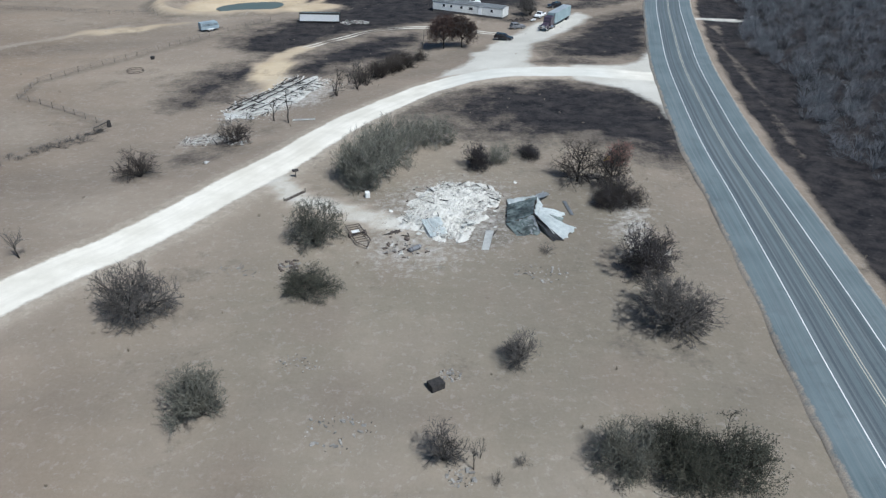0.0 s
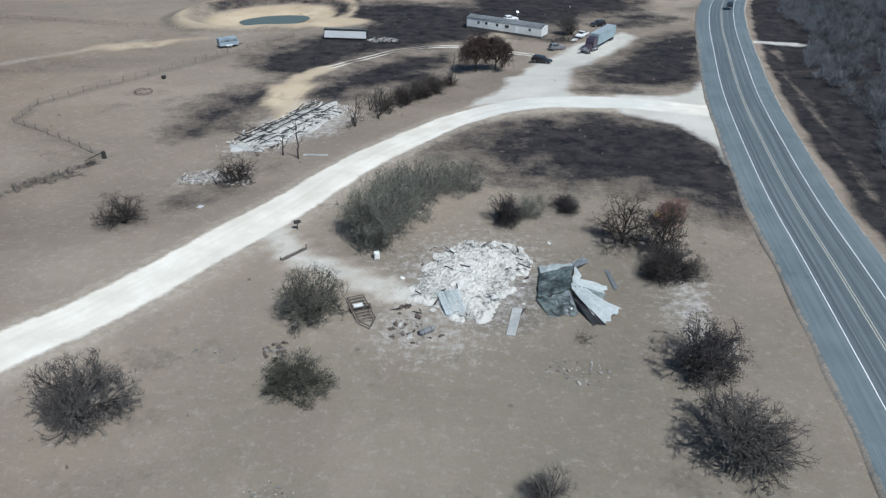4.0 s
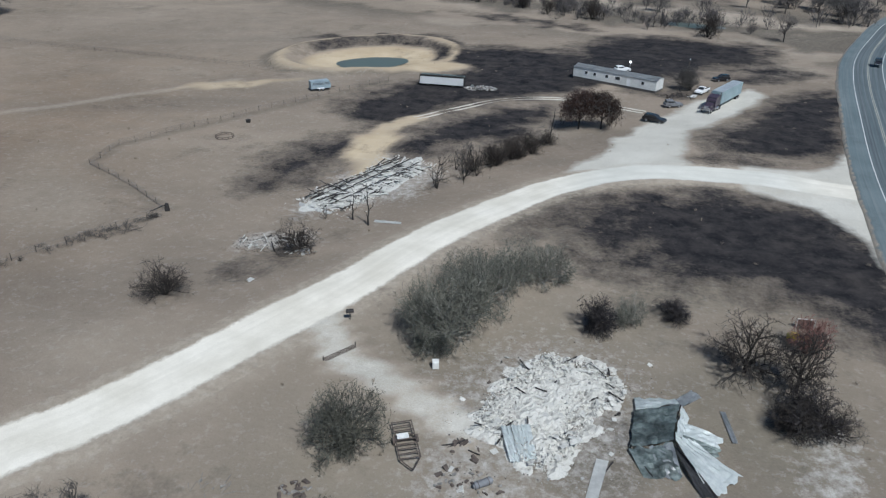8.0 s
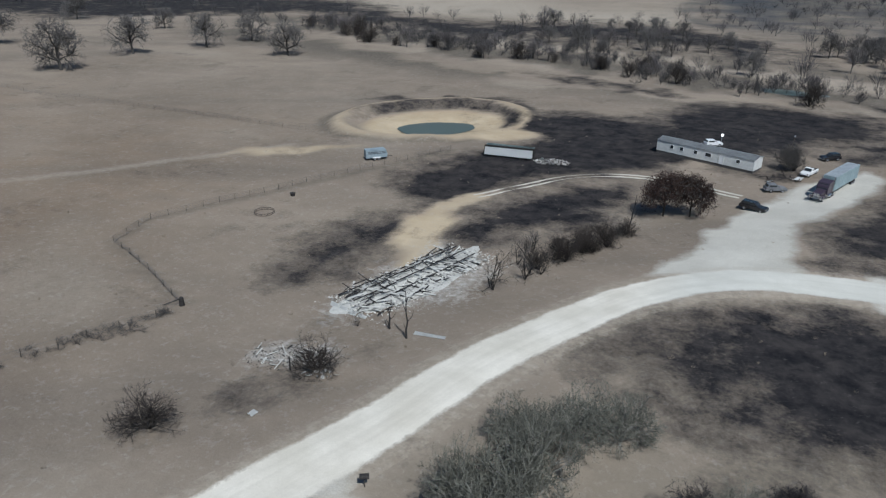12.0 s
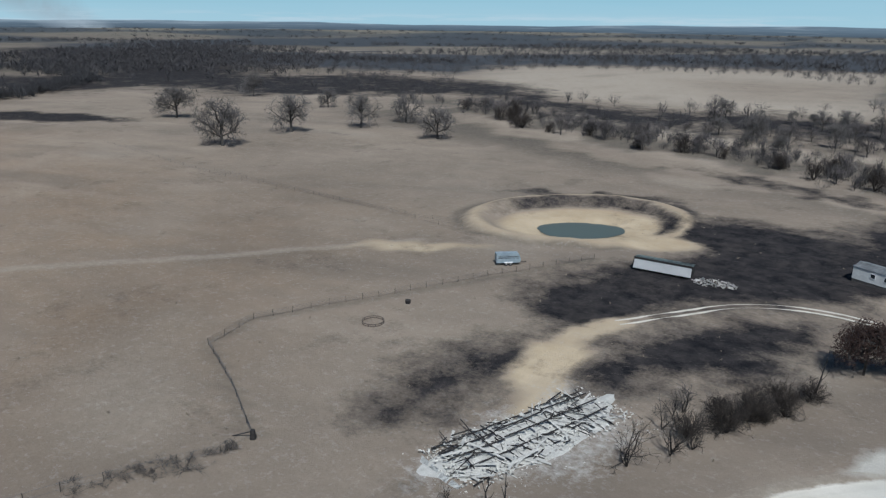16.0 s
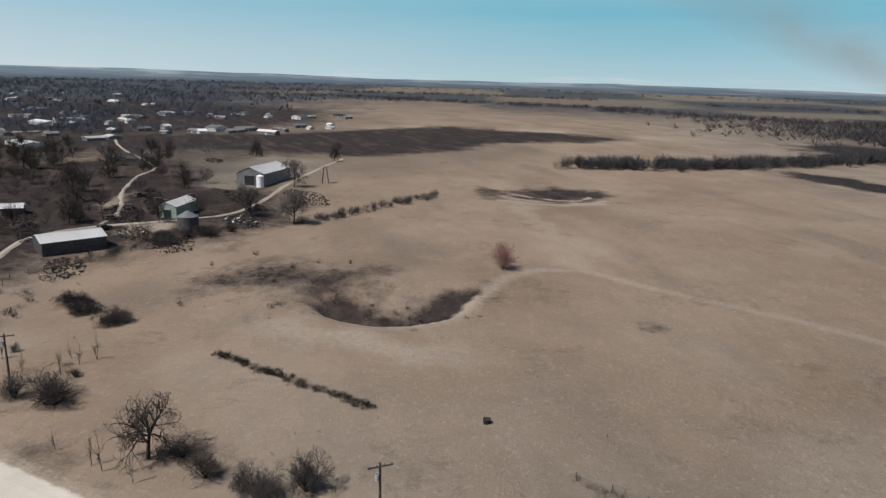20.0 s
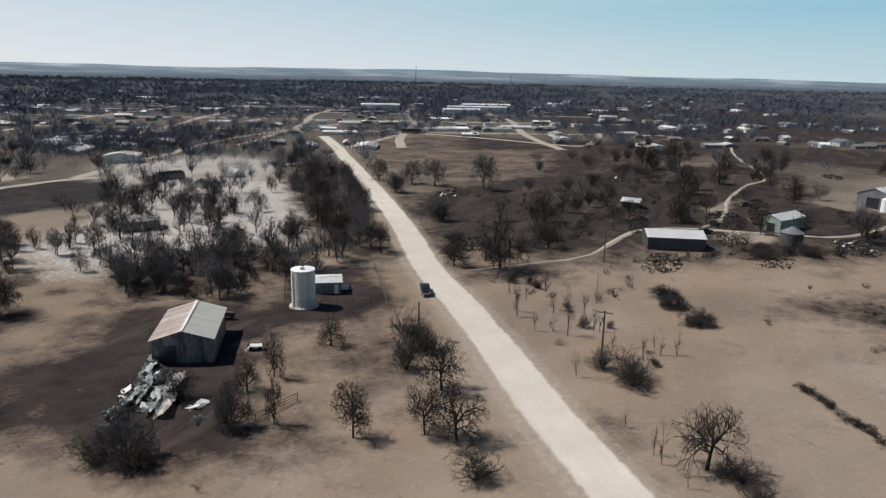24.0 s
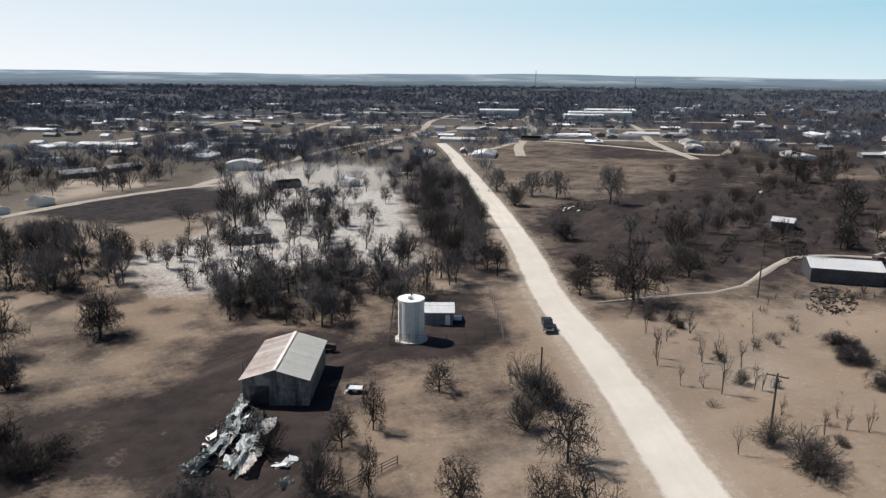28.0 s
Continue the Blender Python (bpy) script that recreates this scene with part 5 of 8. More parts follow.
def sheet(corners, ribs=10, depth=0.05, thick=0.02, sag=0.0, seed=0, along_n=6, crumple=0.0, fray=0.0, curl=0.0):
    """A ribbed metal sheet over four corners: ribs run from the first edge to the opposite one."""
    a, b, c, d = [Vector(v) for v in corners]
    r = random.Random(seed)
    bm = bmesh.new()
    cols, g = ribs * 2 + 1, []
    nrm = (b - a).cross(d - a).normalized()
    for j in range(along_n + 1):
        v = j / along_n
        row = []
        for i in range(cols):
            u = i / (cols - 1)
            p = a.lerp(b, u).lerp(d.lerp(c, u), v)
            p = p + nrm * ((depth if i % 2 else 0) - sag * 4 * v * (1 - v) * u + r.gauss(0, crumple) + curl * v * v * (1 - u))
            if fray and j in (0, along_n):
                p = p + (d - a).normalized() * r.uniform(-fray, fray)
            row.append(bm.verts.new(p))
        g.append(row)
    for j in range(along_n):
        for i in range(cols - 1):
            bm.faces.new((g[j][i], g[j][i + 1], g[j + 1][i + 1], g[j + 1][i]))
    bmesh.ops.solidify(bm, geom=list(bm.faces), thickness=thick)
    return bm


def mat_metal(name, a, b, stain, rough=0.45, metal=0.6, amount=0.5, streak=0.0):
    """Sheet metal with soot or rust stains."""
    k = Nodes(name)
    s = k.noise(0.35, 5, 0.65, lo=0.45, hi=0.65)
    c = k.mix(k.noise(2.0, 4), a, b)
    c = k.mix(k.math("MULTIPLY", s, amount), c, stain)
    if streak:
        st = k.noise(1.0, 4, 0.6, co=k.stretched(1.2, 1.2, 0.12), lo=0.5, hi=0.66)
        c = k.mix(k.math("MULTIPLY", st, streak), c, tuple(v * 0.6 for v in stain))
    k.bump(k.noise(1.2, 3), 0.03, 0.3)
    return k.done(c, rough, metal, 0.4)


def mat_piece(name, a, b, stain, amount):
    """Sheet metal whose single sheets differ in tone, with stains and rust at the laps."""
    k = Nodes(name)
    c = k.mix(k.rand(), a, b)
    c = k.mix(k.math("MULTIPLY", k.noise(0.5, 5, 0.7, lo=0.5, hi=0.68), amount), c, stain)
    c = k.mix(k.math("MULTIPLY", k.noise(3.0, 5, 0.7), 0.15), c, stain)
    k.bump(k.noise(1.2, 3), 0.03, 0.3)
    return k.done(c, 0.5, 0.0, 0.35)


M_SOOT = mat_metal("sooty_roof_metal", (0.17, 0.215, 0.205), (0.40, 0.45, 0.43), (0.04, 0.047, 0.046), 0.45, 0.3, 0.9)
M_PALE = mat_metal("pale_roof_metal", (0.60, 0.60, 0.575), (0.72, 0.72, 0.69), (0.36, 0.36, 0.345), 0.5, 0.05, 0.45)
M_SHEETWHITE = mat_metal("weathered_white_roof_sheet", (0.66, 0.70, 0.69), (0.80, 0.83, 0.81), (0.34, 0.38, 0.38), 0.4, 0.1, 0.45)
M_GALV = mat_metal("galvanised_metal", (0.42, 0.44, 0.45), (0.55, 0.57, 0.57), (0.22, 0.22, 0.22), 0.4, 0.45, 0.35)
M_BARNROOF = mat_metal("weathered_white_roof", (0.76, 0.73, 0.68), (0.84, 0.81, 0.77), (0.56, 0.44, 0.38), 0.5, 0.0, 0.5)
M_BARNWALL = mat_metal("scorched_barn_wall", (0.20, 0.185, 0.17), (0.30, 0.28, 0.26), (0.05, 0.045, 0.045), 0.7, 0.1, 0.8, 0.8)
M_WHITEROOF = mat_metal("white_roof", (0.86, 0.87, 0.86), (0.90, 0.905, 0.90), (0.74, 0.73, 0.71), 0.45, 0.0, 0.3)
M_GREYWALL = mat_metal("grey_metal_wall", (0.15, 0.155, 0.165), (0.21, 0.215, 0.225), (0.09, 0.09, 0.09), 0.6, 0.2, 0.4)
M_BINWALL = mat_metal("dull_galvanised_bin", (0.085, 0.083, 0.083), (0.125, 0.122, 0.12), (0.05, 0.045, 0.042), 0.7, 0.2, 0.5)
# Sooty metal, kept extra dark to carry shade on the long shed's wall
M_DARKWALL = mat_metal("dark_sooty_metal_wall", (0.055, 0.055, 0.058), (0.09, 0.09, 0.094), (0.03, 0.03, 0.03), 0.7, 0.1, 0.5)
M_GREENWALL = mat_metal("pale_green_wall", (0.28, 0.36, 0.30), (0.36, 0.44, 0.38), (0.18, 0.2, 0.18), 0.6, 0.1, 0.4)
M_TANK = mat_metal("cream_tank_paint", (0.66, 0.63, 0.58), (0.72, 0.69, 0.64), (0.55, 0.49, 0.42), 0.5, 0.0, 0.35)
M_ASHW = mat_simple("white_ash", (0.40, 0.392, 0.36), (0.62, 0.608, 0.562), 1.0, 0.95, 0, 7.0, 0.1, 0.12)
M_ASHG = mat_simple("grey_ash", (0.28, 0.27, 0.25), (0.46, 0.45, 0.43), 0.9, 0.95, 0, 8.0, 0.1, 0.5)
M_CHARWOOD = mat_simple("charred_wood", (0.018, 0.017, 0.017), (0.055, 0.05, 0.047), 3.0, 0.85, 0, 20.0, 0.2)
M_WOODGREY = mat_simple("weathered_grey_wood", (0.16, 0.145, 0.125), (0.25, 0.23, 0.20), 3.0, 0.85, 0, 20.0, 0.2)
M_RUSTY = mat_simple("rusted_iron", (0.070, 0.057, 0.050), (0.130, 0.106, 0.092), 2.0, 0.85, 0.2, 12.0, 0.2)
# Window glass; also the painted shade of doorways and vent slots
M_GLASS = mat_simple("dark_window_glass", (0.02, 0.024, 0.028), (0.035, 0.04, 0.045), 2.0, 0.08, 0, 6.0, 0.6)
M_TYRE = mat_simple("black_tyre", (0.018, 0.018, 0.018), (0.035, 0.034, 0.033), 4.0, 0.9)
M_RIM = mat_simple("steel_rim", (0.35, 0.35, 0.36), (0.45, 0.45, 0.46), 4.0, 0.4, 0.7)
M_BLACKCAR = mat_simple("black_car_paint", (0.012, 0.012, 0.014), (0.022, 0.022, 0.025), 2.0, 0.25, 0, 9.0, 0.6)
M_WHITECAR = mat_simple("white_car_paint", (0.70, 0.70, 0.70), (0.78, 0.78, 0.77), 2.0, 0.3, 0, 9.0, 0.5)
M_TEALVAN = mat_metal("grey_teal_trailer_side", (0.26, 0.34, 0.36), (0.33, 0.41, 0.43), (0.18, 0.22, 0.24), 0.5, 0.1, 0.4)
M_BLUE = mat_metal("blue_grey_trailer_paint", (0.24, 0.30, 0.33), (0.31, 0.37, 0.40), (0.12, 0.15, 0.18), 0.5, 0.15, 0.4)
M_PLUM = mat_simple("dark_plum_cab_paint", (0.035, 0.025, 0.04), (0.06, 0.045, 0.06), 2.0, 0.3, 0, 9.0, 0.5)
M_CHROME = mat_simple("dull_chrome", (0.50, 0.50, 0.52), (0.6, 0.6, 0.62), 3.0, 0.25, 0.9)
M_HOMEWALL = mat_metal("cream_siding", (0.58, 0.58, 0.55), (0.66, 0.66, 0.63), (0.42, 0.42, 0.40), 0.6, 0.0, 0.35)
M_HOMEROOF = mat_metal("grey_metal_roof", (0.33, 0.345, 0.35), (0.42, 0.435, 0.44), (0.22, 0.22, 0.22), 0.5, 0.3, 0.4)
M_SKIRT = mat_simple("dark_skirting", (0.06, 0.055, 0.05), (0.11, 0.10, 0.095), 2.0)
M_YELLOWMACH = mat_simple("yellow_machine_paint", (0.62, 0.46, 0.05), (0.70, 0.54, 0.10), 2.0, 0.5)
M_POLE = mat_simple("dark_creosote_pole", (0.05, 0.042, 0.036), (0.10, 0.085, 0.07), 3.0)
M_WIRE = mat_simple("grey_wire", (0.10, 0.10, 0.10), (0.16, 0.16, 0.16), 4.0, 0.5, 0.6)


# ---- debris ----
def chunk_meshes(name, n, seed, dims, mat, jag=0.22):
    """Some uneven lumps or boards that share one look."""
    r = random.Random(seed)
    out = []
    for k in range(n):
        bm = bmesh.new()
        box(bm, (0, 0, 0), [r.uniform(*d) for d in dims])
        for v in bm.verts:
            v.co += Vector((r.uniform(-jag, jag) * abs(v.co.x), r.uniform(-jag, jag) * abs(v.co.y), r.uniform(-jag, jag) * abs(v.co.z)))
        bmesh.ops.bevel(bm, geom=list(bm.edges), offset=0.012, segments=1, affect="EDGES")
        me = bpy.data.meshes.new(name)
        bm.to_mesh(me)
        bm.free()
        me.materials.append(mat)
        out.append(me)
    return out


SLABS = chunk_meshes("ash_slab", 6, 1, ((0.3, 0.95), (0.2, 0.6), (0.03, 0.10)), M_ASHW)
BIGSLABS = chunk_meshes("ash_slab", 6, 8, ((0.7, 1.7), (0.5, 1.1), (0.04, 0.12)), M_ASHW, 0.3)
LUMPS = chunk_meshes("ash_lump", 6, 2, ((0.15, 0.45), (0.12, 0.4), (0.1, 0.28)), M_ASHG)
BOARDS = chunk_meshes("charred_board", 5, 3, ((0.8, 2.8), (0.09, 0.18), (0.05, 0.12)), M_CHARWOOD, 0.12)
PALEBOARDS = chunk_meshes("ash_white_board", 5, 4, ((0.8, 2.8), (0.1, 0.3), (0.03, 0.08)), M_ASHW, 0.12)
M_DULL = mat_simple("dull_grey_litter", (0.17, 0.16, 0.145), (0.34, 0.325, 0.30), 1.2, 0.9, 0, 8.0, 0.15, 0.4)
DULLS = chunk_meshes("litter_piece", 6, 12, ((0.12, 0.5), (0.1, 0.32), (0.05, 0.16)), M_DULL, 0.3)
STICKS = chunk_meshes("dry_stick", 4, 9, ((0.6, 1.6), (0.05, 0.09), (0.04, 0.08)), M_WOODGREY, 0.2)
SCRAPS = chunk_meshes("metal_scrap", 5, 5, ((0.6, 2.0), (0.4, 1.1), (0.02, 0.05)), M_PALE, 0.3)
RUSTS = chunk_meshes("rusty_scrap", 5, 6, ((0.2, 0.8), (0.15, 0.45), (0.08, 0.3)), M_RUSTY, 0.3)


def strew(parent, r, n, spot, kinds, height=0.35, tilt=0.35, turn=None):
    """Lay n pieces at the places that spot(r) gives; kinds is a list of mesh lists with weights."""
    pool = [k for k, w in kinds for _ in range(w)]
    for _ in range(n):
        x, y = spot(r)
        me = r.choice(r.choice(pool))
        ob = new(me.name.split(".")[0], me)
        ob.parent = parent
        a = r.uniform(0, 6.28) if turn is None else turn + r.gauss(0, 0.38) + (1.571 if r.random() < 0.45 else 0)
        ob.matrix_world = Matrix.Translation((x, y, gz(x, y) + r.uniform(0.03, height))) @ Euler((r.gauss(0, tilt), r.gauss(0, tilt), a)).to_matrix().to_4x4()


def mound(name, cx, cy, rx, ry, th, h, mat, parent, seed, label=""):
    """A low uneven heap of ash."""
    r = random.Random(seed)
    bm = bmesh.new()
    n, rings = 40, 9
    ph = [r.uniform(0, 6.28) for _ in range(6)]
    rows = []
    for j in range(rings + 1):
        f = j / rings
        row = []
        for i in range(n):
            a = 6.2832 * i / n
            q = 1 + 0.10 * math.sin(2 * a + ph[0]) + 0.08 * math.sin(3 * a + ph[1]) + 0.06 * math.sin(7 * a + ph[2])
            u, v = rx * q * f * math.cos(a), ry * q * f * math.sin(a)
            x, y = cx + u * math.cos(th) - v * math.sin(th), cy + u * math.sin(th) + v * math.cos(th)
            z = gz(x, y) + h * (1 - f ** 3) * (0.6 + 0.4 * noise.noise((x * 0.5, y * 0.5, seed))) + (r.gauss(0, 0.05) if f < 1 else -0.06)
            row.append(bm.verts.new((x, y, z)))
            if j == 0:
                row = row * n
                break
        rows.append(row)
    for j in range(rings):
        for i in range(n):
            k = (i + 1) % n
            bm.faces.new((rows[0][0], rows[1][i], rows[1][k])) if j == 0 else bm.faces.new((rows[j][i], rows[j + 1][i], rows[j + 1][k], rows[j][k]))
    bmesh.ops.recalc_face_normals(bm, faces=bm.faces)
    return part(name, bm, mat, parent, label)


def bits(parent, seed, n, spot, top, size, mat, name="rubble"):
    """Small broken bits, too many to count, as one part."""
    r = random.Random(seed)
    V, F = [], []
    for _ in range(n):
        x, y = spot(r)
        c = Vector((x, y, gz(x, y) + r.uniform(0.0, top)))
        q = Euler((r.gauss(0, 0.5), r.gauss(0, 0.5), r.uniform(0, 6.28))).to_matrix()
        sx, sy, sz = size * r.uniform(0.4, 1.6), size * r.uniform(0.25, 0.8), size * r.uniform(0.08, 0.4)
        i = len(V)
        for dx, dy, dz in ((-1, -1, -1), (1, -1, -1), (1, 1, -1), (-1, 1, -1), (-1, -1, 1), (1, -1, 1), (1, 1, 1), (-1, 1, 1)):
            V.append(c + q @ Vector((dx * sx * r.uniform(0.6, 1), dy * sy * r.uniform(0.6, 1), dz * sz)))
        F += [(i, i + 3, i + 2, i + 1), (i + 4, i + 5, i + 6, i + 7), (i, i + 1, i + 5, i + 4), (i + 1, i + 2, i + 6, i + 5), (i + 2, i + 3, i + 7, i + 6), (i + 3, i, i + 4, i + 7)]
    ob = part(name, (V, F), mat, parent)
    ob["kind"] = "stuff"
    return ob


def mat_bits(name, a, b, dark):
    k = Nodes(name)
    c = k.mix(k.island(), a, b)
    c = k.mix(k.ramp(k.math("FRACT", k.math("MULTIPLY", k.island(), 17.3)), 0.80, 0.86), c, dark)
    return k.done(c, 0.92, 0, 0.15)


M_BITS = mat_bits("broken_ash_bits", (0.34, 0.325, 0.30), (0.62, 0.60, 0.56), (0.05, 0.045, 0.042))
M_DULLBITS = mat_bits("dull_litter_bits", (0.16, 0.15, 0.135), (0.40, 0.38, 0.345), (0.05, 0.045, 0.042))
M_CREAMBITS = mat_bits("broken_cream_plaster", (0.48, 0.465, 0.42), (0.68, 0.66, 0.605), (0.28, 0.265, 0.24))


def mat_cream():
    k = Nodes("cream_ash")
    f, g = k.noise(0.9, 5, 0.7), k.noise(5.0, 4, 0.75)
    c = k.mix(f, (0.47, 0.452, 0.405), (0.63, 0.61, 0.555))
    c = k.mix(k.math("MULTIPLY", g, 0.5), c, (0.62, 0.61, 0.57))
    c = k.mix(k.math("MULTIPLY", k.noise(0.5, 5, 0.7, lo=0.54, hi=0.70), 0.5), c, (0.32, 0.29, 0.25))
    c = k.mix(k.math("MULTIPLY", k.noise(2.2, 5, 0.75, lo=0.6, hi=0.70), 0.5), c, (0.17, 0.155, 0.135))
    rim = k.ramp(k.math("ADD", k.attr("rim"), k.math("MULTIPLY", k.math("SUBTRACT", f, 0.5), 0.8)), 0.25, 0.75)
    c = k.mix(rim, c, (0.26, 0.22, 0.18))
    k.bump(g, 0.08, 0.7)
    return k.done(c, 0.95, 0, 0.1)


M_CREAM = mat_cream()
M_DARKBITS = mat_bits("burnt_bits", (0.035, 0.030, 0.027), (0.11, 0.095, 0.085), (0.24, 0.225, 0.205))


def blob_spot(cx, cy, rx, ry, th=0.0, edge=1.0):
    def f(r):
        a, q = r.uniform(0, 6.2832), math.sqrt(r.random()) * edge
        u, v = rx * q * math.cos(a), ry * q * math.sin(a)
        return cx + u * math.cos(th) - v * math.sin(th), cy + u * math.sin(th) + v * math.cos(th)
    return f


# The burnt-down house on the pasture and its fallen shed
drng = random.Random(21)
ruin = thing("burnt_house_rubble", "heap of white ash and rubble of a burnt-down house", "rubble")
HEAP = [(-4.2, 82.6), (-3.6, 86.4), (-2.4, 90.2), (0.4, 94.6), (4.2, 95.0), (8.0, 93.6), (9.6, 91.0), (7.6, 88.0), (6.2, 85.0), (5.4, 81.0), (3.0, 77.8), (1.0, 78.4), (-1.8, 80.6)]


def heap_spot(pts, grow=0.0):
    """Places inside an outline, or up to grow metres beyond it."""
    def f(r):
        while True:
            x, y = r.uniform(min(p[0] for p in pts) - grow, max(p[0] for p in pts) + grow), r.uniform(min(p[1] for p in pts) - grow, max(p[1] for p in pts) + grow)
            if float(poly_mask(np.array([x]), np.array([y]), pts, 2 * grow + 0.8)[0]) > (r.random() * 0.8 if grow else 0.42):
                return x, y
    return f


def heap(name, pts, h, mat, parent, seed, cell=0.34):
    """A low heap of rubble with the outline pts: rugged, highest inside."""
    x0, x1 = min(p[0] for p in pts) - 1, max(p[0] for p in pts) + 1
    y0, y1 = min(p[1] for p in pts) - 1, max(p[1] for p in pts) + 1
    gx, gy = np.meshgrid(np.arange(x0, x1, cell), np.arange(y0, y1, cell))
    rs = np.random.RandomState(seed)
    gx, gy = gx + rs.uniform(-0.12, 0.12, gx.shape), gy + rs.uniform(-0.12, 0.12, gy.shape)
    m = poly_mask(gx, gy, pts, 4.2)
    lumps = np.array([[noise.noise((float(x) * 0.55, float(y) * 0.55, seed)) for x, y in zip(rx, ry)] for rx, ry in zip(gx, gy)])
    m = np.clip(m + 0.28 * lumps + rs.normal(0, 0.02, m.shape), 0, 1)
    soft = S(0.35, 1.0, m)
    z = ground_z(gx, gy) - 0.1 + soft * h * (0.75 + 0.55 * lumps) + rs.normal(0, 0.11, m.shape) * S(0.4, 0.6, m) + 0.1 * S(0.38, 0.5, m)
    keep = m > 0.3
    ny, nx = m.shape
    idx = lambda j, i: j * nx + i
    faces = [(idx(j, i), idx(j, i + 1), idx(j + 1, i + 1), idx(j + 1, i)) for j in range(ny - 1) for i in range(nx - 1) if keep[j, i] and keep[j + 1, i + 1] and keep[j, i + 1] and keep[j + 1, i]]
    bm = bmesh.new()
    lay = bm.verts.layers.float.new("rim")
    vs = [bm.verts.new(p) for p in zip(gx.ravel().tolist(), gy.ravel().tolist(), z.ravel().tolist())]
    for f in faces:
        bm.faces.new([vs[i] for i in f])
    for v, q in zip(vs, m.ravel().tolist()):
        v[lay] = 1 - float(S(0.30, 0.52, q))
    bmesh.ops.delete(bm, geom=[v for v in vs if not v.link_faces], context="VERTS")
    return part(name, bm, mat, parent)


heap("ash_heap", HEAP, 0.85, M_CREAM, ruin, 3, 0.3)
strew(ruin, drng, 130, heap_spot(HEAP), [(BIGSLABS, 1), (SLABS, 7), (PALEBOARDS, 4), (BOARDS, 2)], 0.75, 0.2)
bits(ruin, 1, 4200, heap_spot(HEAP), 0.75, 0.10, M_CREAMBITS, "rubble")
bits(ruin, 2, 700, heap_spot(HEAP, 4.0), 0.05, 0.08, M_DULLBITS, "ash_crumb")
strew(ruin, drng, 45, heap_spot(HEAP, 3.0), [(LUMPS, 2), (SLABS, 3), (RUSTS, 1), (BOARDS, 2)], 0.12)
for k, (a, b) in enumerate((((-1.6, 81.6), (0.1, 77.9)), ((-0.7, 82.0), (0.95, 78.2)), ((0.2, 82.3), (1.5, 78.8)))):
    d = Vector((0.55, 0.2, 0))
    p, q = Vector((*a, 0.95)), Vector((*b, 0.35))
    part("roof_sheet", sheet([p, p + d * 1.5, q + d * 1.5, q], 3, 0.02, 0.02, 0.02, k, 6, 0.02, 0.15), M_SHEETWHITE, ruin, "pale blue-grey roof sheet")

shed = thing("collapsed_metal_shed", "collapsed metal shed of sooty and pale roof sheets", "collapsed shed")
PANELS = [([(10.5, 88.2, 0.5), (10.3, 83.0, 0.45), (14.0, 83.9, 1.5), (14.6, 89.2, 1.5)], 13, M_SOOT, 0.2, 0.1, 0.0),
          ([(14.75, 89.0, 1.6), (14.1, 84.0, 1.6), (15.0, 84.3, 0.7), (15.6, 88.6, 0.6)], 10, M_SHEETWHITE, 0.05, 0.25, 0.0),
          ([(10.4, 90.2, 0.35), (14.2, 90.6, 0.9), (14.5, 89.2, 1.55), (10.6, 88.3, 0.6)], 9, M_SHEETWHITE, 0.12, 0.3, 0.3),
          ([(10.2, 82.7, 0.4), (14.0, 83.6, 1.35), (15.0, 80.8, 0.25), (12.0, 79.2, 0.15)], 9, M_SOOT, 0.25, 0.35, 0.2),
          ([(12.0, 83.0, 0.8), (14.0, 83.5, 1.4), (14.9, 80.9, 0.35), (13.4, 79.9, 0.3)], 5, M_GALV, 0.2, 0.3, 0.25),
          ([(14.0, 83.9, 1.75), (15.8, 84.6, 1.4), (20.0, 82.2, 0.5), (17.8, 78.9, 0.3)], 11, M_SHEETWHITE, -0.25, 0.25, 0.5),
          # Dark sheet standing for the shaded hollow under the fold
          ([(13.9, 83.7, 1.1), (15.0, 83.3, 0.9), (17.9, 79.2, 0.16), (16.6, 78.9, 0.1)], 6, M_DARKWALL, 0.1, 0.2, 0.0),
          ([(14.9, 85.2, 0.75), (15.0, 87.4, 0.85), (18.6, 86.7, 0.4), (18.3, 85.3, 0.3)], 7, M_SHEETWHITE, 0.1, 0.25, 0.35),
          ([(15.0, 84.2, 0.8), (15.0, 85.5, 0.9), (18.4, 85.2, 0.3), (18.0, 84.0, 0.25)], 5, M_SOOT, 0.05, 0.2, 0.2),
          ([(14.6, 88.9, 1.1), (13.7, 89.5, 0.9), (15.9, 92.6, 0.9), (16.9, 92.1, 0.75)], 4, M_GALV, 0.02, 0.15, 0.2)]
for k, (c, ribs, m, sag, fray, curl) in enumerate(PANELS):
    part("roof_sheet", sheet(c, max(3, ribs // 2), 0.035, 0.025, sag, k, 8, 0.045, fray, curl), m, shed, "roof sheet dark with soot or painted shade" if m in (M_SOOT, M_DARKWALL) else "pale roof sheet")
for a, b in (((10.4, 83.1, 0), (10.4, 83.1, 0.45)), ((14.6, 84.3, 0), (14.7, 84.3, 1.5)), ((14.6, 89.0, 0), (14.7, 89.0, 1.5)), ((10.4, 82.9, 0.2), (12.5, 80.0, 0.1)), ((14.3, 83.4, 1.3), (18.0, 79.1, 0.08))):
    part("frame_bar", cyl(bmesh.new(), Vector(a) + Vector((0, 0, gz(a[0], a[1]))), Vector(b) + Vector((0, 0, gz(b[0], b[1]))), 0.07, n=6), M_CHARWOOD, shed)
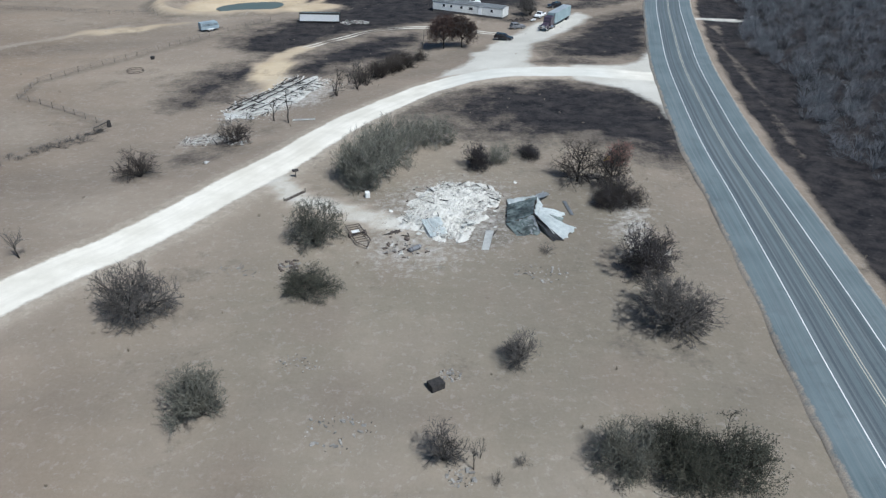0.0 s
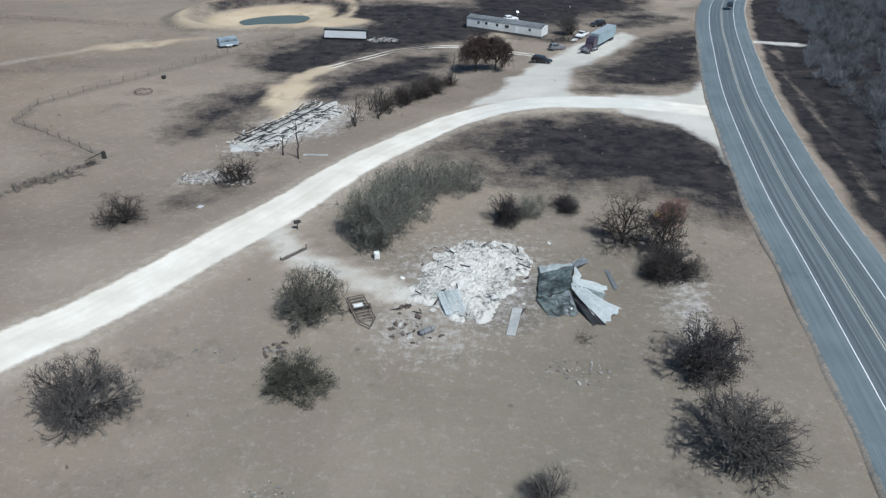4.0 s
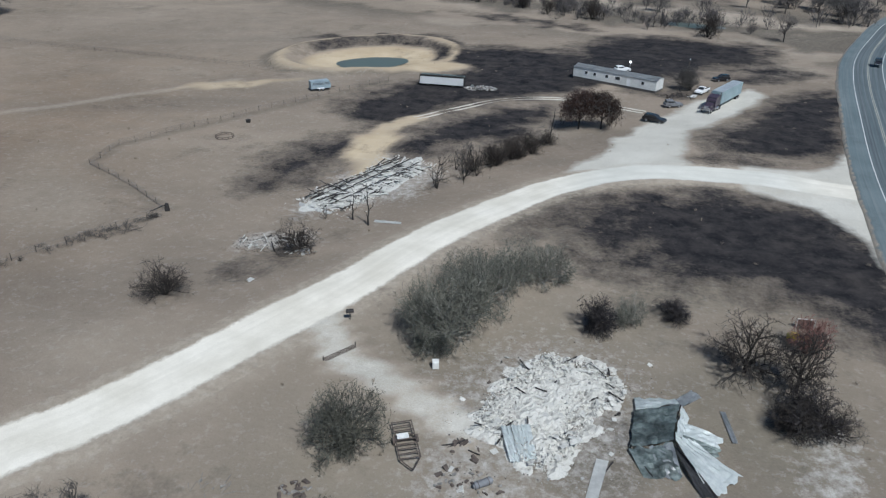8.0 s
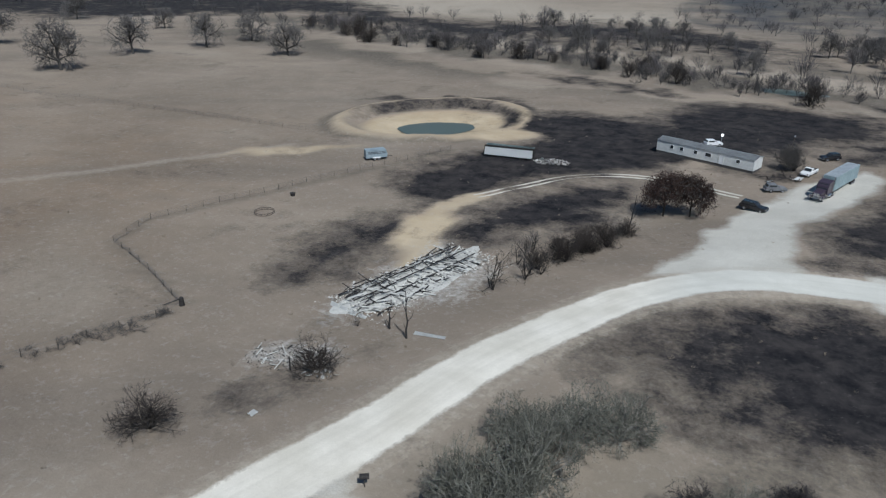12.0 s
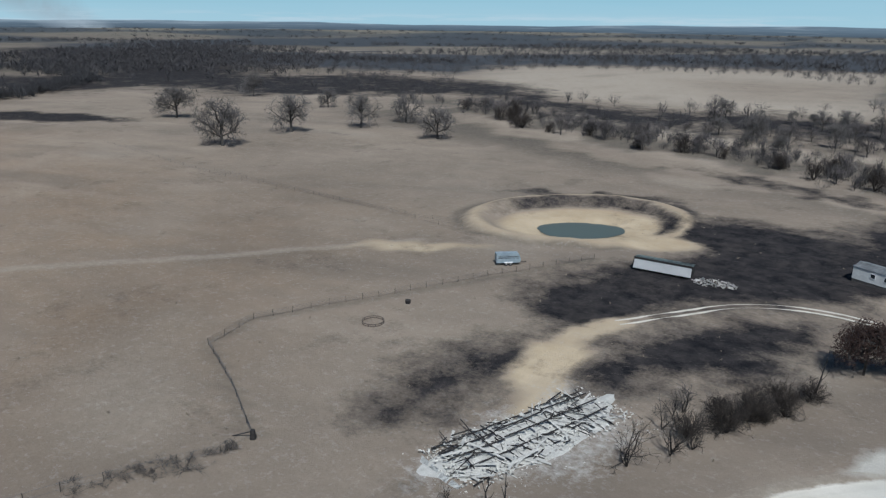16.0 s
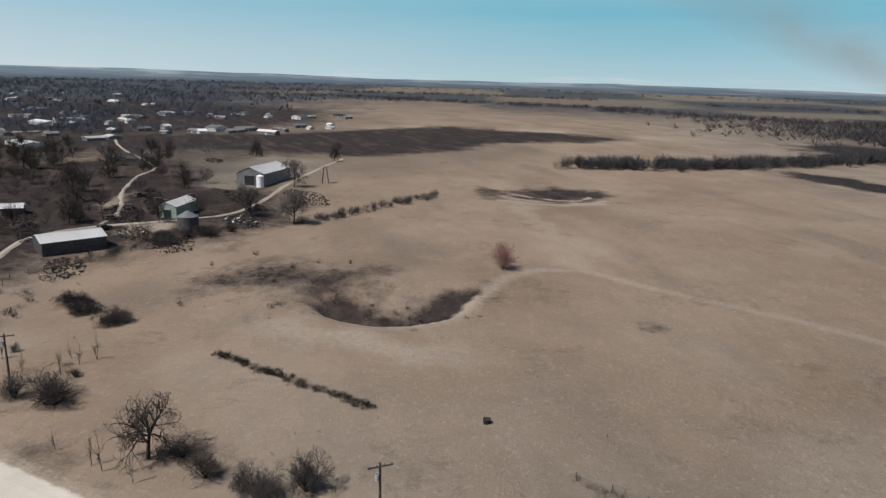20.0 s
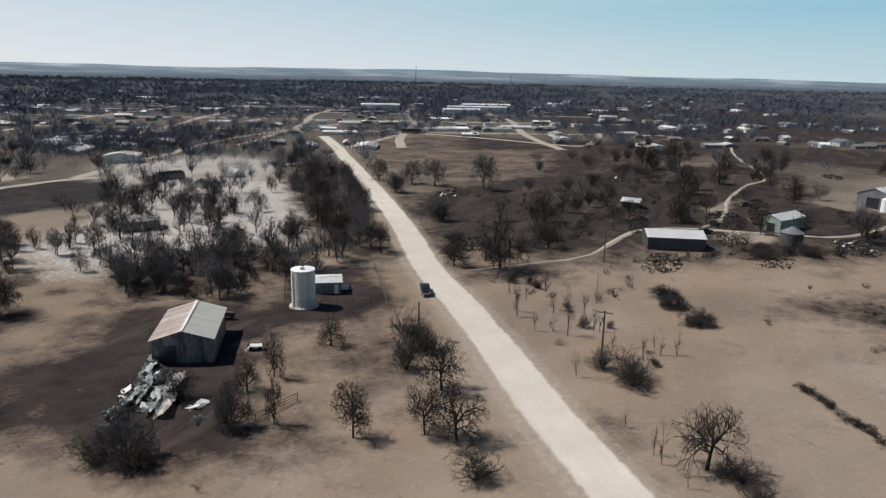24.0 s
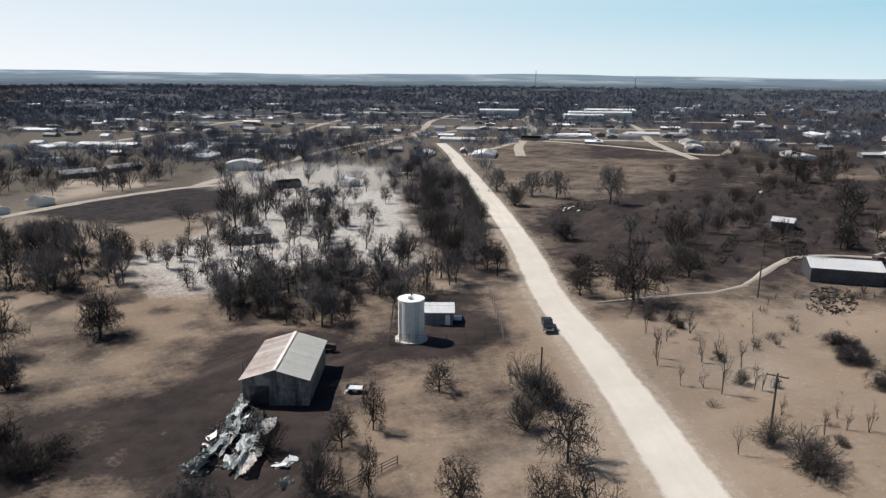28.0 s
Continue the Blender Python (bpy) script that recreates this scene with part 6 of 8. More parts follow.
lying = tagged(part("fallen_sheet", sheet([(7.5, 80.9, 0.12), (8.6, 80.9, 0.12), (8.0, 75.6, 0.10), (7.0, 75.6, 0.10)], 3, 0.012, 0.02), M_PALE, None), "pale metal sheet lying flat on the ground", "metal sheet")
tagged(part("fallen_plank", sheet([(18.7, 91.0, 0.12), (19.2, 91.1, 0.12), (20.1, 86.8, 0.1), (19.6, 86.7, 0.1)], 2, 0.03, 0.03), M_GALV, None), "grey metal strip lying on the ground", "metal strip")

# Flat trailer frame by the shrub
tr = thing("trailer_frame", "rusty burnt-out flat trailer frame without a deck", "trailer", frame_at(-9.75, 77.7, 29.0))
for sx in (-0.95, 0.95):
    part("side_rail", boxes(((sx, 0, 0.6), (0.1, 5.0, 0.14)), bevel=0.015), M_RUSTY, tr)
for k in range(9):
    part("crossbar", boxes(((0, -2.4 + 0.6 * k, 0.62), (1.85, 0.09, 0.09)), bevel=0.01), M_RUSTY, tr)
part("tongue", cyl(cyl(bmesh.new(), (-0.9, -2.5, 0.58), (0, -3.8, 0.5), 0.06, n=6), (0.9, -2.5, 0.58), (0, -3.8, 0.5), 0.06, n=6), M_RUSTY, tr)
part("axle", cyl(bmesh.new(), (-1.0, 0.2, 0.38), (1.0, 0.2, 0.38), 0.05, n=8), M_RUSTY, tr)
for sx in (-1.12, 1.12):
    part("wheel", cyl(bmesh.new(), (sx - 0.09, 0.2, 0.38), (sx + 0.09, 0.2, 0.38), 0.37, n=18), M_RUSTY, tr, "bare rusty wheel")
part("sheet_scrap", boxes(((-0.2, 0.4, 0.70), (1.1, 0.7, 0.02))), M_PALE, tr)

# Loose things round the ruin
def appliance(name, x, y, deg, s, mat, label, category):
    e = thing(name, label, category, frame_at(x, y, deg))
    part("body", boxes(((0, 0, s[2] / 2), s), bevel=0.03), mat, e)
    part("door", boxes(((0, -s[1] / 2 - 0.015, s[2] * 0.52), (s[0] * 0.9, 0.03, s[2] * 0.8)), bevel=0.008), mat, e)
    part("base", boxes(((0, 0, 0.04), (s[0] * 0.94, s[1] * 0.94, 0.08))), M_CHARWOOD, e)


appliance("chest_cabinet", -10.4, 89.4, 20, (0.7, 0.7, 0.9), M_HOMEWALL, "white metal cabinet under the shrub", "cabinet")
appliance("charred_cabinet", 3.2, 48.6, 35, (1.5, 1.1, 0.8), M_CHARWOOD, "charred black box lying in the grass", "box")
tk = thing("fallen_tank", "dark steel tank lying on its side", "tank", frame_at(-1.7, 74.8, 42))
bm = cyl(bmesh.new(), (-0.95, 0, 0.33), (0.95, 0, 0.33), 0.33, n=18)
bmesh.ops.bevel(bm, geom=[e for e in bm.edges if len(e.link_faces) == 2 and any(len(f.verts) > 6 for f in e.link_faces)], offset=0.14, segments=3, affect="EDGES")
part("shell", bm, M_GREYWALL, tk)
for sx in (-0.5, 0.5):
    part("band", cyl(bmesh.new(), (sx - 0.03, 0, 0.33), (sx + 0.03, 0, 0.33), 0.345, n=18), M_RUSTY, tk)
for nm, lab, spot, n, kinds in (
        ("scattered_debris", "scattered ash and bits by the burnt house", blob_spot(-3.0, 74.6, 3.2, 2.0), 34, [(DULLS, 5), (SLABS, 1), (RUSTS, 2)]),
        ("scrap_pile", "small pile of grey scrap beside the bush", blob_spot(-17.0, 69.3, 1.3, 1.7), 34, [(RUSTS, 3), (DULLS, 4)]),
        ("branch_litter", "dry sticks and litter in the grass", blob_spot(-23.0, 67.6, 3.4, 1.8), 20, [(DULLS, 1), (STICKS, 4)]),
        ("tin_litter", "pale litter scattered in the grass", blob_spot(4.6, 50.6, 1.2, 0.9), 12, [(DULLS, 1)]),
        ("stone_litter", "pale stones scattered in the grass", blob_spot(-11.2, 51.0, 2.4, 1.6), 2, [(DULLS, 3)]),
        ("rubbish_patch", "pale rubbish lying in the grass", blob_spot(-5.0, 42.0, 3.4, 2.6), 22, [(DULLS, 3), (DULLS, 1)]),
        ("rubbish_heap", "pale rubbish heap near the bush", blob_spot(6.2, 37.8, 1.3, 1.2), 12, [(DULLS, 2), (DULLS, 1)]),
        ("loose_bricks", "loose pale bricks lying in the grass", blob_spot(14.6, 70.6, 3.6, 2.0), 14, [(DULLS, 1)]),
        ("iron_scrap", "rusty iron scrap near the rubble", blob_spot(-4.2, 78.4, 1.6, 1.6), 12, [(RUSTS, 2), (BOARDS, 1)])):
    e = thing(nm, lab, "debris")
    strew(e, drng, n, spot, kinds, 0.12)
    if "pale" in lab or "ash" in lab:
        bits(e, n, 60, spot, 0.05, 0.10, M_DULLBITS)

# Yellow machine under the tree
ym = thing("yellow_machine", "yellow machine parked under the bare tree", "machine", frame_at(27.8, 106.2, 75) @ Matrix.Scale(0.7, 4))
part("hull", prism([(-1.5, 0.5), (1.5, 0.5), (1.6, 1.0), (0.9, 1.4), (-1.3, 1.35), (-1.6, 0.95)], -0.7, 0.7, 0.05), M_YELLOWMACH, ym)
part("engine_cover", boxes(((0, 0.6, 1.5), (1.0, 1.2, 0.35)), bevel=0.06), M_YELLOWMACH, ym)
part("seat", boxes(((0, -0.5, 1.5), (0.6, 0.5, 0.35)), bevel=0.06), M_TYRE, ym)
for sx, sy, rr in ((-0.85, -0.9, 0.6), (0.85, -0.9, 0.6), (-0.8, 1.0, 0.45), (0.8, 1.0, 0.45)):
    w = part("wheel", cyl(bmesh.new(), (sx - 0.14, sy, rr), (sx + 0.14, sy, rr), rr, n=18), M_TYRE, ym)
    part("rim", cyl(bmesh.new(), (sx - 0.15, sy, rr), (sx + 0.15, sy, rr), rr * 0.5, n=12), M_RUSTY, w)
fr = thing("pipe_frame", "white pipe frame standing over rusty sheets", "frame", frame_at(29.2, 109.6, 8) @ Matrix.Scale(0.62, 4))
for a, b in (((-1.6, 0, 0), (-1.6, 0, 2.2)), ((1.6, 0, 0), (1.6, 0, 2.2)), ((-1.6, 0, 2.2), (1.6, 0, 2.2)), ((-1.6, 0, 2.2), (-1.6, 1.6, 0))):
    part("pipe", cyl(bmesh.new(), a, b, 0.07, n=8), M_PALE, fr)
part("sheet_wall", sheet([(-1.5, -0.1, 0.02), (1.5, -0.1, 0.02), (1.5, 0.5, 1.7), (-1.5, 0.5, 1.7)], 8, 0.03, 0.02), M_RUSTY, fr)

# Mailbox and the fallen gate by the side drive
mb = thing("mailbox", "dark mailbox on a leaning wooden post", "mailbox", frame_at(-22.8, 95.3, 30))
part("post", boxes(((0, 0, 0.55), (0.1, 0.1, 1.1)), bevel=0.01), M_POLE, mb)
part("box", prism([(-0.28, 1.1), (0.28, 1.1), (0.28, 1.3), (0.18, 1.42), (-0.18, 1.42), (-0.28, 1.3)], -0.45, 0.45, 0.02), M_CHARWOOD, mb)
cg = thing("cattle_guard", "dark iron cattle guard across the side drive", "cattle guard", frame_at(-21.3, 88.8, 57))
for k in range(5):
    part("rail", cyl(bmesh.new(), (-2.0, -0.3 + 0.15 * k, 0.06), (2.0, -0.3 + 0.15 * k, 0.06), 0.035, n=6), M_RUSTY, cg)
for sx in (-2.1, 2.1):
    part("post", boxes(((sx, 0, 0.3), (0.1, 0.1, 0.6)), bevel=0.01), M_POLE, cg)

# The burnt-down long house beyond the road
e2 = thing("burnt_long_house", "long ruin of white ash and charred beams of a burnt-down house", "ruin")
HX, HY, HT = -38.3, 141.2, math.atan2(26.0, 9.0)
mound("ash_bed", HX, HY, 14.8, 5.6, HT, 0.5, M_ASHW, e2, 8)


def house_spot(u0, u1, v0, v1):
    def f(r):
        u, v = r.uniform(u0, u1), r.uniform(v0, v1)
        return HX + u * math.cos(HT) - v * math.sin(HT), HY + u * math.sin(HT) + v * math.cos(HT)
    return f


LONGBOARDS = chunk_meshes("ash_white_plank", 6, 14, ((2.2, 5.2), (0.14, 0.42), (0.03, 0.08)), M_ASHW, 0.08)
LONGCHAR = chunk_meshes("charred_plank", 4, 15, ((2.0, 4.6), (0.10, 0.2), (0.06, 0.14)), M_CHARWOOD, 0.1)
strew(e2, drng, 110, house_spot(-12.5, 12.5, -4.6, 4.6), [(LONGBOARDS, 6), (PALEBOARDS, 3), (SLABS, 2)], 0.85, 0.14, HT)
bits(e2, 3, 1100, house_spot(-14.2, 14.0, -5.2, 4.9), 0.7, 0.16, M_CREAMBITS)
bits(e2, 4, 420, house_spot(-16.5, 16.0, -8.5, 6.5), 0.06, 0.09, M_BITS, "ash_crumb")
strew(e2, drng, 64, house_spot(-12.0, 12.5, -1.5, 4.6), [(LONGCHAR, 3), (BOARDS, 2)], 0.95, 0.16, HT)
strew(e2, drng, 14, house_spot(-12.0, 12.5, -4.6, -1.5), [(BOARDS, 2)], 0.8, 0.16, HT)
hm = Matrix.Translation((HX, HY, gz(HX, HY))) @ Matrix.Rotation(HT, 4, "Z")
for v, z in ((-1.6, 0.75), (0.5, 0.95), (2.6, 0.9), (4.2, 0.7)):
    for u0, u1 in ((-12.6, -4.2), (-3.9, 4.0), (4.3, 12.4)):
        w = v + drng.uniform(-0.35, 0.35)
        bm = cyl(bmesh.new(), hm @ Vector((u0, w, z + drng.uniform(-0.1, 0.1))), hm @ Vector((u1, w + drng.uniform(-0.5, 0.5), z + drng.uniform(-0.2, 0.1))), 0.11, n=5)
        part("floor_beam", bm, M_CHARWOOD, e2, "charred floor beam")
for k in range(16):
    u = -8 + 1.25 * k + drng.uniform(-0.3, 0.3)
    bm = cyl(bmesh.new(), hm @ Vector((u, -1.4, 0.8)), hm @ Vector((u + drng.uniform(0.4, 1.6), -4.4, 0.25)), 0.07, n=5)
    part("rafter", bm, M_CHARWOOD if k % 3 else M_ASHG, e2, "fallen rafter")
for k in range(4):
    p = hm @ Vector((-13.9 - 0.1 * k, -3.5 + 1.9 * k, 0.5))
    q = hm @ Vector((-15.4 + 0.2 * k, -3.9 + 1.9 * k, 0.1))
    d = hm.to_3x3() @ Vector((0, 1.6, 0))
    part("wall_sheet", sheet([p, p + d, q + d, q], 4, 0.03, 0.03, 0, k), M_PALE, e2, "fallen pale wall sheet")
e3 = thing("burnt_hut_debris", "pale debris of a small burnt hut", "debris")
bits(e3, 5, 260, blob_spot(-44.2, 113.2, 5.0, 3.8), 0.12, 0.1, M_DARKBITS)
strew(e3, drng, 40, blob_spot(-44.6, 113.4, 4.2, 3.2), [(PALEBOARDS, 4), (DULLS, 3), (STICKS, 3), (BOARDS, 2)], 0.4)
strew(e3, drng, 18, blob_spot(-37.6, 111.2, 2.6, 1.2), [(LUMPS, 2), (SLABS, 1)], 0.1)
tagged(part("fallen_board", sheet([(-31.1, 124.7, -1.6), (-31.0, 123.8, -1.6), (-26.4, 123.6, -1.15), (-26.5, 124.3, -1.15)], 2, 0.02, 0.04), M_PALE, None), "pale board lying on the verge", "board").location.z = 0.12
tagged(part("litter_sheet", sheet([(-40.1, 100.7, 0), (-39.3, 100.4, 0), (-39.1, 101.4, 0), (-39.9, 101.6, 0)], 2, 0.02, 0.03), M_PALE, None), "pale sheet lying in the grass", "sheet").location.z = gz(-39.6, 101) + 0.06
for x, y, h, lean, sp in ((-31.4, 122.6, 7.2, 0.02, "tall"), (-34.8, 124.5, 4.6, 0.05, "short"), (-10.7, 172.7, 7.6, 0.10, "tall")):
    sg = thing("charred_snag", "charred %s tree snag with a split limb" % sp, "tree snag", Matrix.Translation((x, y, gz(x, y) - 0.1)))
    V, F = [], []
    p = Vector((0, 0, 0))
    bends = [Vector((lean * h * f + drng.uniform(-0.12, 0.12), drng.uniform(-0.12, 0.12), h * f)) for f in (0.18, 0.36, 0.55, 0.75, 1.0)]
    for k, q in enumerate(bends):
        tube(V, F, p, q, 0.15 - 0.022 * k, 0.128 - 0.022 * k, 7)
        p = q
    part("trunk", (V, F), M_CHARWOOD, sg)
    for k, (at, out, rise) in enumerate(((1, 0.9, 0.22), (2, -0.7, 0.16), (3, 0.5, 0.13), (0, -0.5, 0.10))):
        V, F = [], []
        a = bends[at]
        b = a + Vector((out * 0.6, drng.uniform(-0.4, 0.4), rise * h * 0.5))
        c = b + Vector((out * 0.35, drng.uniform(-0.3, 0.3), rise * h * 0.7))
        tube(V, F, a, b, 0.06, 0.045, 5)
        tube(V, F, b, c, 0.045, 0.015, 5)
        part("limb", (V, F), M_CHARWOOD, sg)


# ---- vehicles ----
def wheel(parent, x, y, r, w=0.22, n=18):
    t = part("wheel", cyl(bmesh.new(), (x - w / 2, y, r), (x + w / 2, y, r), r, n=n), M_TYRE, parent)
    part("rim", cyl(bmesh.new(), (x - w / 2 - 0.01, y, r), (x + w / 2 + 0.01, y, r), r * 0.58, n=12), M_RIM, t)


def pickup(name, label, x, y, deg, paint, L=5.6, suv=False, z=None):
    """A pickup truck or a large car, nose to +y."""
    e = thing(name, label, "car" if suv else "pickup truck", frame_at(x, y, deg, z))
    h = L / 2
    part("body", prism([(-h, 0.45), (h - 0.1, 0.4), (h, 0.7), (h - 0.15, 1.02), (h - 1.5, 1.12), (-h + 0.05, 1.12), (-h, 0.8)], -0.95, 0.95, 0.06), paint, e)
    c0, c1 = (-h + 0.25, h - 1.6) if suv else (-0.35, h - 1.6)
    part("cab", prism([(c0, 1.1), (c1, 1.1), (c1 - 0.65, 1.72), (c0 + 0.2, 1.75)], -0.84, 0.84, 0.07), paint, e)
    part("windscreen", prism([(c1 - 0.03, 1.16), (c1 + 0.02, 1.17), (c1 - 0.58, 1.69), (c1 - 0.63, 1.68)], -0.74, 0.74), M_GLASS, e)
    part("rear_window", prism([(c0 - 0.03, 1.2), (c0 + 0.02, 1.2), (c0 + 0.16, 1.66), (c0 + 0.1, 1.66)], -0.68, 0.68), M_GLASS, e)
    for sx in (-1, 1):
        part("side_window", boxes(((sx * 0.845, (c0 + c1 - 0.3) / 2, 1.42), (0.02, c1 - c0 - 1.0, 0.36)), bevel=0.004), M_GLASS, e)
        part("headlight", boxes(((sx * 0.72, h - 0.04, 0.82), (0.34, 0.06, 0.18)), bevel=0.02), M_CHROME, e)
        part("tail_light", boxes(((sx * 0.84, -h, 0.92), (0.16, 0.05, 0.24)), bevel=0.02), M_RUST, e)
        for sy in (-h + 1.05, h - 0.95):
            wheel(e, sx * 0.86, sy, 0.38)
    part("bumper", boxes(((0, h + 0.03, 0.55), (1.7, 0.12, 0.2)), bevel=0.03), M_CHROME, e)
    part("bumper", boxes(((0, -h - 0.03, 0.55), (1.7, 0.12, 0.2)), bevel=0.03), M_CHROME, e)
    if not suv:
        part("bed_floor", boxes(((0, -h + 1.15, 1.13), (1.5, 2.0, 0.02))), M_TYRE, e)
    return e


pickup("pickup_truck", "dark pickup truck parked at the edge of the gravel road", -86.4, -44.0, -29, M_BLACKCAR, z=0.3)
pickup("sport_utility_car", "black car parked beside the gravel drive", 10.3, 193.6, -112, M_BLACKCAR, 5.2, True)
pickup("saloon_car", "dark grey car parked behind the black one", 14.4, 207.6, -70, M_GREYWALL, 4.4, True)
pickup("white_pickup_truck", "white pickup truck parked beside the lorry", 21.6, 222.0, 155, M_WHITECAR)
pickup("dark_car", "dark car parked behind the lorry", 27.0, 236.6, 125, M_BLACKCAR, 4.8, True)
pickup("white_car", "white car parked behind the mobile home", 0.4, 238.4, -60, M_WHITECAR, 4.5, True)
pickup("highway_car", "dark car on the highway", 71.3, 263.0, 168, M_BLACKCAR, 4.6, True, 0.42)

# Articulated lorry
lorry = thing("articulated_lorry", "parked articulated lorry with a dark cab and grey box trailer", "lorry", frame_at(25.0, 209.4, 180 - 24.4))
part("box_trailer", prism([(-10.6, 1.15), (2.6, 1.15), (2.6, 4.05), (-10.6, 4.05)], -1.28, 1.28, 0.04), M_TEALVAN, lorry)
for k in range(12):
    for sx in (-1.3, 1.3):
        part("side_post", boxes(((sx, -10.2 + 1.1 * k, 2.6), (0.03, 0.06, 2.7))), M_TEALVAN, lorry)
part("roof_rim", boxes(((0, -4.0, 4.06), (2.5, 13.1, 0.03))), M_GALV, lorry)
part("chassis", boxes(((0, -2.5, 0.95), (0.9, 15.0, 0.25))), M_TYRE, lorry)
for sy in (-9.3, -8.0, 2.6, 3.9):
    for sx in (-1.05, 1.05):
        wheel(lorry, sx, sy, 0.5, 0.5)
for sx in (-1.0, 1.0):
    wheel(lorry, sx, 7.6, 0.5, 0.3)
part("sleeper_cab", prism([(3.4, 1.1), (5.9, 1.1), (5.8, 2.5), (5.3, 3.3), (3.4, 3.6)], -1.15, 1.15, 0.08), M_PLUM, lorry)
part("bonnet", prism([(5.8, 0.9), (8.2, 0.9), (8.25, 1.7), (5.8, 2.1)], -0.85, 0.85, 0.12), M_PLUM, lorry)
part("windscreen", prism([(5.84, 2.05), (5.9, 2.05), (5.45, 3.1), (5.38, 3.1)], -1.0, 1.0), M_GLASS, lorry)
part("grille", boxes(((0, 8.27, 1.3), (1.1, 0.08, 0.8)), bevel=0.02), M_CHROME, lorry)
part("grille_guard", boxes(((0, 8.75, 0.85), (2.5, 0.12, 0.12)), ((0, 8.75, 1.35), (2.4, 0.1, 0.1)), ((-1.1, 8.6, 0.95), (0.1, 0.4, 0.9)), ((1.1, 8.6, 0.95), (0.1, 0.4, 0.9))), M_CHROME, lorry)
for sx in (-1.2, 1.2):
    part("exhaust_stack", cyl(bmesh.new(), (sx, 3.3, 1.2), (sx, 3.3, 4.2), 0.09, n=10), M_CHROME, lorry)
    part("fuel_tank", cyl(bmesh.new(), (sx, 4.2, 0.8), (sx, 5.8, 0.8), 0.33, n=14), M_CHROME, lorry)
    part("mudguard", prism([(6.9, 0.9), (8.3, 0.9), (8.2, 1.15), (7.6, 1.25), (7.0, 1.15)], sx - 0.2, sx + 0.2, 0.04), M_PLUM, lorry)

# Livestock trailer
lt = thing("livestock_trailer", "small blue-grey livestock trailer standing on the pasture", "trailer", frame_at(-74.3, 196.2, -48.0))
part("box", prism([(-2.6, 0.6), (2.6, 0.6), (2.75, 1.4), (2.3, 2.55), (-2.6, 2.55)], -1.05, 1.05, 0.05), M_BLUE, lt)
# Vent slots: dark strips on the side, painting the shade within
for z in (1.7, 2.0):
    for sx in (-1.06, 1.06):
        part("vent_slot", boxes(((sx, 0.0, z), (0.03, 4.4, 0.1))), M_GLASS, lt)
for sy in (-0.45, 0.45):
    for sx in (-1.15, 1.15):
        wheel(lt, sx, sy, 0.36)
for sx in (-1.15, 1.15):
    part("mudguard", prism([(-1.0, 0.6), (1.0, 0.6), (0.9, 0.82), (-0.9, 0.82)], sx - 0.13, sx + 0.13, 0.03), M_WHITECAR, lt)
part("drawbar", boxes(((0, 3.4, 0.5), (0.12, 1.6, 0.12))), M_TYRE, lt)

# Burnt box trailer by the pond
bt = thing("burnt_box_trailer", "burnt white box trailer with a blackened top", "trailer", frame_at(-45.3, 211.6, 4.0))
part("side_panel", sheet([(-6.0, -1.95, 0.6), (6.0, -1.95, 0.6), (5.9, -1.36, 2.4), (-5.9, -1.36, 2.4)], 30, 0.03, 0.03), M_WHITECAR, bt, "white ribbed side")
part("scorched_rim", boxes(((0, -1.4, 2.7), (12.1, 0.1, 0.4)), ((-6.05, -0.2, 1.6), (0.1, 2.6, 2.0)), ((6.05, -0.2, 1.6), (0.1, 2.6, 2.0)), bevel=0.02), M_CHARWOOD, bt)
part("roof", sheet([(-6.0, -1.4, 2.9), (6.0, -1.4, 2.9), (6.0, 1.3, 2.6), (-6.0, 1.3, 2.6)], 24, 0.04, 0.03, 0.25), M_SOOT, bt, "sooty sagging roof")
part("far_side", boxes(((0, 1.3, 1.6), (12.0, 0.06, 1.9))), M_SOOT, bt)
part("floor", boxes(((0, 0, 0.65), (12.0, 2.6, 0.14))), M_CHARWOOD, bt)
for sy in (3.6, 4.9):
    part("axle", cyl(bmesh.new(), (sy, -1.1, 0.45), (sy, 1.1, 0.45), 0.08, n=8), M_RUSTY, bt)
    for yy in (-1.0, 1.0):
        part("wheel", cyl(bmesh.new(), (sy, yy - 0.15, 0.42), (sy, yy + 0.15, 0.42), 0.42, n=16), M_RUSTY, bt)
e4 = thing("burnt_scrap_heap", "heap of burnt scrap beside the box trailer", "scrap heap")
bits(e4, 7, 300, blob_spot(-34.6, 210.6, 4.4, 2.2, 0.1), 0.4, 0.2, M_BITS)
strew(e4, drng, 40, blob_spot(-34.6, 210.6, 4.0, 2.0, 0.1), [(RUSTS, 2), (LUMPS, 2), (SCRAPS, 1), (BOARDS, 1)], 0.5)


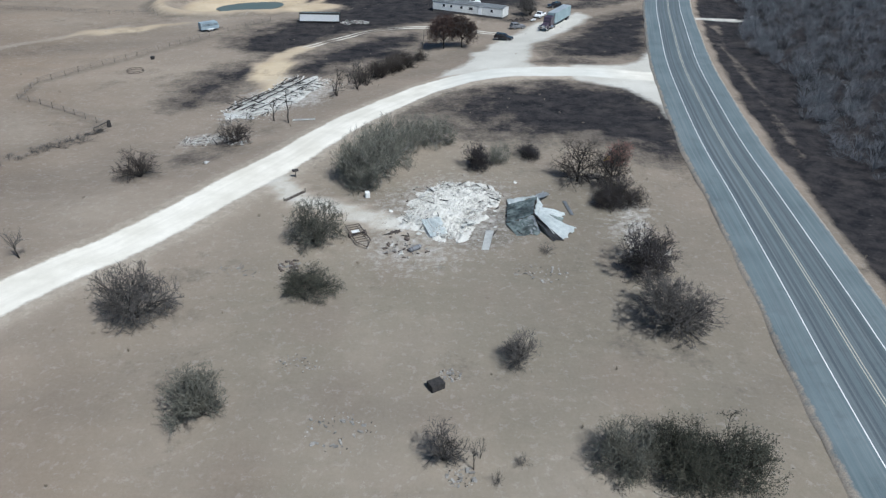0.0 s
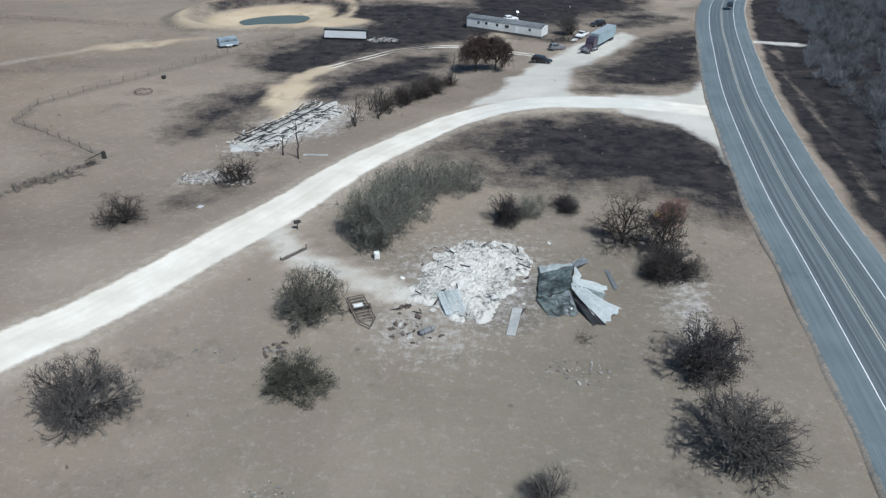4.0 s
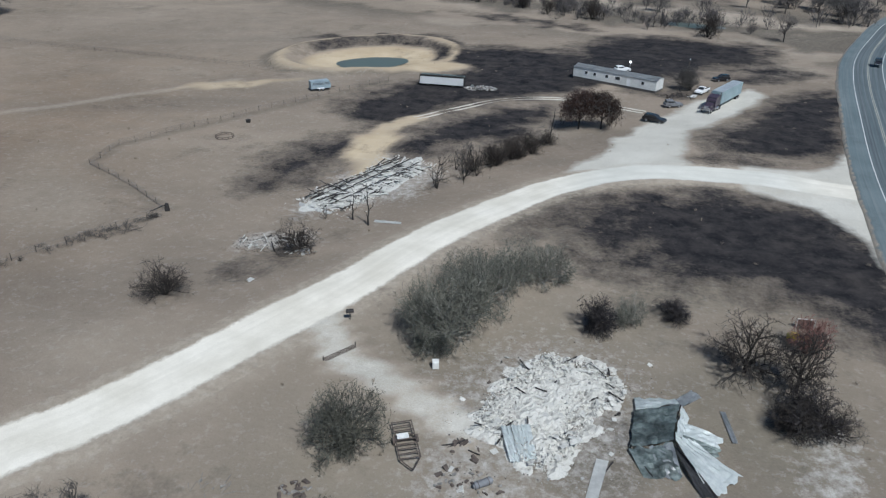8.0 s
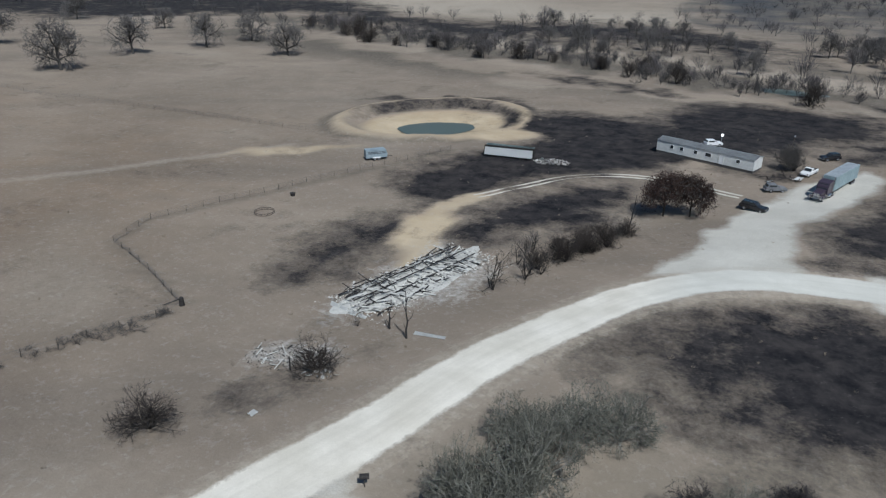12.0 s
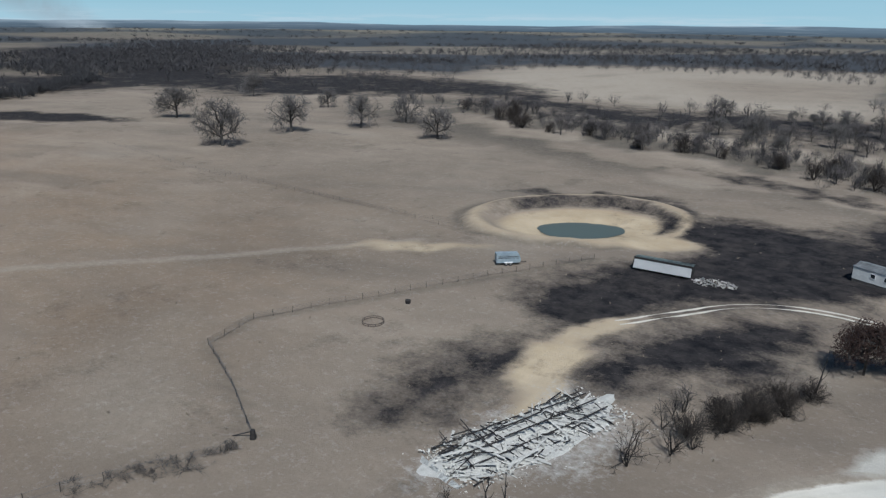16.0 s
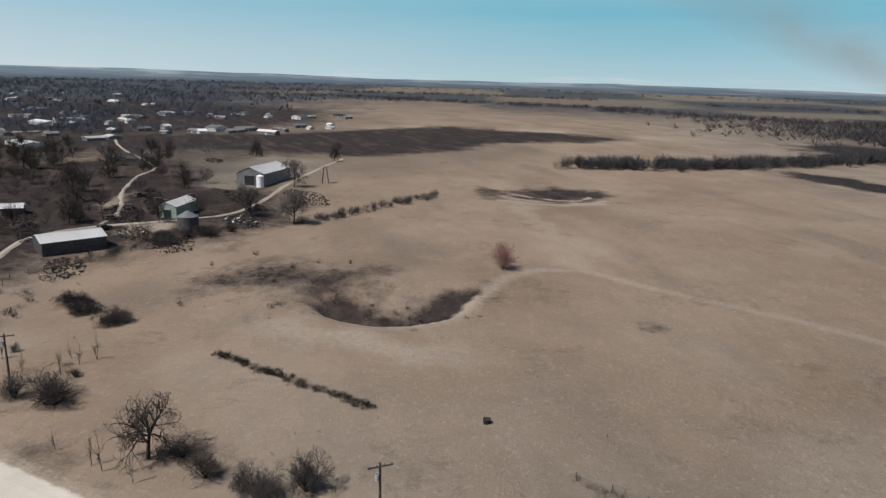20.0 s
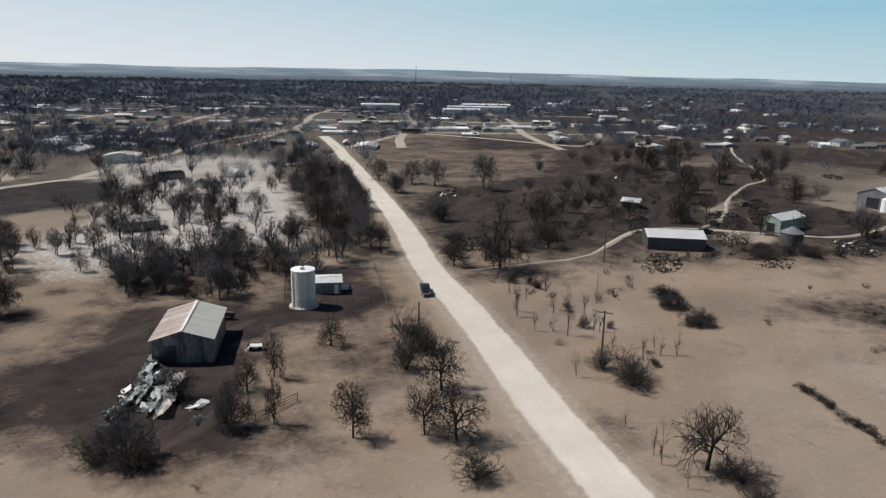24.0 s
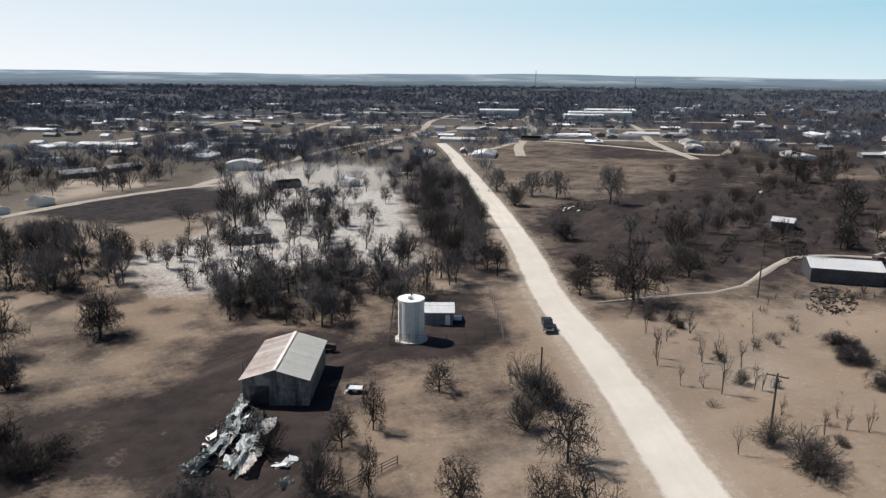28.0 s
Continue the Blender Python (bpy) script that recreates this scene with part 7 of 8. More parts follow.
# ---- buildings ----
def building(name, label, category, x, y, u, W, D, eave, ridge, wall, roof, ridge_along="v", doors=(), windows=(), skirt=0.0, over=0.35, ribs=0.9, roofthick=0.06, roofed=True):
    """A gabled building: x, y is its corner, u the turn of its front in degrees, W along it and D behind it (to the left of u)."""
    e = thing(name, label, category, frame_at(x, y, u))
    t = 0.14
    b0 = skirt
    gable_v = ridge_along == "v"
    if skirt:
        part("skirting", boxes(((W / 2, D / 2, skirt / 2 - 0.1), (W - 0.1, D - 0.1, skirt + 0.2))), M_SKIRT, e)

    def wallp(p0, p1, top):
        a, b = Vector((*p0, 0)), Vector((*p1, 0))
        d = (b - a).normalized()
        nn = Vector((-d.y, d.x, 0))
        bm = bmesh.new()
        pts = [a + Vector((0, 0, b0 - 0.05)), b + Vector((0, 0, b0 - 0.05)), b + Vector((0, 0, eave))] + ([(a + b) / 2 + Vector((0, 0, ridge))] if top else []) + [a + Vector((0, 0, eave))]
        f = [bm.verts.new(p) for p in pts]
        g = [bm.verts.new(p + nn * t) for p in pts]
        n = len(pts)
        bm.faces.new(f)
        bm.faces.new(g[::-1])
        for i in range(n):
            bm.faces.new((f[i], g[i], g[(i + 1) % n], f[(i + 1) % n]))
        bmesh.ops.recalc_face_normals(bm, faces=bm.faces)
        return part("wall", bm, wall, e)
    wallp((0, 0), (W, 0), gable_v)
    wallp((W, D), (0, D), gable_v)
    wallp((W, t), (W, D - t), not gable_v)
    wallp((0, D - t), (0, t), not gable_v)
    k = (ridge - eave) / ((W if gable_v else D) / 2)
    lo = eave - over * k + 0.03
    if gable_v:
        n = max(3, int(D / ribs))
        s1 = [(W / 2, -over, ridge + 0.03), (W / 2, D + over, ridge + 0.03), (-over, D + over, lo), (-over, -over, lo)]
        s2 = [(W / 2, D + over, ridge + 0.03), (W / 2, -over, ridge + 0.03), (W + over, -over, lo), (W + over, D + over, lo)]
        cap = boxes(((W / 2, D / 2, ridge + 0.09), (0.35, D + 2 * over, 0.06)))
    else:
        n = max(3, int(W / ribs))
        s1 = [(W + over, D / 2, ridge + 0.03), (-over, D / 2, ridge + 0.03), (-over, -over, lo), (W + over, -over, lo)]
        s2 = [(-over, D / 2, ridge + 0.03), (W + over, D / 2, ridge + 0.03), (W + over, D + over, lo), (-over, D + over, lo)]
        cap = boxes(((W / 2, D / 2, ridge + 0.09), (W + 2 * over, 0.35, 0.06)))
    for s in (s1, s2) if roofed else ():
        part("roof_slope", sheet(s, n, 0.045, roofthick, 0, 1, 2), roof, e)
    if roofed:
        part("ridge_cap", cap, roof, e)
    else:
        cap.free()
    for cx, w, h in doors:
        # Wide doors are dark panels painting the shade of an open doorway
        dr = part("door", boxes(((cx, -0.03, b0 + h / 2), (w, 0.08, h)), bevel=0.01), M_GLASS if w > 2.0 else M_WHITECAR, e, "dark panel for a shaded open doorway" if w > 2.0 else "white door")
        part("door_frame", boxes(((cx - w / 2 - 0.06, -0.05, b0 + h / 2), (0.1, 0.12, h)), ((cx + w / 2 + 0.06, -0.05, b0 + h / 2), (0.1, 0.12, h)), ((cx, -0.05, b0 + h + 0.06), (w + 0.22, 0.12, 0.1))), wall, dr)
    for cx, z, w, h in windows:
        wi = part("window", boxes(((cx, -0.02, z), (w, 0.06, h)), bevel=0.005), M_GLASS, e)
        part("frame", boxes(((cx, -0.04, z + h / 2), (w + 0.12, 0.08, 0.07)), ((cx, -0.04, z - h / 2), (w + 0.12, 0.08, 0.07)), ((cx - w / 2, -0.04, z), (0.07, 0.08, h)), ((cx + w / 2, -0.04, z), (0.07, 0.08, h))), M_WHITECAR, wi)
    return e


# Mobile home across the junction
building("mobile_home", "long cream mobile home with a grey metal roof", "mobile home", -12.4, 228.2, -23.0, 24.3, 4.6, 3.25, 3.75, M_HOMEWALL, M_HOMEROOF, "u",
         doors=[(16.6, 0.95, 2.0)], windows=[(4.0, 2.2, 0.9, 0.9), (6.6, 2.2, 0.9, 0.9), (10.2, 2.2, 0.9, 0.9), (13.4, 2.2, 1.5, 0.9), (20.6, 2.2, 0.9, 0.9)], skirt=0.75, over=0.15, ribs=1.2)
dish = thing("satellite_dish", "grey satellite dish on a low pole behind the mobile home", "satellite dish", frame_at(2.2, 243.5, 10))
part("pole", cyl(bmesh.new(), (0, 0, 0), (0, 0, 1.7), 0.05, n=8), M_GALV, dish)
part("reflector", cyl(bmesh.new(), (0, -0.15, 1.75), (0, -0.3, 1.85), 0.3, 0.38, n=20), M_GALV, dish)
wp = thing("yard_light", "white yard light on a dark pole", "yard light", frame_at(17.6, 226.5, 0))
part("pole", cyl(bmesh.new(), (0, 0, 0), (0, 0, 7.5), 0.12, 0.09, n=8), M_POLE, wp)
part("lamp", cyl(bmesh.new(), (0, -0.3, 7.4), (0, -0.3, 7.65), 0.2, 0.13, n=14), M_GALV, wp)
jk = thing("yard_clutter", "dark clutter stored beside the mobile home", "clutter")
strew(jk, drng, 26, blob_spot(16.0, 216.0, 4.5, 3.5), [(RUSTS, 3), (BOARDS, 1), (SCRAPS, 1)], 0.6)

# Barn with the torn-off sheets beside it
M_TANSHEET = mat_piece("pinkish_tan_roof_sheet", (0.56, 0.475, 0.41), (0.86, 0.82, 0.77), (0.42, 0.32, 0.26), 0.6)
M_CREAMSHEET = mat_piece("chalky_cream_roof_sheet", (0.74, 0.745, 0.69), (0.84, 0.84, 0.78), (0.50, 0.51, 0.44), 0.4)
barn = building("metal_barn", "scorched metal barn with a weathered white roof", "barn", -30.15, -37.1, 153.4, 9.2, 14.3, 4.0, 5.4, M_BARNWALL, M_BARNROOF, "v", doors=[(2.4, 2.6, 3.0)], roofed=False)
for side, mat in ((-1, M_TANSHEET), (1, M_CREAMSHEET)):
    bw_, slope = 9.2 / 2 + 0.35, (5.4 - 4.0) / 4.6
    for k in range(14):
        v0 = -0.4 + k * 15.1 / 14
        top, low = Vector((4.6, v0, 5.46 + 0.012 * (k % 2))), Vector((4.6 + side * bw_, v0, 5.46 - slope * bw_ + 0.012 * (k % 2)))
        w = Vector((0, 15.1 / 14 + 0.05, 0))
        c = [top, top + w, low + w, low]
        part("roof_panel", sheet(c if side < 0 else [c[1], c[0], c[3], c[2]], 3, 0.035, 0.02, 0, k, 3, 0.008), mat, barn)
part("ridge_cap", prism([(-0.4, 5.49), (14.7, 5.49), (14.7, 5.56), (-0.4, 5.56)], 4.35, 4.85, 0.02), M_BARNROOF, barn)
part("leaning_post", cyl(bmesh.new(), (-1.6, 5.0, 0), (-1.3, 5.2, 4.4), 0.09, n=7), M_WOODGREY, barn)
bw = thing("torn_metal_wreck", "crumpled wreck of pale metal sheets beside the barn", "wreck")
def torn_run(pts, width, seed, mats):
    """Long roof sheets torn off and crumpled, end to end along pts."""
    r = random.Random(seed)
    for k, (a, b) in enumerate(zip(pts, pts[1:])):
        a, b = Vector((*a, gz(*a) + r.uniform(0.1, 0.5))), Vector((*b, gz(*b) + r.uniform(0.15, 0.7)))
        d = (b - a).normalized()
        side = Vector((-d.y, d.x, 0)) * width * r.uniform(0.7, 1.1)
        side.z = r.uniform(-0.3, 0.9)
        fold = side + Vector((r.uniform(-0.5, 0.5), r.uniform(-0.5, 0.5), r.uniform(-0.5, 0.4)))
        part("torn_sheet", sheet([a, a + side, b + fold, b], 5, 0.07, 0.025, r.uniform(-0.6, 0.6), seed + k, 9, 0.13, 0.5, r.uniform(-0.8, 0.8)), r.choice(mats), bw)


torn_run([(-30.6, -41.0), (-29.2, -36.4), (-27.4, -32.6), (-25.6, -28.2), (-22.8, -25.0), (-20.2, -22.2)], 1.7, 1, [M_SHEETWHITE, M_WHITEROOF])
torn_run([(-29.8, -39.2), (-27.6, -34.4), (-25.8, -29.6), (-22.6, -25.6), (-19.6, -22.4)], 2.4, 41, [M_SOOT, M_DARKWALL, M_SOOT, M_SHEETWHITE])
torn_run([(-30.6, -34.0), (-28.6, -28.6), (-26.4, -23.8), (-24.6, -20.6)], 2.2, 47, [M_DARKWALL, M_SOOT, M_SHEETWHITE])
torn_run([(-31.2, -37.6), (-30.4, -34.6), (-27.8, -29.8), (-24.4, -24.2), (-21.6, -21.2)], 1.0, 7, [M_PALE, M_SOOT, M_WHITEROOF])
torn_run([(-31.6, -31.0), (-29.6, -27.0), (-27.2, -22.6), (-25.6, -19.4)], 1.9, 13, [M_PALE, M_BARNROOF])
torn_run([(-30.4, -29.8), (-28.0, -24.6), (-26.0, -20.8)], 0.9, 19, [M_WHITEROOF, M_SOOT])
torn_run([(-30.8, -15.8), (-29.4, -14.9)], 0.8, 23, [M_PALE])
torn_run([(-21.6, -20.2), (-19.6, -20.9)], 0.5, 27, [M_PALE])
torn_run([(-33.0, -40.4), (-31.4, -38.2)], 1.2, 29, [M_SOOT])
for k in range(9):
    x, y = -26.8 + drng.uniform(-2.6, 2.6), -27.5 + drng.uniform(-6, 6)
    a = Vector((x, y, gz(x, y) + 0.25))
    part("bent_bar", cyl(bmesh.new(), a, a + Vector((drng.uniform(-1.2, 1.2), drng.uniform(1.2, 3.2), drng.uniform(-0.1, 0.7))), 0.05, n=5), M_CHARWOOD, bw)
bits(bw, 6, 700, blob_spot(-26.4, -28.4, 9.0, 2.6, 1.08), 0.3, 0.16, M_DARKBITS)
strew(bw, drng, 22, blob_spot(-26.0, -28.6, 8.6, 2.6, 1.08), [(SCRAPS, 4), (BOARDS, 4), (RUSTS, 2)], 0.5, 0.4)
for x, y, n in ((-31.6, -19.4, 8), (-45.4, -34.2, 6)):
    e = thing("scrap_stack", "small stack of pale scrap near the barn", "scrap")
    strew(e, drng, n, blob_spot(x, y, 1.2, 0.7), [(SCRAPS, 2), (SLABS, 1)], 0.4)
fb = thing("flatbed_cart", "small pale cart standing beside the barn", "cart", frame_at(-45.6, -34.0, 150))
part("deck", boxes(((0, 0, 0.8), (2.4, 1.3, 0.12)), bevel=0.02), M_PALE, fb)
for sx in (-1.2, 1.2):
    part("rail", boxes(((sx, 0, 1.0), (0.06, 1.3, 0.4))), M_RUSTY, fb)
for sx in (-0.7, 0.7):
    for sy in (-0.6, 0.6):
        part("wheel", cyl(bmesh.new(), (sx, sy - 0.08, 0.36), (sx, sy + 0.08, 0.36), 0.36, n=14), M_TYRE, fb)
tp = thing("old_tractor", "dark old tractor parked behind the barn", "tractor", frame_at(-46.6, -51.0, 60))
part("body", prism([(-1.4, 0.6), (1.5, 0.6), (1.5, 1.3), (0.0, 1.45), (-1.4, 1.2)], -0.4, 0.4, 0.05), M_RUSTY, tp)
part("seat", boxes(((0, -0.9, 1.5), (0.5, 0.4, 0.4)), bevel=0.05), M_TYRE, tp)
for sx in (-0.75, 0.75):
    part("rear_wheel", cyl(bmesh.new(), (sx - 0.18, -0.8, 0.75), (sx + 0.18, -0.8, 0.75), 0.75, n=20), M_TYRE, tp)
    part("front_wheel", cyl(bmesh.new(), (sx - 0.1, 1.1, 0.42), (sx + 0.1, 1.1, 0.42), 0.42, n=16), M_TYRE, tp)

# Water tank, its shed and fence
wt = thing("water_tank", "tall cream steel water tank on a slab", "water tank", frame_at(-61.7, -50.0, 0))
bm = cyl(bmesh.new(), (0, 0, 0.2), (0, 0, 7.5), 2.3, n=48)
part("shell", bm, M_TANK, wt)
part("roof", cyl(bmesh.new(), (0, 0, 7.5), (0, 0, 7.95), 2.36, 0.3, n=48), M_WHITEROOF, wt)
for z in (0.25, 2.6, 5.0, 7.45):
    bm = bmesh.new()
    cyl(bm, (0, 0, z - 0.05), (0, 0, z + 0.05), 2.33, n=48)
    part("hoop", bm, M_TANK, wt)
part("slab", cyl(bmesh.new(), (0, 0, -0.1), (0, 0, 0.2), 2.9, n=40), M_SLAB, wt)
part("hatch", cyl(bmesh.new(), (0.6, 0.9, 7.7), (0.6, 0.9, 8.15), 0.4, n=16), M_GALV, wt)
part("vent", cyl(bmesh.new(), (-0.2, -0.2, 7.8), (-0.2, -0.2, 8.4), 0.15, n=12), M_RUSTY, wt)
part("ladder", boxes(((-0.25, 2.42, 3.9), (0.05, 0.06, 7.4)), ((0.25, 2.42, 3.9), (0.05, 0.06, 7.4)), *[((0, 2.42, 0.5 + 0.35 * k), (0.5, 0.04, 0.04)) for k in range(20)]), M_GALV, wt)
part("pipe", cyl(cyl(bmesh.new(), (2.4, 0.4, 0.1), (2.4, 0.4, 7.3), 0.1, n=8), (2.4, 0.4, 0.5), (3.6, 1.4, 0.5), 0.1, n=8), M_TANK, wt)
building("pump_shed", "low pump shed with a white metal roof", "shed", -67.0, -55.6, 153.5, 5.2, 5.6, 2.5, 2.9, M_GREYWALL, M_WHITEROOF, "u", doors=[(4.2, 0.9, 2.0)])
pq = thing("pump_set", "white pump and pipes beside the shed", "pump", frame_at(-73.6, -55.2, 150))
part("motor", boxes(((0, 0, 0.6), (1.6, 0.8, 0.8)), bevel=0.1), M_WHITECAR, pq)
part("base", boxes(((0, 0, 0.1), (2.2, 1.2, 0.2))), M_CHARWOOD, pq)


FARLINE = [(-201.3, 216.8), (-150.0, 215.0), (-117.2, 214.6), (-98.8, 214.9)]
WEEDLINE = [(-66.3, 119.9), (-66.3, 115.1), (-68.4, 110.6), (-70.0, 106.8), (-71.3, 103.4), (-72.9, 99.5), (-74.9, 92.9), (-79.7, 81.1)]


def fence(name, label, pts, gap, h, post_r=0.06, wires=4, rails=False, far=False, post_mat=None, spread=0.12):
    e = thing(name, label, "fence")
    bm0 = cyl(bmesh.new(), (0, 0, -0.2), (0, 0, h), post_r, post_r * 0.85, n=6)
    first = part("post", bm0, post_mat or M_POLE, e)
    r = random.Random(len(pts))
    line, tops = smooth_line(pts, 0.5) if len(pts) > 2 and far else None, []
    n_all = 0
    for (ax, ay), (bx, by) in zip(pts, pts[1:]):
        n = max(1, round(math.hypot(bx - ax, by - ay) / gap))
        for k in range(n + (1 if (bx, by) == tuple(pts[-1]) else 0)):
            x, y = ax + (bx - ax) * k / n, ay + (by - ay) * k / n
            m = Matrix.Translation((x, y, gz(x, y))) @ Euler((r.gauss(0, 0.05), r.gauss(0, 0.05), 0)).to_matrix().to_4x4()
            o = first if n_all == 0 else new("post", first.data)
            o.parent = e
            o.matrix_world = m
            tops.append(Vector((x, y, gz(x, y))))
            n_all += 1
    for w in range(wires):
        z = h * (0.25 + 0.7 * w / max(1, wires - 1))
        V, F = polytube([p + Vector((0, 0, z)) for p in tops], 0.05 if rails else 0.02, 3)
        part("rail" if rails else "wire", (V, F), M_RUSTY if rails else M_WIRE, e)
    return e


fence("wire_fence", "old wire fence of thin posts across the pasture", [(-66.3, 119.8), (-78.7, 126.6), (-92.1, 132.6), (-94.5, 143.7), (-88.7, 156.4), (-81.3, 171.1), (-72.0, 190.3), (-60.5, 210.5)], 3.4, 1.3, 0.05)
fence("wire_fence", "old wire fence crossing the far pasture", [(-271.1, 218.1), (-198.9, 213.0), (-143.8, 214.5), (-96.0, 211.2)], 8.0, 1.2, 0.045, 3)
fence("tank_fence", "mesh fence of thin posts round the water tank", [(-57.1, -49.0), (-75.5, -41.4), (-87.4, -66.5), (-68.7, -74.0), (-57.1, -49.0)], 3.2, 2.0, 0.05, 6)
fence("wire_fence", "old wire fence along the yard", [(-112, -20), (-126, -32), (-140, -38), (-168, -26), (-190, -16), (-216, 0)], 4.5, 1.3, 0.07, 3)
fence("barn_fence", "low rail fence near the barn", [(-36.5, -11.0), (-43.5, -13.5)], 2.4, 1.2, 0.06, 3, True)
fence("wire_fence", "old wire fence running to the pond", FARLINE, 8.0, 1.1, 0.04, 3)
fence("wire_fence", "broken wire fence with scorched weeds", WEEDLINE, 4.0, 1.2, 0.06, 2)
wl_rng = random.Random(77)
for (ax, ay), (bx, by) in zip(WEEDLINE, WEEDLINE[1:]):
    for k in range(3):
        t = wl_rng.random()
        set_plant("lowb", ax + (bx - ax) * t + wl_rng.gauss(0, 0.7), ay + (by - ay) * t + wl_rng.gauss(0, 0.7), wl_rng.uniform(1.5, 3.2), wl_rng.uniform(0.6, 1.4), wl_rng)
st = thing("corner_post_stump", "black stump and wire at the fence corner", "stump", frame_at(-65.9, 119.6, 0))
bm = cyl(bmesh.new(), (0, 0, -0.2), (0.1, 0, 1.3), 0.45, 0.3, n=9)
part("stump", bm, M_CHARWOOD, st)
part("brace", cyl(bmesh.new(), (-2.4, -1.2, 0.1), (0, 0, 1.1), 0.09, n=6), M_CHARWOOD, st)

# Iron ring feeder
rf = thing("ring_feeder", "rusty round hay feeder ring lying on the pasture", "hay feeder", frame_at(-77.4, 155.6, 0))
for z in (0.08, 0.45):
    V, F = polytube([Vector((1.9 * math.cos(6.2832 * k / 28), 1.9 * math.sin(6.2832 * k / 28), z)) for k in range(28)], 0.07, 5, True)
    part("hoop", (V, F), M_RUSTY, rf)
for k in range(10):
    a = 6.2832 * k / 10
    part("bar", cyl(bmesh.new(), (1.9 * math.cos(a), 1.9 * math.sin(a), 0), (1.9 * math.cos(a), 1.9 * math.sin(a), 0.5), 0.05, n=5), M_RUSTY, rf)
for x, y in ((-77.6, 165.7), (-91.4, 69.8)):
    e = thing("feed_tub", "black feed tub on the pasture", "tub", frame_at(x, y, 0))
    part("tub", cyl(bmesh.new(), (0, 0, 0), (0, 0, 0.6), 0.45, 0.55, n=16), M_CHARWOOD, e)
    part("rim", cyl(bmesh.new(), (0, 0, 0.58), (0, 0, 0.66), 0.58, n=16), M_CHARWOOD, e)


def utility_pole(x, y, h, deg, label="wooden utility pole with a crossarm", arm=True):
    e = thing("utility_pole", label, "utility pole", frame_at(x, y, deg), "poles along the road")
    part("pole", cyl(bmesh.new(), (0, 0, -0.3), (0, 0, h), 0.17, 0.12, n=10), M_POLE, e)
    if arm:
        a = part("crossarm", boxes(((0, 0.12, h - 0.35), (2.6, 0.12, 0.14)), bevel=0.01), M_POLE, e)
        for sx in (-1.15, -0.4, 0.4, 1.15):
            part("insulator", cyl(bmesh.new(), (sx, 0.12, h - 0.28), (sx, 0.12, h - 0.05), 0.06, n=8), M_GREYWALL, a)
        part("transformer", cyl(bmesh.new(), (0.32, 0, h - 1.9), (0.32, 0, h - 1.1), 0.22, n=14), M_GALV, e)
    return e


utility_pole(-88.2, 2.3, 9.6, -60)
utility_pole(-64.0, 60.6, 9.4, -60)
utility_pole(-69.6, -21.8, 7.4, -30, "plain wooden pole beside the bush", False)
utility_pole(-137.5, -40.3, 8.0, 0, "plain wooden pole by the drive", False)
utility_pole(-188.2, -247.0, 10.0, -25)
utility_pole(-113.6, -57.3, 7.6, -25, "plain wooden pole at the roadside", False)

# Farmyard beyond the pasture
building("long_shed", "long dark shed with a white metal roof", "shed", -158.5, -43.5, 138.0, 15.0, 9.5, 3.5, 4.7, M_DARKWALL, M_WHITEROOF, "u")
building("white_barn", "large white-roofed open barn", "barn", -281.9, -45.2, 83.0, 12.5, 24.0, 5.2, 7.6, M_GREYWALL, M_WHITEROOF, "v", doors=[(6.0, 4.6, 4.0)])
building("green_shed", "pale green metal shed with a white roof", "shed", -210.4, -41.4, 90.0, 6.2, 14.0, 3.8, 5.0, M_GREENWALL, M_WHITEROOF, "v", doors=[(3.2, 2.6, 2.6)])
gb = thing("grain_bin", "dull grey round grain bin with a conical roof", "grain bin", frame_at(-196.4, -24.4, 0))
part("shell", cyl(bmesh.new(), (0, 0, 0), (0, 0, 4.0), 3.0, n=32), M_BINWALL, gb)
part("roof", cyl(bmesh.new(), (0, 0, 4.0), (0, 0, 5.6), 3.15, 0.4, n=32), M_GREYWALL, gb)
for z in (1.0, 2.0, 3.0):
    part("hoop", cyl(bmesh.new(), (0, 0, z - 0.04), (0, 0, z + 0.04), 3.04, n=32), M_BINWALL, gb)
sl = thing("white_silo_tank", "white upright tank in front of the barn", "tank", frame_at(-277.6, -33.4, 0))
part("shell", cyl(bmesh.new(), (0, 0, 0), (0, 0, 4.6), 1.5, n=24), M_WHITEROOF, sl)
part("roof", cyl(bmesh.new(), (0, 0, 4.6), (0, 0, 5.2), 1.55, 0.3, n=24), M_WHITEROOF, sl)
building("burnt_cottage", "small burnt cottage with a pale roof", "house", -201.0, -88.0, 118.0, 6.0, 5.0, 2.4, 3.4, M_DARKWALL, M_WHITEROOF, "u")
ar = thing("timber_a_frame", "timber frame of an old pump windmill", "frame", frame_at(-295.5, -11.1, 20))
for sx in (-1, 1):
    for sy in (-1, 1):
        part("leg", cyl(bmesh.new(), (sx * 1.4, sy * 1.4, 0), (sx * 0.5, sy * 0.5, 7.0), 0.16, n=6), M_POLE, ar)
part("platform", boxes(((0, 0, 7.0), (1.6, 1.6, 0.2))), M_POLE, ar)
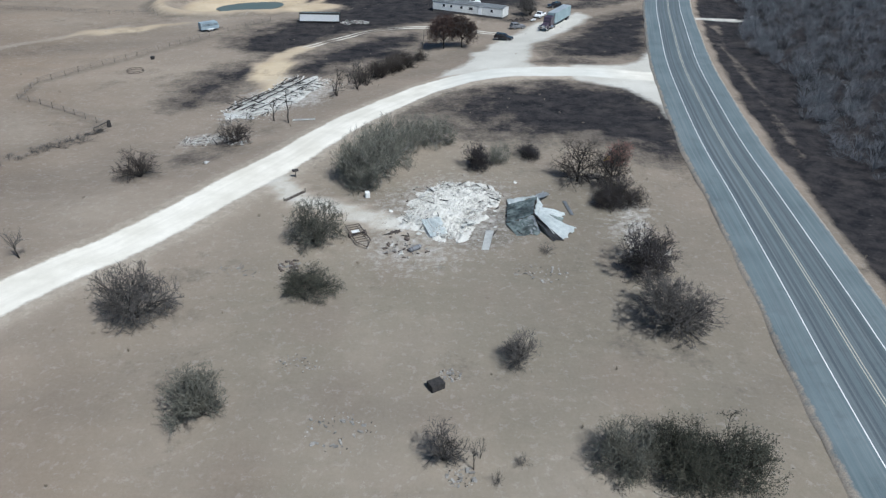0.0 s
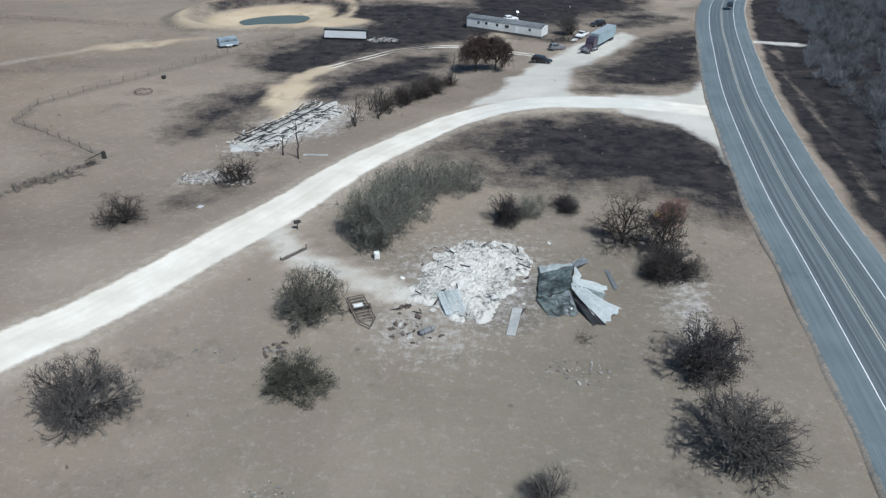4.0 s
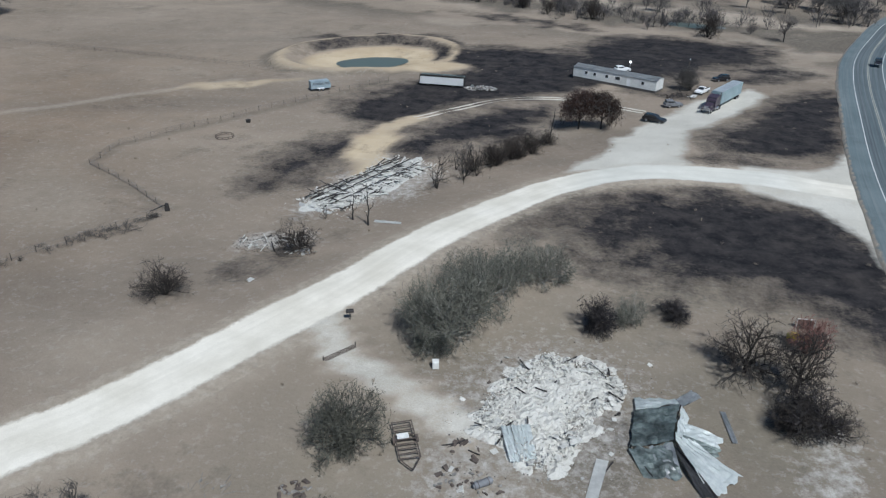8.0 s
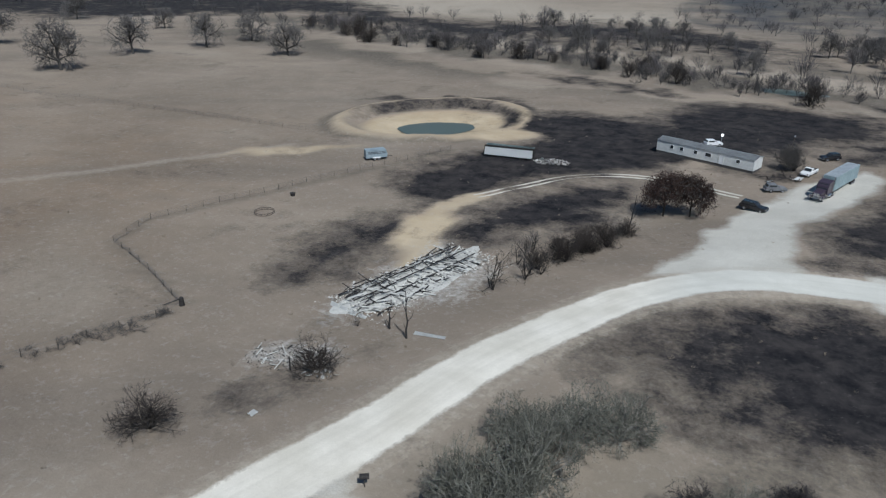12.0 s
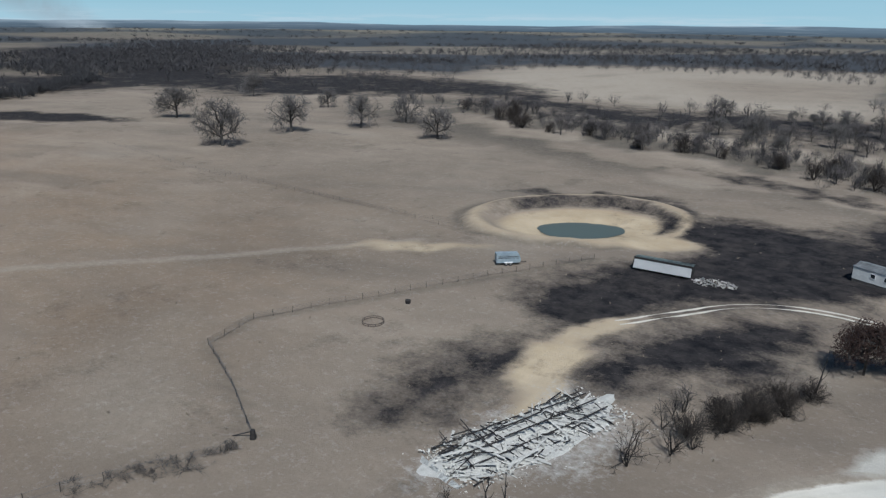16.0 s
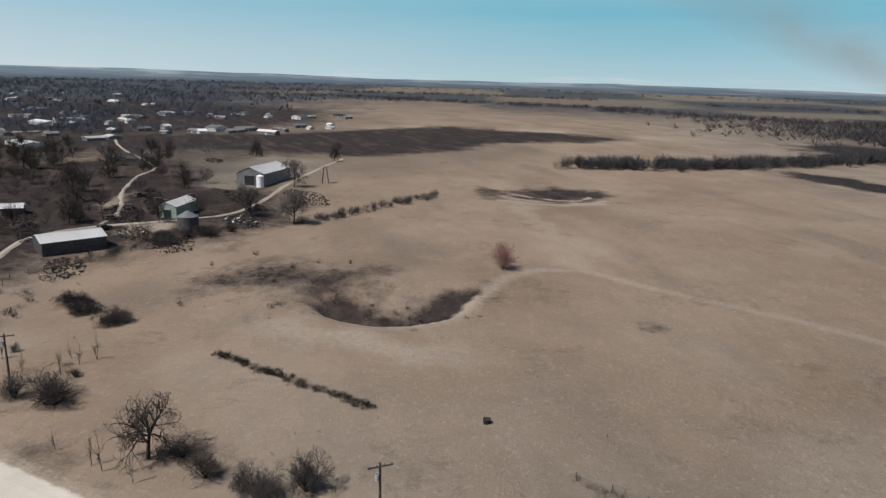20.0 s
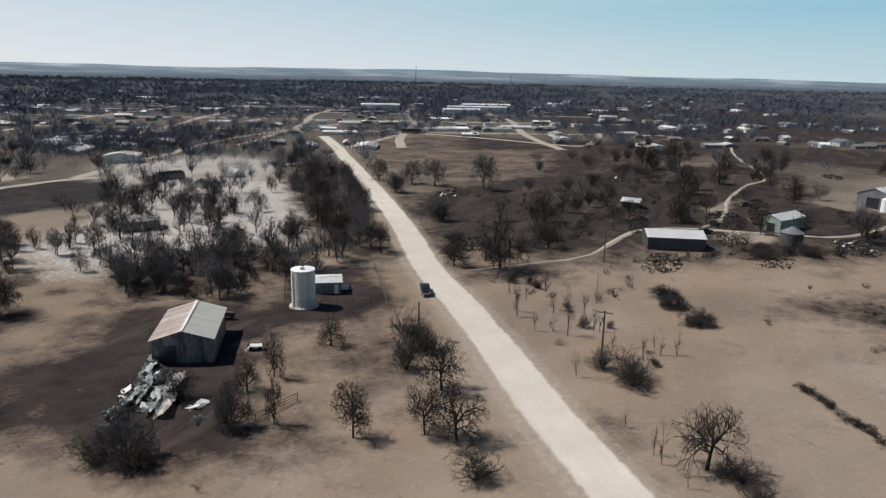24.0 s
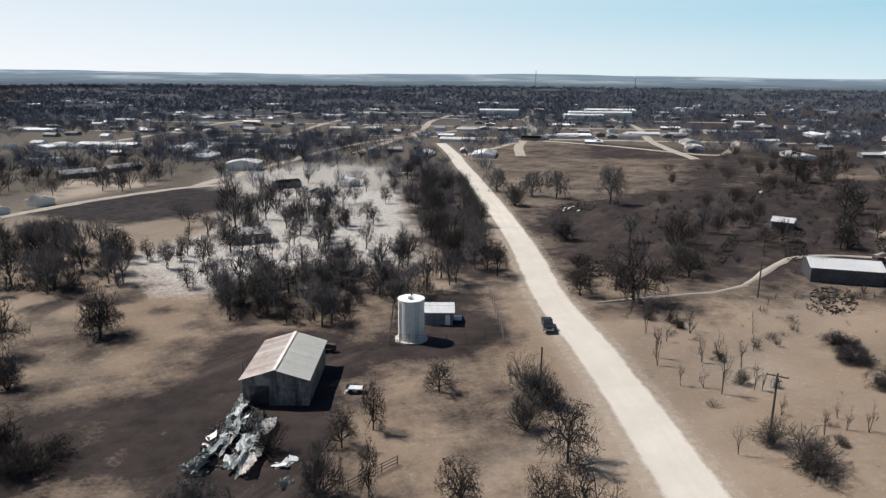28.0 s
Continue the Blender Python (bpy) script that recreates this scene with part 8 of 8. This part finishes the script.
for cx, cy, rx, ry, n, lab in ((-199, -82, 9, 4, 40, "dark burnt scrap beside the cottage"), (-213, -55, 12, 4.5, 60, "dark burnt scrap and wrecks in the farmyard"), (-188, -37, 6, 3, 30, "pale scattered wreckage by the sheds"), (-210, -13, 8, 4, 56, "pale scattered wreckage in the farmyard"),
                               (-168, -142, 9, 4, 30, "pale wreckage of a burnt house by the road"), (-122, -72, 6, 3, 26, "charred timber by the road"), (-258, -8, 14, 5, 44, "dark burnt scrap along the farm track"), (-150, -32, 7, 3, 26, "dark scorched scrap behind the long shed"),
                               (-178, -20, 8, 4, 36, "dark burnt scrap round the grain bin"), (-182, -65, 10, 2, 24, "dark burnt timber along the yard"), (-258, -139, 6, 2.5, 20, "pale wreckage on the burnt field"), (-228, -52, 18, 2.2, 60, "long dark row of burnt scrap in the farmyard"), (-246, -62, 14, 2.0, 40, "long dark row of burnt scrap in the farmyard"), (-252, -33, 12, 2.2, 40, "dark burnt scrap beside the farm track"), (-166, -74, 16, 1.4, 36, "dark burnt timber along the yard"), (-340, -130, 9, 4, 26, "dark burnt scrap by the far yard"), (-355, -88, 8, 3, 22, "dark scrap beside the far track")):
    e = thing("farmyard_scrap", lab, "scrap")
    dark = "dark" in lab or "charred" in lab
    strew(e, drng, n, blob_spot(cx, cy, rx * 1.3, ry * 1.3, 0.6), [(RUSTS, 4), (SCRAPS, 0 if dark else 3), (BOARDS, 1 if dark else 3), (LONGCHAR, 4 if dark else 2)], 0.6, 0.22)
    bits(e, n, n * 7, blob_spot(cx, cy, rx * 1.4, ry * 1.5, 0.6), 0.35, 0.3, M_CHAR if dark else M_DARKBITS)
for x, y, d in ((-203, -52, 40), (-190, -47, 80), (-222, -58, 120), (-228, -40, 10), (-216, -74, 60), (-236, -54, 30), (-246, -48, 140), (-243, -66, 75), (-205, -66, 20), (-262, -30, 100)):
    pickup("burnt_car", "burnt-out car in the farmyard", x, y, d, M_RUSTY, 4.6, True)
building("burnt_woodland_house", "low pale-roofed house among burnt trees", "house", -46.8, -134.4, 175.0, 10.0, 7.0, 2.9, 4.0, M_BARNWALL, M_PALE, "u", doors=[(5, 0.9, 2.0)], windows=[(2.4, 1.6, 1.2, 1.0), (7.6, 1.6, 1.2, 1.0)])


# ---- distance: brush, woods, town ----
def slivers(spots, heights, widths, per, seed, fat, low=0.25):
    """Many small leafless trees as one mesh: each a trunk and per thin pointed twigs filling a rounded crown."""
    r = np.random.RandomState(seed)
    n = len(spots)
    base = np.array([(x, y) for x, y in spots])
    z0 = ground_z(base[:, 0], base[:, 1])
    h, w = np.asarray(heights), np.asarray(widths)
    V = []
    a = r.rand(n, per) * 6.2832
    el = np.arcsin(r.rand(n, per) * 1.3 - 0.3)
    rad = r.uniform(0.7, 1.05, (n, per))
    cz = h[:, None] * (low + (1 - low) * 0.5)
    tip = np.stack([base[:, :1] + w[:, None] / 2 * rad * np.cos(el) * np.cos(a), base[:, 1:] + w[:, None] / 2 * rad * np.cos(el) * np.sin(a),
                    z0[:, None] + cz + h[:, None] * (1 - low) * 0.5 * rad * np.sin(el)], -1)
    f = r.uniform(0.15, 0.78, (n, per))
    root = np.stack([base[:, :1] + (tip[..., 0] - base[:, :1]) * f, base[:, 1:] + (tip[..., 1] - base[:, 1:]) * f,
                     z0[:, None] + h[:, None] * low * 0.6 + (tip[..., 2] - z0[:, None] - h[:, None] * low * 0.6) * f], -1)
    root = root + r.normal(size=(n, per, 3)) * (0.055 * w)[:, None, None] * (0.3 + f)[..., None]
    root[..., 2] = np.maximum(root[..., 2], z0[:, None])
    side = r.normal(size=(n, per, 3))
    side /= np.linalg.norm(side, axis=-1, keepdims=True)
    side *= (1.2 * fat * h[:, None] * r.uniform(0.6, 1.4, (n, per)))[..., None]
    tri = np.stack([root - side, root + side, tip], 2).reshape(-1, 3)
    t = np.arange(2) * 1.5708
    trunk = []
    for k in t:
        o = np.stack([np.cos(k) * h * 0.018, np.sin(k) * h * 0.018, 0 * h], -1)
        p = np.stack([base[:, 0], base[:, 1], z0 - 0.2], -1)
        q = np.stack([base[:, 0], base[:, 1], z0 + h * 0.7], -1)
        trunk.append(np.stack([p - o, p + o, q], 1).reshape(-1, 3))
    return np.concatenate([tri] + trunk)


def stuff(name, label, category, tris, mat):
    me = bpy.data.meshes.new(name)
    n = len(tris)
    me.vertices.add(n)
    me.vertices.foreach_set("co", tris.ravel())
    me.loops.add(n)
    me.loops.foreach_set("vertex_index", np.arange(n, dtype=np.int32))
    me.polygons.add(n // 3)
    me.polygons.foreach_set("loop_start", (np.arange(n // 3) * 3).astype(np.int32))
    me.update(calc_edges=True)
    me.materials.append(mat)
    return tagged(new(name, me), label, category, kind="stuff")


# Grey bark colour, lightened so that it also carries some haze
M_FARTWIG = mat_twig("far_winter_woods", (0.048, 0.046, 0.048), (0.090, 0.085, 0.085))
M_THICKET = mat_twig("ash_grey_thicket_twigs", (0.100, 0.105, 0.114), (0.175, 0.180, 0.192))
M_BRUSHTWIG = mat_twig("grey_burnt_brush", (0.040, 0.040, 0.043), (0.085, 0.083, 0.085))


def scatter(seed, n, test):
    r = random.Random(seed)
    out = []
    while len(out) < n:
        p = test(r)
        if p:
            out.append(p)
    return out, r


def east_thicket(r):
    y = r.uniform(55, 370)
    return (float(np.interp(y, [p[1] for p in HWY_C], [p[0] for p in HWY_C])) + 20 + 3 * math.sin(y * 0.09) + 100 * r.random() ** 1.25, y)


sp, rr = scatter(31, 3000, east_thicket)
stuff("thicket", "dense leafless ash-grey thicket beside the highway", "thicket", slivers(sp, [rr.uniform(2.0, 4.4) for _ in sp], [rr.uniform(3.2, 6.0) for _ in sp], 90, 31, 0.0075, 0.05), M_THICKET)


def east_brush(r):
    y = r.uniform(-60, 520) if r.random() < 0.75 else r.uniform(-60, 900)
    x = float(np.interp(y, [p[1] for p in HWY_C], [p[0] for p in HWY_C])) + 24 + 260 * r.random() ** 1.4
    return (x, y)


sp, rr = scatter(1, 3400, east_brush)
stuff("brush_wood", "dense grey burnt brush beside the highway", "brush", slivers(sp, [rr.uniform(2.2, 5.0) for _ in sp], [rr.uniform(3.0, 6.0) for _ in sp], 44, 1, 0.011, 0.05), M_BRUSHTWIG)


def wedge(r0, r1, a0, a1, power=1.0, clump=0.0):
    """A place seen from the end of the flight, between two bearings (degrees to the left of north)."""
    def f(r):
        d, deg = r0 + (r1 - r0) * r.random() ** power, r.uniform(a0, a1)
        a = radians(deg)
        x, y = -8 - math.sin(a) * d, 66 + math.cos(a) * d
        if road_gap(x, y) or (-460 < x < -160 and in_poly(x, y, FIELD)):
            return None
        if deg < 132 and r.random() > float(S(100, 128, deg + 9 * math.sin(d * 0.011))):
            return None
        if clump and math.sin(x * 0.021 + 2 * math.sin(y * 0.009)) * math.sin(y * 0.017 + 1.5 * math.sin(x * 0.012)) < r.uniform(-1, 0.6) * clump:
            return None
        return (x, y)
    return f


FIELD = [(-196, -262), (-205, -300), (-300, -372), (-345, -262), (-400, -190), (-330, -130), (-230, -130), (-170, -190)]
def far_wood_poly(polys):
    def f(r):
        poly = r.choice(polys)
        x, y = r.uniform(min(p[0] for p in poly), max(p[0] for p in poly)), r.uniform(min(p[1] for p in poly), max(p[1] for p in poly))
        return (x, y) if in_poly(x, y, poly) and not road_gap(x, y) else None
    return f


sp, rr = scatter(20, 170, far_wood_poly([[(-112, -150), (-124, -132), (-152, -200), (-180, -272), (-150, -285), (-118, -190)], [(-20, -250), (-110, -270), (-180, -290), (-190, -400), (-30, -380)],
                                         [(30, -240), (-40, -240), (-40, -330), (60, -330)], [(-40, -160), (-90, -150), (-106, -190), (-68, -215), (-24, -175)]]))
stuff("wood_trees", "leafless trees of the burnt wood along the road", "trees", slivers(sp, [rr.uniform(5, 11) for _ in sp], [rr.uniform(6, 11) for _ in sp], 150, 20, 0.006, 0.08), M_SOOTTWIG)
sp, rr = scatter(21, 500, far_wood_poly([[(-34, -72), (-50, -62), (-78, -72), (-78, -98), (-60, -104), (-36, -96)], [(-84, -74), (-94, -72), (-180, -272), (-156, -285), (-112, -160)], [(8, -108), (-18, -104), (-20, -138), (10, -160)], [(-150, -60), (-200, -56), (-300, -130), (-170, -140)]]))
stuff("undergrowth", "dark scorched undergrowth in the burnt wood", "undergrowth", slivers(sp, [rr.uniform(1.2, 3.5) for _ in sp], [rr.uniform(2, 5) for _ in sp], 60, 21, 0.016, 0.0), M_SOOTTWIG)
sp, rr = scatter(28, 150, far_wood_poly([FARM_DARK, FARM_DARK, YARD, YARD_N]))
stuff("yard_brush", "dark scorched weeds and brush in the burnt yards", "brush", slivers(sp, [rr.uniform(0.3, 1.2) for _ in sp], [rr.uniform(1.0, 4.0) for _ in sp], 50, 28, 0.03, 0.0), M_CHAR)
YARD_WOOD = [(-150, -76), (-184, -80), (-260, -108), (-334, -145), (-424, -207), (-405, -249), (-294, -168), (-230, -128), (-170, -108)]
sp, rr = scatter(29, 84, far_wood_poly([FARM_DARK, YARD_WOOD, YARD_WOOD]))
stuff("yard_trees", "dark leafless trees in the burnt yards", "trees", slivers(sp, [rr.uniform(4, 9) for _ in sp], [rr.uniform(5, 10) for _ in sp], 240, 29, 0.0055, 0.16), M_DARKTWIG)
sp, rr = scatter(2, 2500, wedge(380, 1000, 112, 194, 1.0, 0.6))
stuff("town_trees", "dark leafless trees among the houses of the town", "trees", slivers(sp, [rr.uniform(4, 11) for _ in sp], [rr.uniform(7, 16) for _ in sp], 48, 2, 0.016, 0.08), M_HAZETWIG)
sp, rr = scatter(3, 9500, wedge(850, 2480, 96, 198, 0.8, 0.7))
sp2, rr2 = scatter(26, 330, wedge(300, 560, 134, 197, 1.0, 0.9))
stuff("edge_trees", "dark leafless trees at the edge of the town", "trees", slivers(sp2, [rr2.uniform(4.5, 11) for _ in sp2], [rr2.uniform(6, 13) for _ in sp2], 120, 26, 0.006, 0.08), M_HAZETWIG)
stuff("far_woods", "dark winter woods beyond the town", "woods", slivers(sp, [rr.uniform(6, 13) for _ in sp], [rr.uniform(11, 24) for _ in sp], 13, 3, 0.06, 0.05), M_HAZETWIG)
sp, rr = scatter(4, 460, lambda r: (lambda t: (-385 - 45 * t * t - 25 * t + r.gauss(0, 5) - (r.uniform(0, 160) if t > 1.6 else 0), 95 + 165 * t + r.gauss(0, 6)))(r.uniform(0, 2.1)))
stuff("tree_belt", "dark belt of trees at the pasture's edge", "trees", slivers(sp, [rr.uniform(5, 9) for _ in sp], [rr.uniform(7, 12) for _ in sp], 90, 4, 0.016, 0.0), M_BRUSHTWIG)


sp, rr = scatter(25, 1700, far_wood_poly([NORTH_WOOD]))
sp = [(x + rr.gauss(0, 45), y + rr.gauss(0, 45)) for x, y in sp]
stuff("north_woods", "dark scorched woods beyond the pasture", "woods", slivers(sp, [rr.uniform(5, 10) for _ in sp], [rr.uniform(10, 20) for _ in sp], 14, 25, 0.05, 0.05), M_FARTWIG)


def north_wood(r):
    x, y = r.uniform(-700, 260), r.uniform(330, 1500)
    line = 395 - 0.32 * (x + 230) if x > -230 else 395 + 0.25 * (-230 - x)
    if y < line + r.gauss(0, 10) or ell(np.array(x), np.array(y), -194, 635, 172, 150, -0.18, 0.05) > 0.5:
        return None
    if y < 520 and r.random() < 0.55:
        return None
    return (x, y)


def creek_side(r):
    k = r.randrange(len(CREEK) - 1)
    t = r.random()
    x, y = CREEK[k][0] + (CREEK[k + 1][0] - CREEK[k][0]) * t + r.gauss(4, 12), CREEK[k][1] + (CREEK[k + 1][1] - CREEK[k][1]) * t + abs(r.gauss(0, 26))
    return (x, y)


sp, rr = scatter(27, 330, creek_side)
stuff("creek_brush", "grey leafless thicket along the creek", "thicket", slivers(sp, [rr.uniform(2.5, 7) for _ in sp], [rr.uniform(3, 8) for _ in sp], 80, 27, 0.009, 0.05), M_FARTWIG)
sp, rr = scatter(5, 3000, north_wood)
stuff("creek_woods", "grey winter woods beyond the creek", "woods", slivers(sp, [rr.uniform(5, 10) for _ in sp], [rr.uniform(6, 13) for _ in sp], 44, 5, 0.012, 0.1), M_FARTWIG)
FAR_LINES = [(900, -20, 30), (900, 34, 60), (1050, 64, 84), (1300, -25, 44), (1280, 80, 101), (1550, 50, 76), (1500, 98, 120), (1750, -25, 60), (1800, 84, 108), (2150, -25, 122), (2150, -25, 122), (2350, -25, 122), (2350, -25, 122)]
sp, rr = scatter(6, 2000, lambda r: (lambda d, a0, a1, a: (-8 - math.sin(a) * d, 66 + math.cos(a) * d))(*(lambda s, u: (s[0] + 150 * (u - 0.5) + r.gauss(0, 9 + s[0] * 0.008), s[1], s[2], radians(s[1] + (s[2] - s[1]) * u)))(r.choice(FAR_LINES), r.random())))
stuff("distant_woods", "thin lines of dark woods on the far plain", "woods", slivers(sp, [rr.uniform(6, 11) for _ in sp], [rr.uniform(14, 28) for _ in sp], 16, 6, 0.05, 0.06), M_FARTWIG)
sp, rr = scatter(7, 60, lambda r: (lambda t: (-216.7 - 60 * t + r.gauss(0, 2), 8.5 + 33 * t + r.gauss(0, 2)))(r.random()))
stuff("hedgerow", "low scrubby hedgerow at the pasture's edge", "hedge", slivers(sp, [rr.uniform(1.5, 3.5) for _ in sp], [rr.uniform(2.5, 5) for _ in sp], 70, 7, 0.02, 0.02), M_FARTWIG)
sp, rr = scatter(8, 110, lambda r: (lambda t: (-108.3 + 15 * t + r.gauss(0, 0.5), 23 + 30 * t + r.gauss(0, 0.5)))(r.random()))
stuff("washout_brush", "dark scorched brush in a narrow washout", "brush", slivers(sp, [rr.uniform(0.5, 1.1) for _ in sp], [rr.uniform(1.2, 2.4) for _ in sp], 60, 8, 0.03, 0.0), M_CHAR)
sp, rr = scatter(9, 70, lambda r: (-155 + r.gauss(0, 9), 16 + r.gauss(0, 10)) if r.random() < 0.6 else (-137 + r.gauss(0, 4), 50 + r.gauss(0, 8)))
stuff("hollow_brush", "dark scorched brush in the dry hollow", "brush", slivers(sp, [rr.uniform(0.5, 1.6) for _ in sp], [rr.uniform(1.5, 3.2) for _ in sp], 60, 9, 0.025, 0.0), M_BROWN)
sp, rr = scatter(10, 60, lambda r: (lambda t: (-112 - 95 * t + r.gauss(0, 2.5), -20 - 18 * math.sin(3 * t) + 10 * t + r.gauss(0, 2.5)))(r.random()))
stuff("fence_brush", "low scorched brush along the yard fence", "brush", slivers(sp, [rr.uniform(0.8, 2.4) for _ in sp], [rr.uniform(1.5, 4) for _ in sp], 60, 10, 0.02, 0.0), M_BROWN)
sp, rr = scatter(11, 900, lambda r: (lambda u, v: (u, v) if not road_gap(u, v) else None)(r.uniform(-300, 60), r.uniform(-40, 260)))
stuff("grass_tufts", "tufts of dry pale grass and weeds", "grass", slivers(sp, [rr.uniform(0.25, 0.7) for _ in sp], [rr.uniform(0.3, 1.2) for _ in sp], 24, 11, 0.04, 0.0), M_STRAW)

# Houses of the town
hrng = random.Random(33)
ROOFS = [M_WHITEROOF, M_GALV, M_HOMEROOF, M_BARNROOF]
WALLS = [M_HOMEWALL, M_GREYWALL, M_TANK, M_BARNWALL]
protos = []
for k in range(7):
    w, d = ((11, 8), (14, 8), (9, 7), (18, 9), (12, 10), (22, 6), (10, 10))[k]
    o = building("town_house", "small house in the distant town", "house", 0, 0, 0, w, d, 2.8, 4.4, WALLS[k % 4], ROOFS[(k * 2 + k // 4) % 4], "u" if k % 2 else "v",
                 doors=[(w * 0.5, 1.0, 2.0)], windows=[(w * 0.25, 1.6, 1.4, 1.1), (w * 0.75, 1.6, 1.4, 1.1)], ribs=3.0)
    protos.append(o)
used = [False] * len(protos)


def town_house(x, y, deg, k=None, s=1.0):
    k = hrng.randrange(len(protos)) if k is None else k
    m = Matrix.Translation((x, y, gz(x, y))) @ Matrix.Rotation(radians(deg), 4, "Z") @ Matrix.Diagonal((s, s, s, 1))
    if used[k]:
        o = copy_thing(protos[k], m)
        o["group"] = "houses of the town"
    else:
        used[k] = True
        protos[k].matrix_world = m
        protos[k]["group"] = "houses of the town"


spots, _ = scatter(12, 130, wedge(430, 1100, 128, 190, 1.2))
for x, y in spots:
    town_house(x, y, 56 + hrng.choice([0, 90, 180, 270]) + hrng.gauss(0, 4), None, hrng.uniform(0.7, 1.0))
for x, y, d, k in ((-34, -316, 30, 5), (-14, -300, 20, 3), (14, -214, 30, 0), (2, -228, 40, 2), (-95, -205, 20, 0), (-112, -226, 30, 2), (-90, -232, 10, 1), (-139, -432, 30, 3), (20, -260, 10, 5)):
    town_house(x, y, d, k)
# Houses along the near edge of the town, beyond the dark field
EDGE = [(-580, -355), (-592, -336), (-578, -300), (-554, -260), (-510, -216), (-501, -188), (-509, -170), (-518, -152), (-527, -133), (-569, -125), (-593, -104), (-675, -436), (-660, -389), (-693, -288), (-667, -245), (-724, -241), (-713, -206), (-699, -159), (-742, -123)]
for x, y in EDGE:
    for n in range(2):
        town_house(x + hrng.gauss(0, 6) - 22 * n, y + hrng.gauss(0, 8), 62 + hrng.choice([0, 90]) + hrng.gauss(0, 5), None, hrng.uniform(0.8, 1.1))
plain = []
for k in range(4):
    w, d = ((13, 9), (20, 11), (10, 8), (28, 14))[k]
    plain.append(building("town_house", "plain distant house in the town", "house", 0, 0, 0, w, d, 3.0, 4.6, WALLS[(k + 1) % 4], (M_WHITEROOF, M_HOMEWALL, M_GALV, M_WHITEROOF)[k], "u", ribs=50))
first = [True] * 4
spots, _ = scatter(13, 200, wedge(420, 1500, 118, 192, 1.3))
for x, y in spots:
    k = hrng.randrange(4)
    m = Matrix.Translation((x, y, gz(x, y))) @ Matrix.Rotation(radians(56 + hrng.choice([0, 90]) + hrng.gauss(0, 5)), 4, "Z") @ Matrix.Diagonal((0.95, 0.95, 0.8, 1))
    if first[k]:
        first[k], o = False, plain[k]
        o.matrix_world = m
    else:
        o = copy_thing(plain[k], m)
    o["group"] = "houses of the town"
building("white_workshop", "white-roofed workshop beyond the burnt wood", "workshop", -72.0, -290.0, 155.0, 15.0, 11.0, 3.8, 5.2, M_HOMEWALL, M_WHITEROOF, "v")
for x, y, w, d in ((-431, -676, 46, 26), (-560, -640, 60, 34), (-505, -600, 70, 16), (-464, -553, 40, 14)):
    building("warehouse", "large flat warehouse with a white roof in the town", "warehouse", x, y, 150, w, d, 6.5, 7.6, M_HOMEWALL, M_WHITEROOF, "u", ribs=5.0)
for ux, uy, d, h in ((-0.5596, -0.8286, 1900, 58), (-0.6649, -0.7467, 1700, 46)):
    x, y = -14.6 + ux * d, 55.4 + uy * d
    e = thing("radio_mast", "slender radio mast beyond the town", "mast", Matrix.Translation((x, y, gz(x, y))))
    for k in range(3):
        a = 2.094 * k
        part("leg", cyl(bmesh.new(), (1.6 * math.cos(a), 1.6 * math.sin(a), 0), (0.5 * math.cos(a), 0.5 * math.sin(a), h), 0.22, n=5), M_GREYWALL, e)
    for k in range(9):
        z = h * (k + 0.5) / 9
        q = 1.6 - 1.1 * (k + 0.5) / 9
        part("brace", cyl(bmesh.new(), (0, 0, z - 0.3), (0, 0, z + 0.3), q, n=3), M_GREYWALL, e)
    part("head", cyl(bmesh.new(), (0, 0, h - 2), (0, 0, h + 2), 1.2, 0.7, n=8), M_WHITEROOF, e)
M_TRACK = mat_simple("worn_dirt_track", (0.30, 0.265, 0.215), (0.44, 0.40, 0.335), 0.3, 0.95, 0, 3.0, 0.1)
# Town and farm tracks
for pts, w in (([(-204, -302), (-250, -336), (-300, -371), (-328, -320), (-347, -251), (-379, -262), (-445, -313)], 2.6), ([(-104, -52), (-118, -50), (-132, -47), (-143, -48)], 0.5), ([(-143, -48), (-160, -55), (-177, -60), (-193, -52), (-204, -38), (-211, -30), (-222, -22), (-248, -21), (-284, -25), (-330, -27), (-385, -27)], 0.95),
               ([(-196, -52), (-212, -56), (-231, -66), (-252, -78), (-290, -94), (-325, -105), (-393, -162), (-444, -197)], 0.85), ([(-52, -246), (-100, -306), (-157, -376), (-218, -428), (-300, -480)], 3.0), ([(14, -204), (-20, -230), (-55, -245), (-90, -236), (-150, -250)], 2.4)):
    tagged(ribbon("road_track", pts, [-w, -w * 0.4, w * 0.4, w], 0.28, M_TRACK, None, 4.0, 0.45, 0.3), "pale gravel track", "track", kind="structure")
for k in range(9):
    a = radians(56 if k < 5 else 146)
    o = (k - 2) * 95 if k < 5 else (k - 6.5) * 120
    cx, cy = -330 - math.sin(a) * o, -590 + math.cos(a) * o
    pts = [(cx + math.cos(a) * q + 6 * math.sin(q * 0.02 + k), cy + math.sin(a) * q) for q in range(-300, 301, 60)]
    tagged(ribbon("road_street", pts, [-3.0, -1.2, 1.2, 3.0], 0.3, M_TRACK, None, 12.0, 0.4, 0.3), "pale street of the town", "street", kind="structure")
tagged(disc("water_far_pond", 22.0, 321.0, 11.0, 5.0, -0.15, float(base_z(22.0, 321.0)) + 0.12, M_WATER), "still pond beyond the burnt field", "pond", kind="structure")
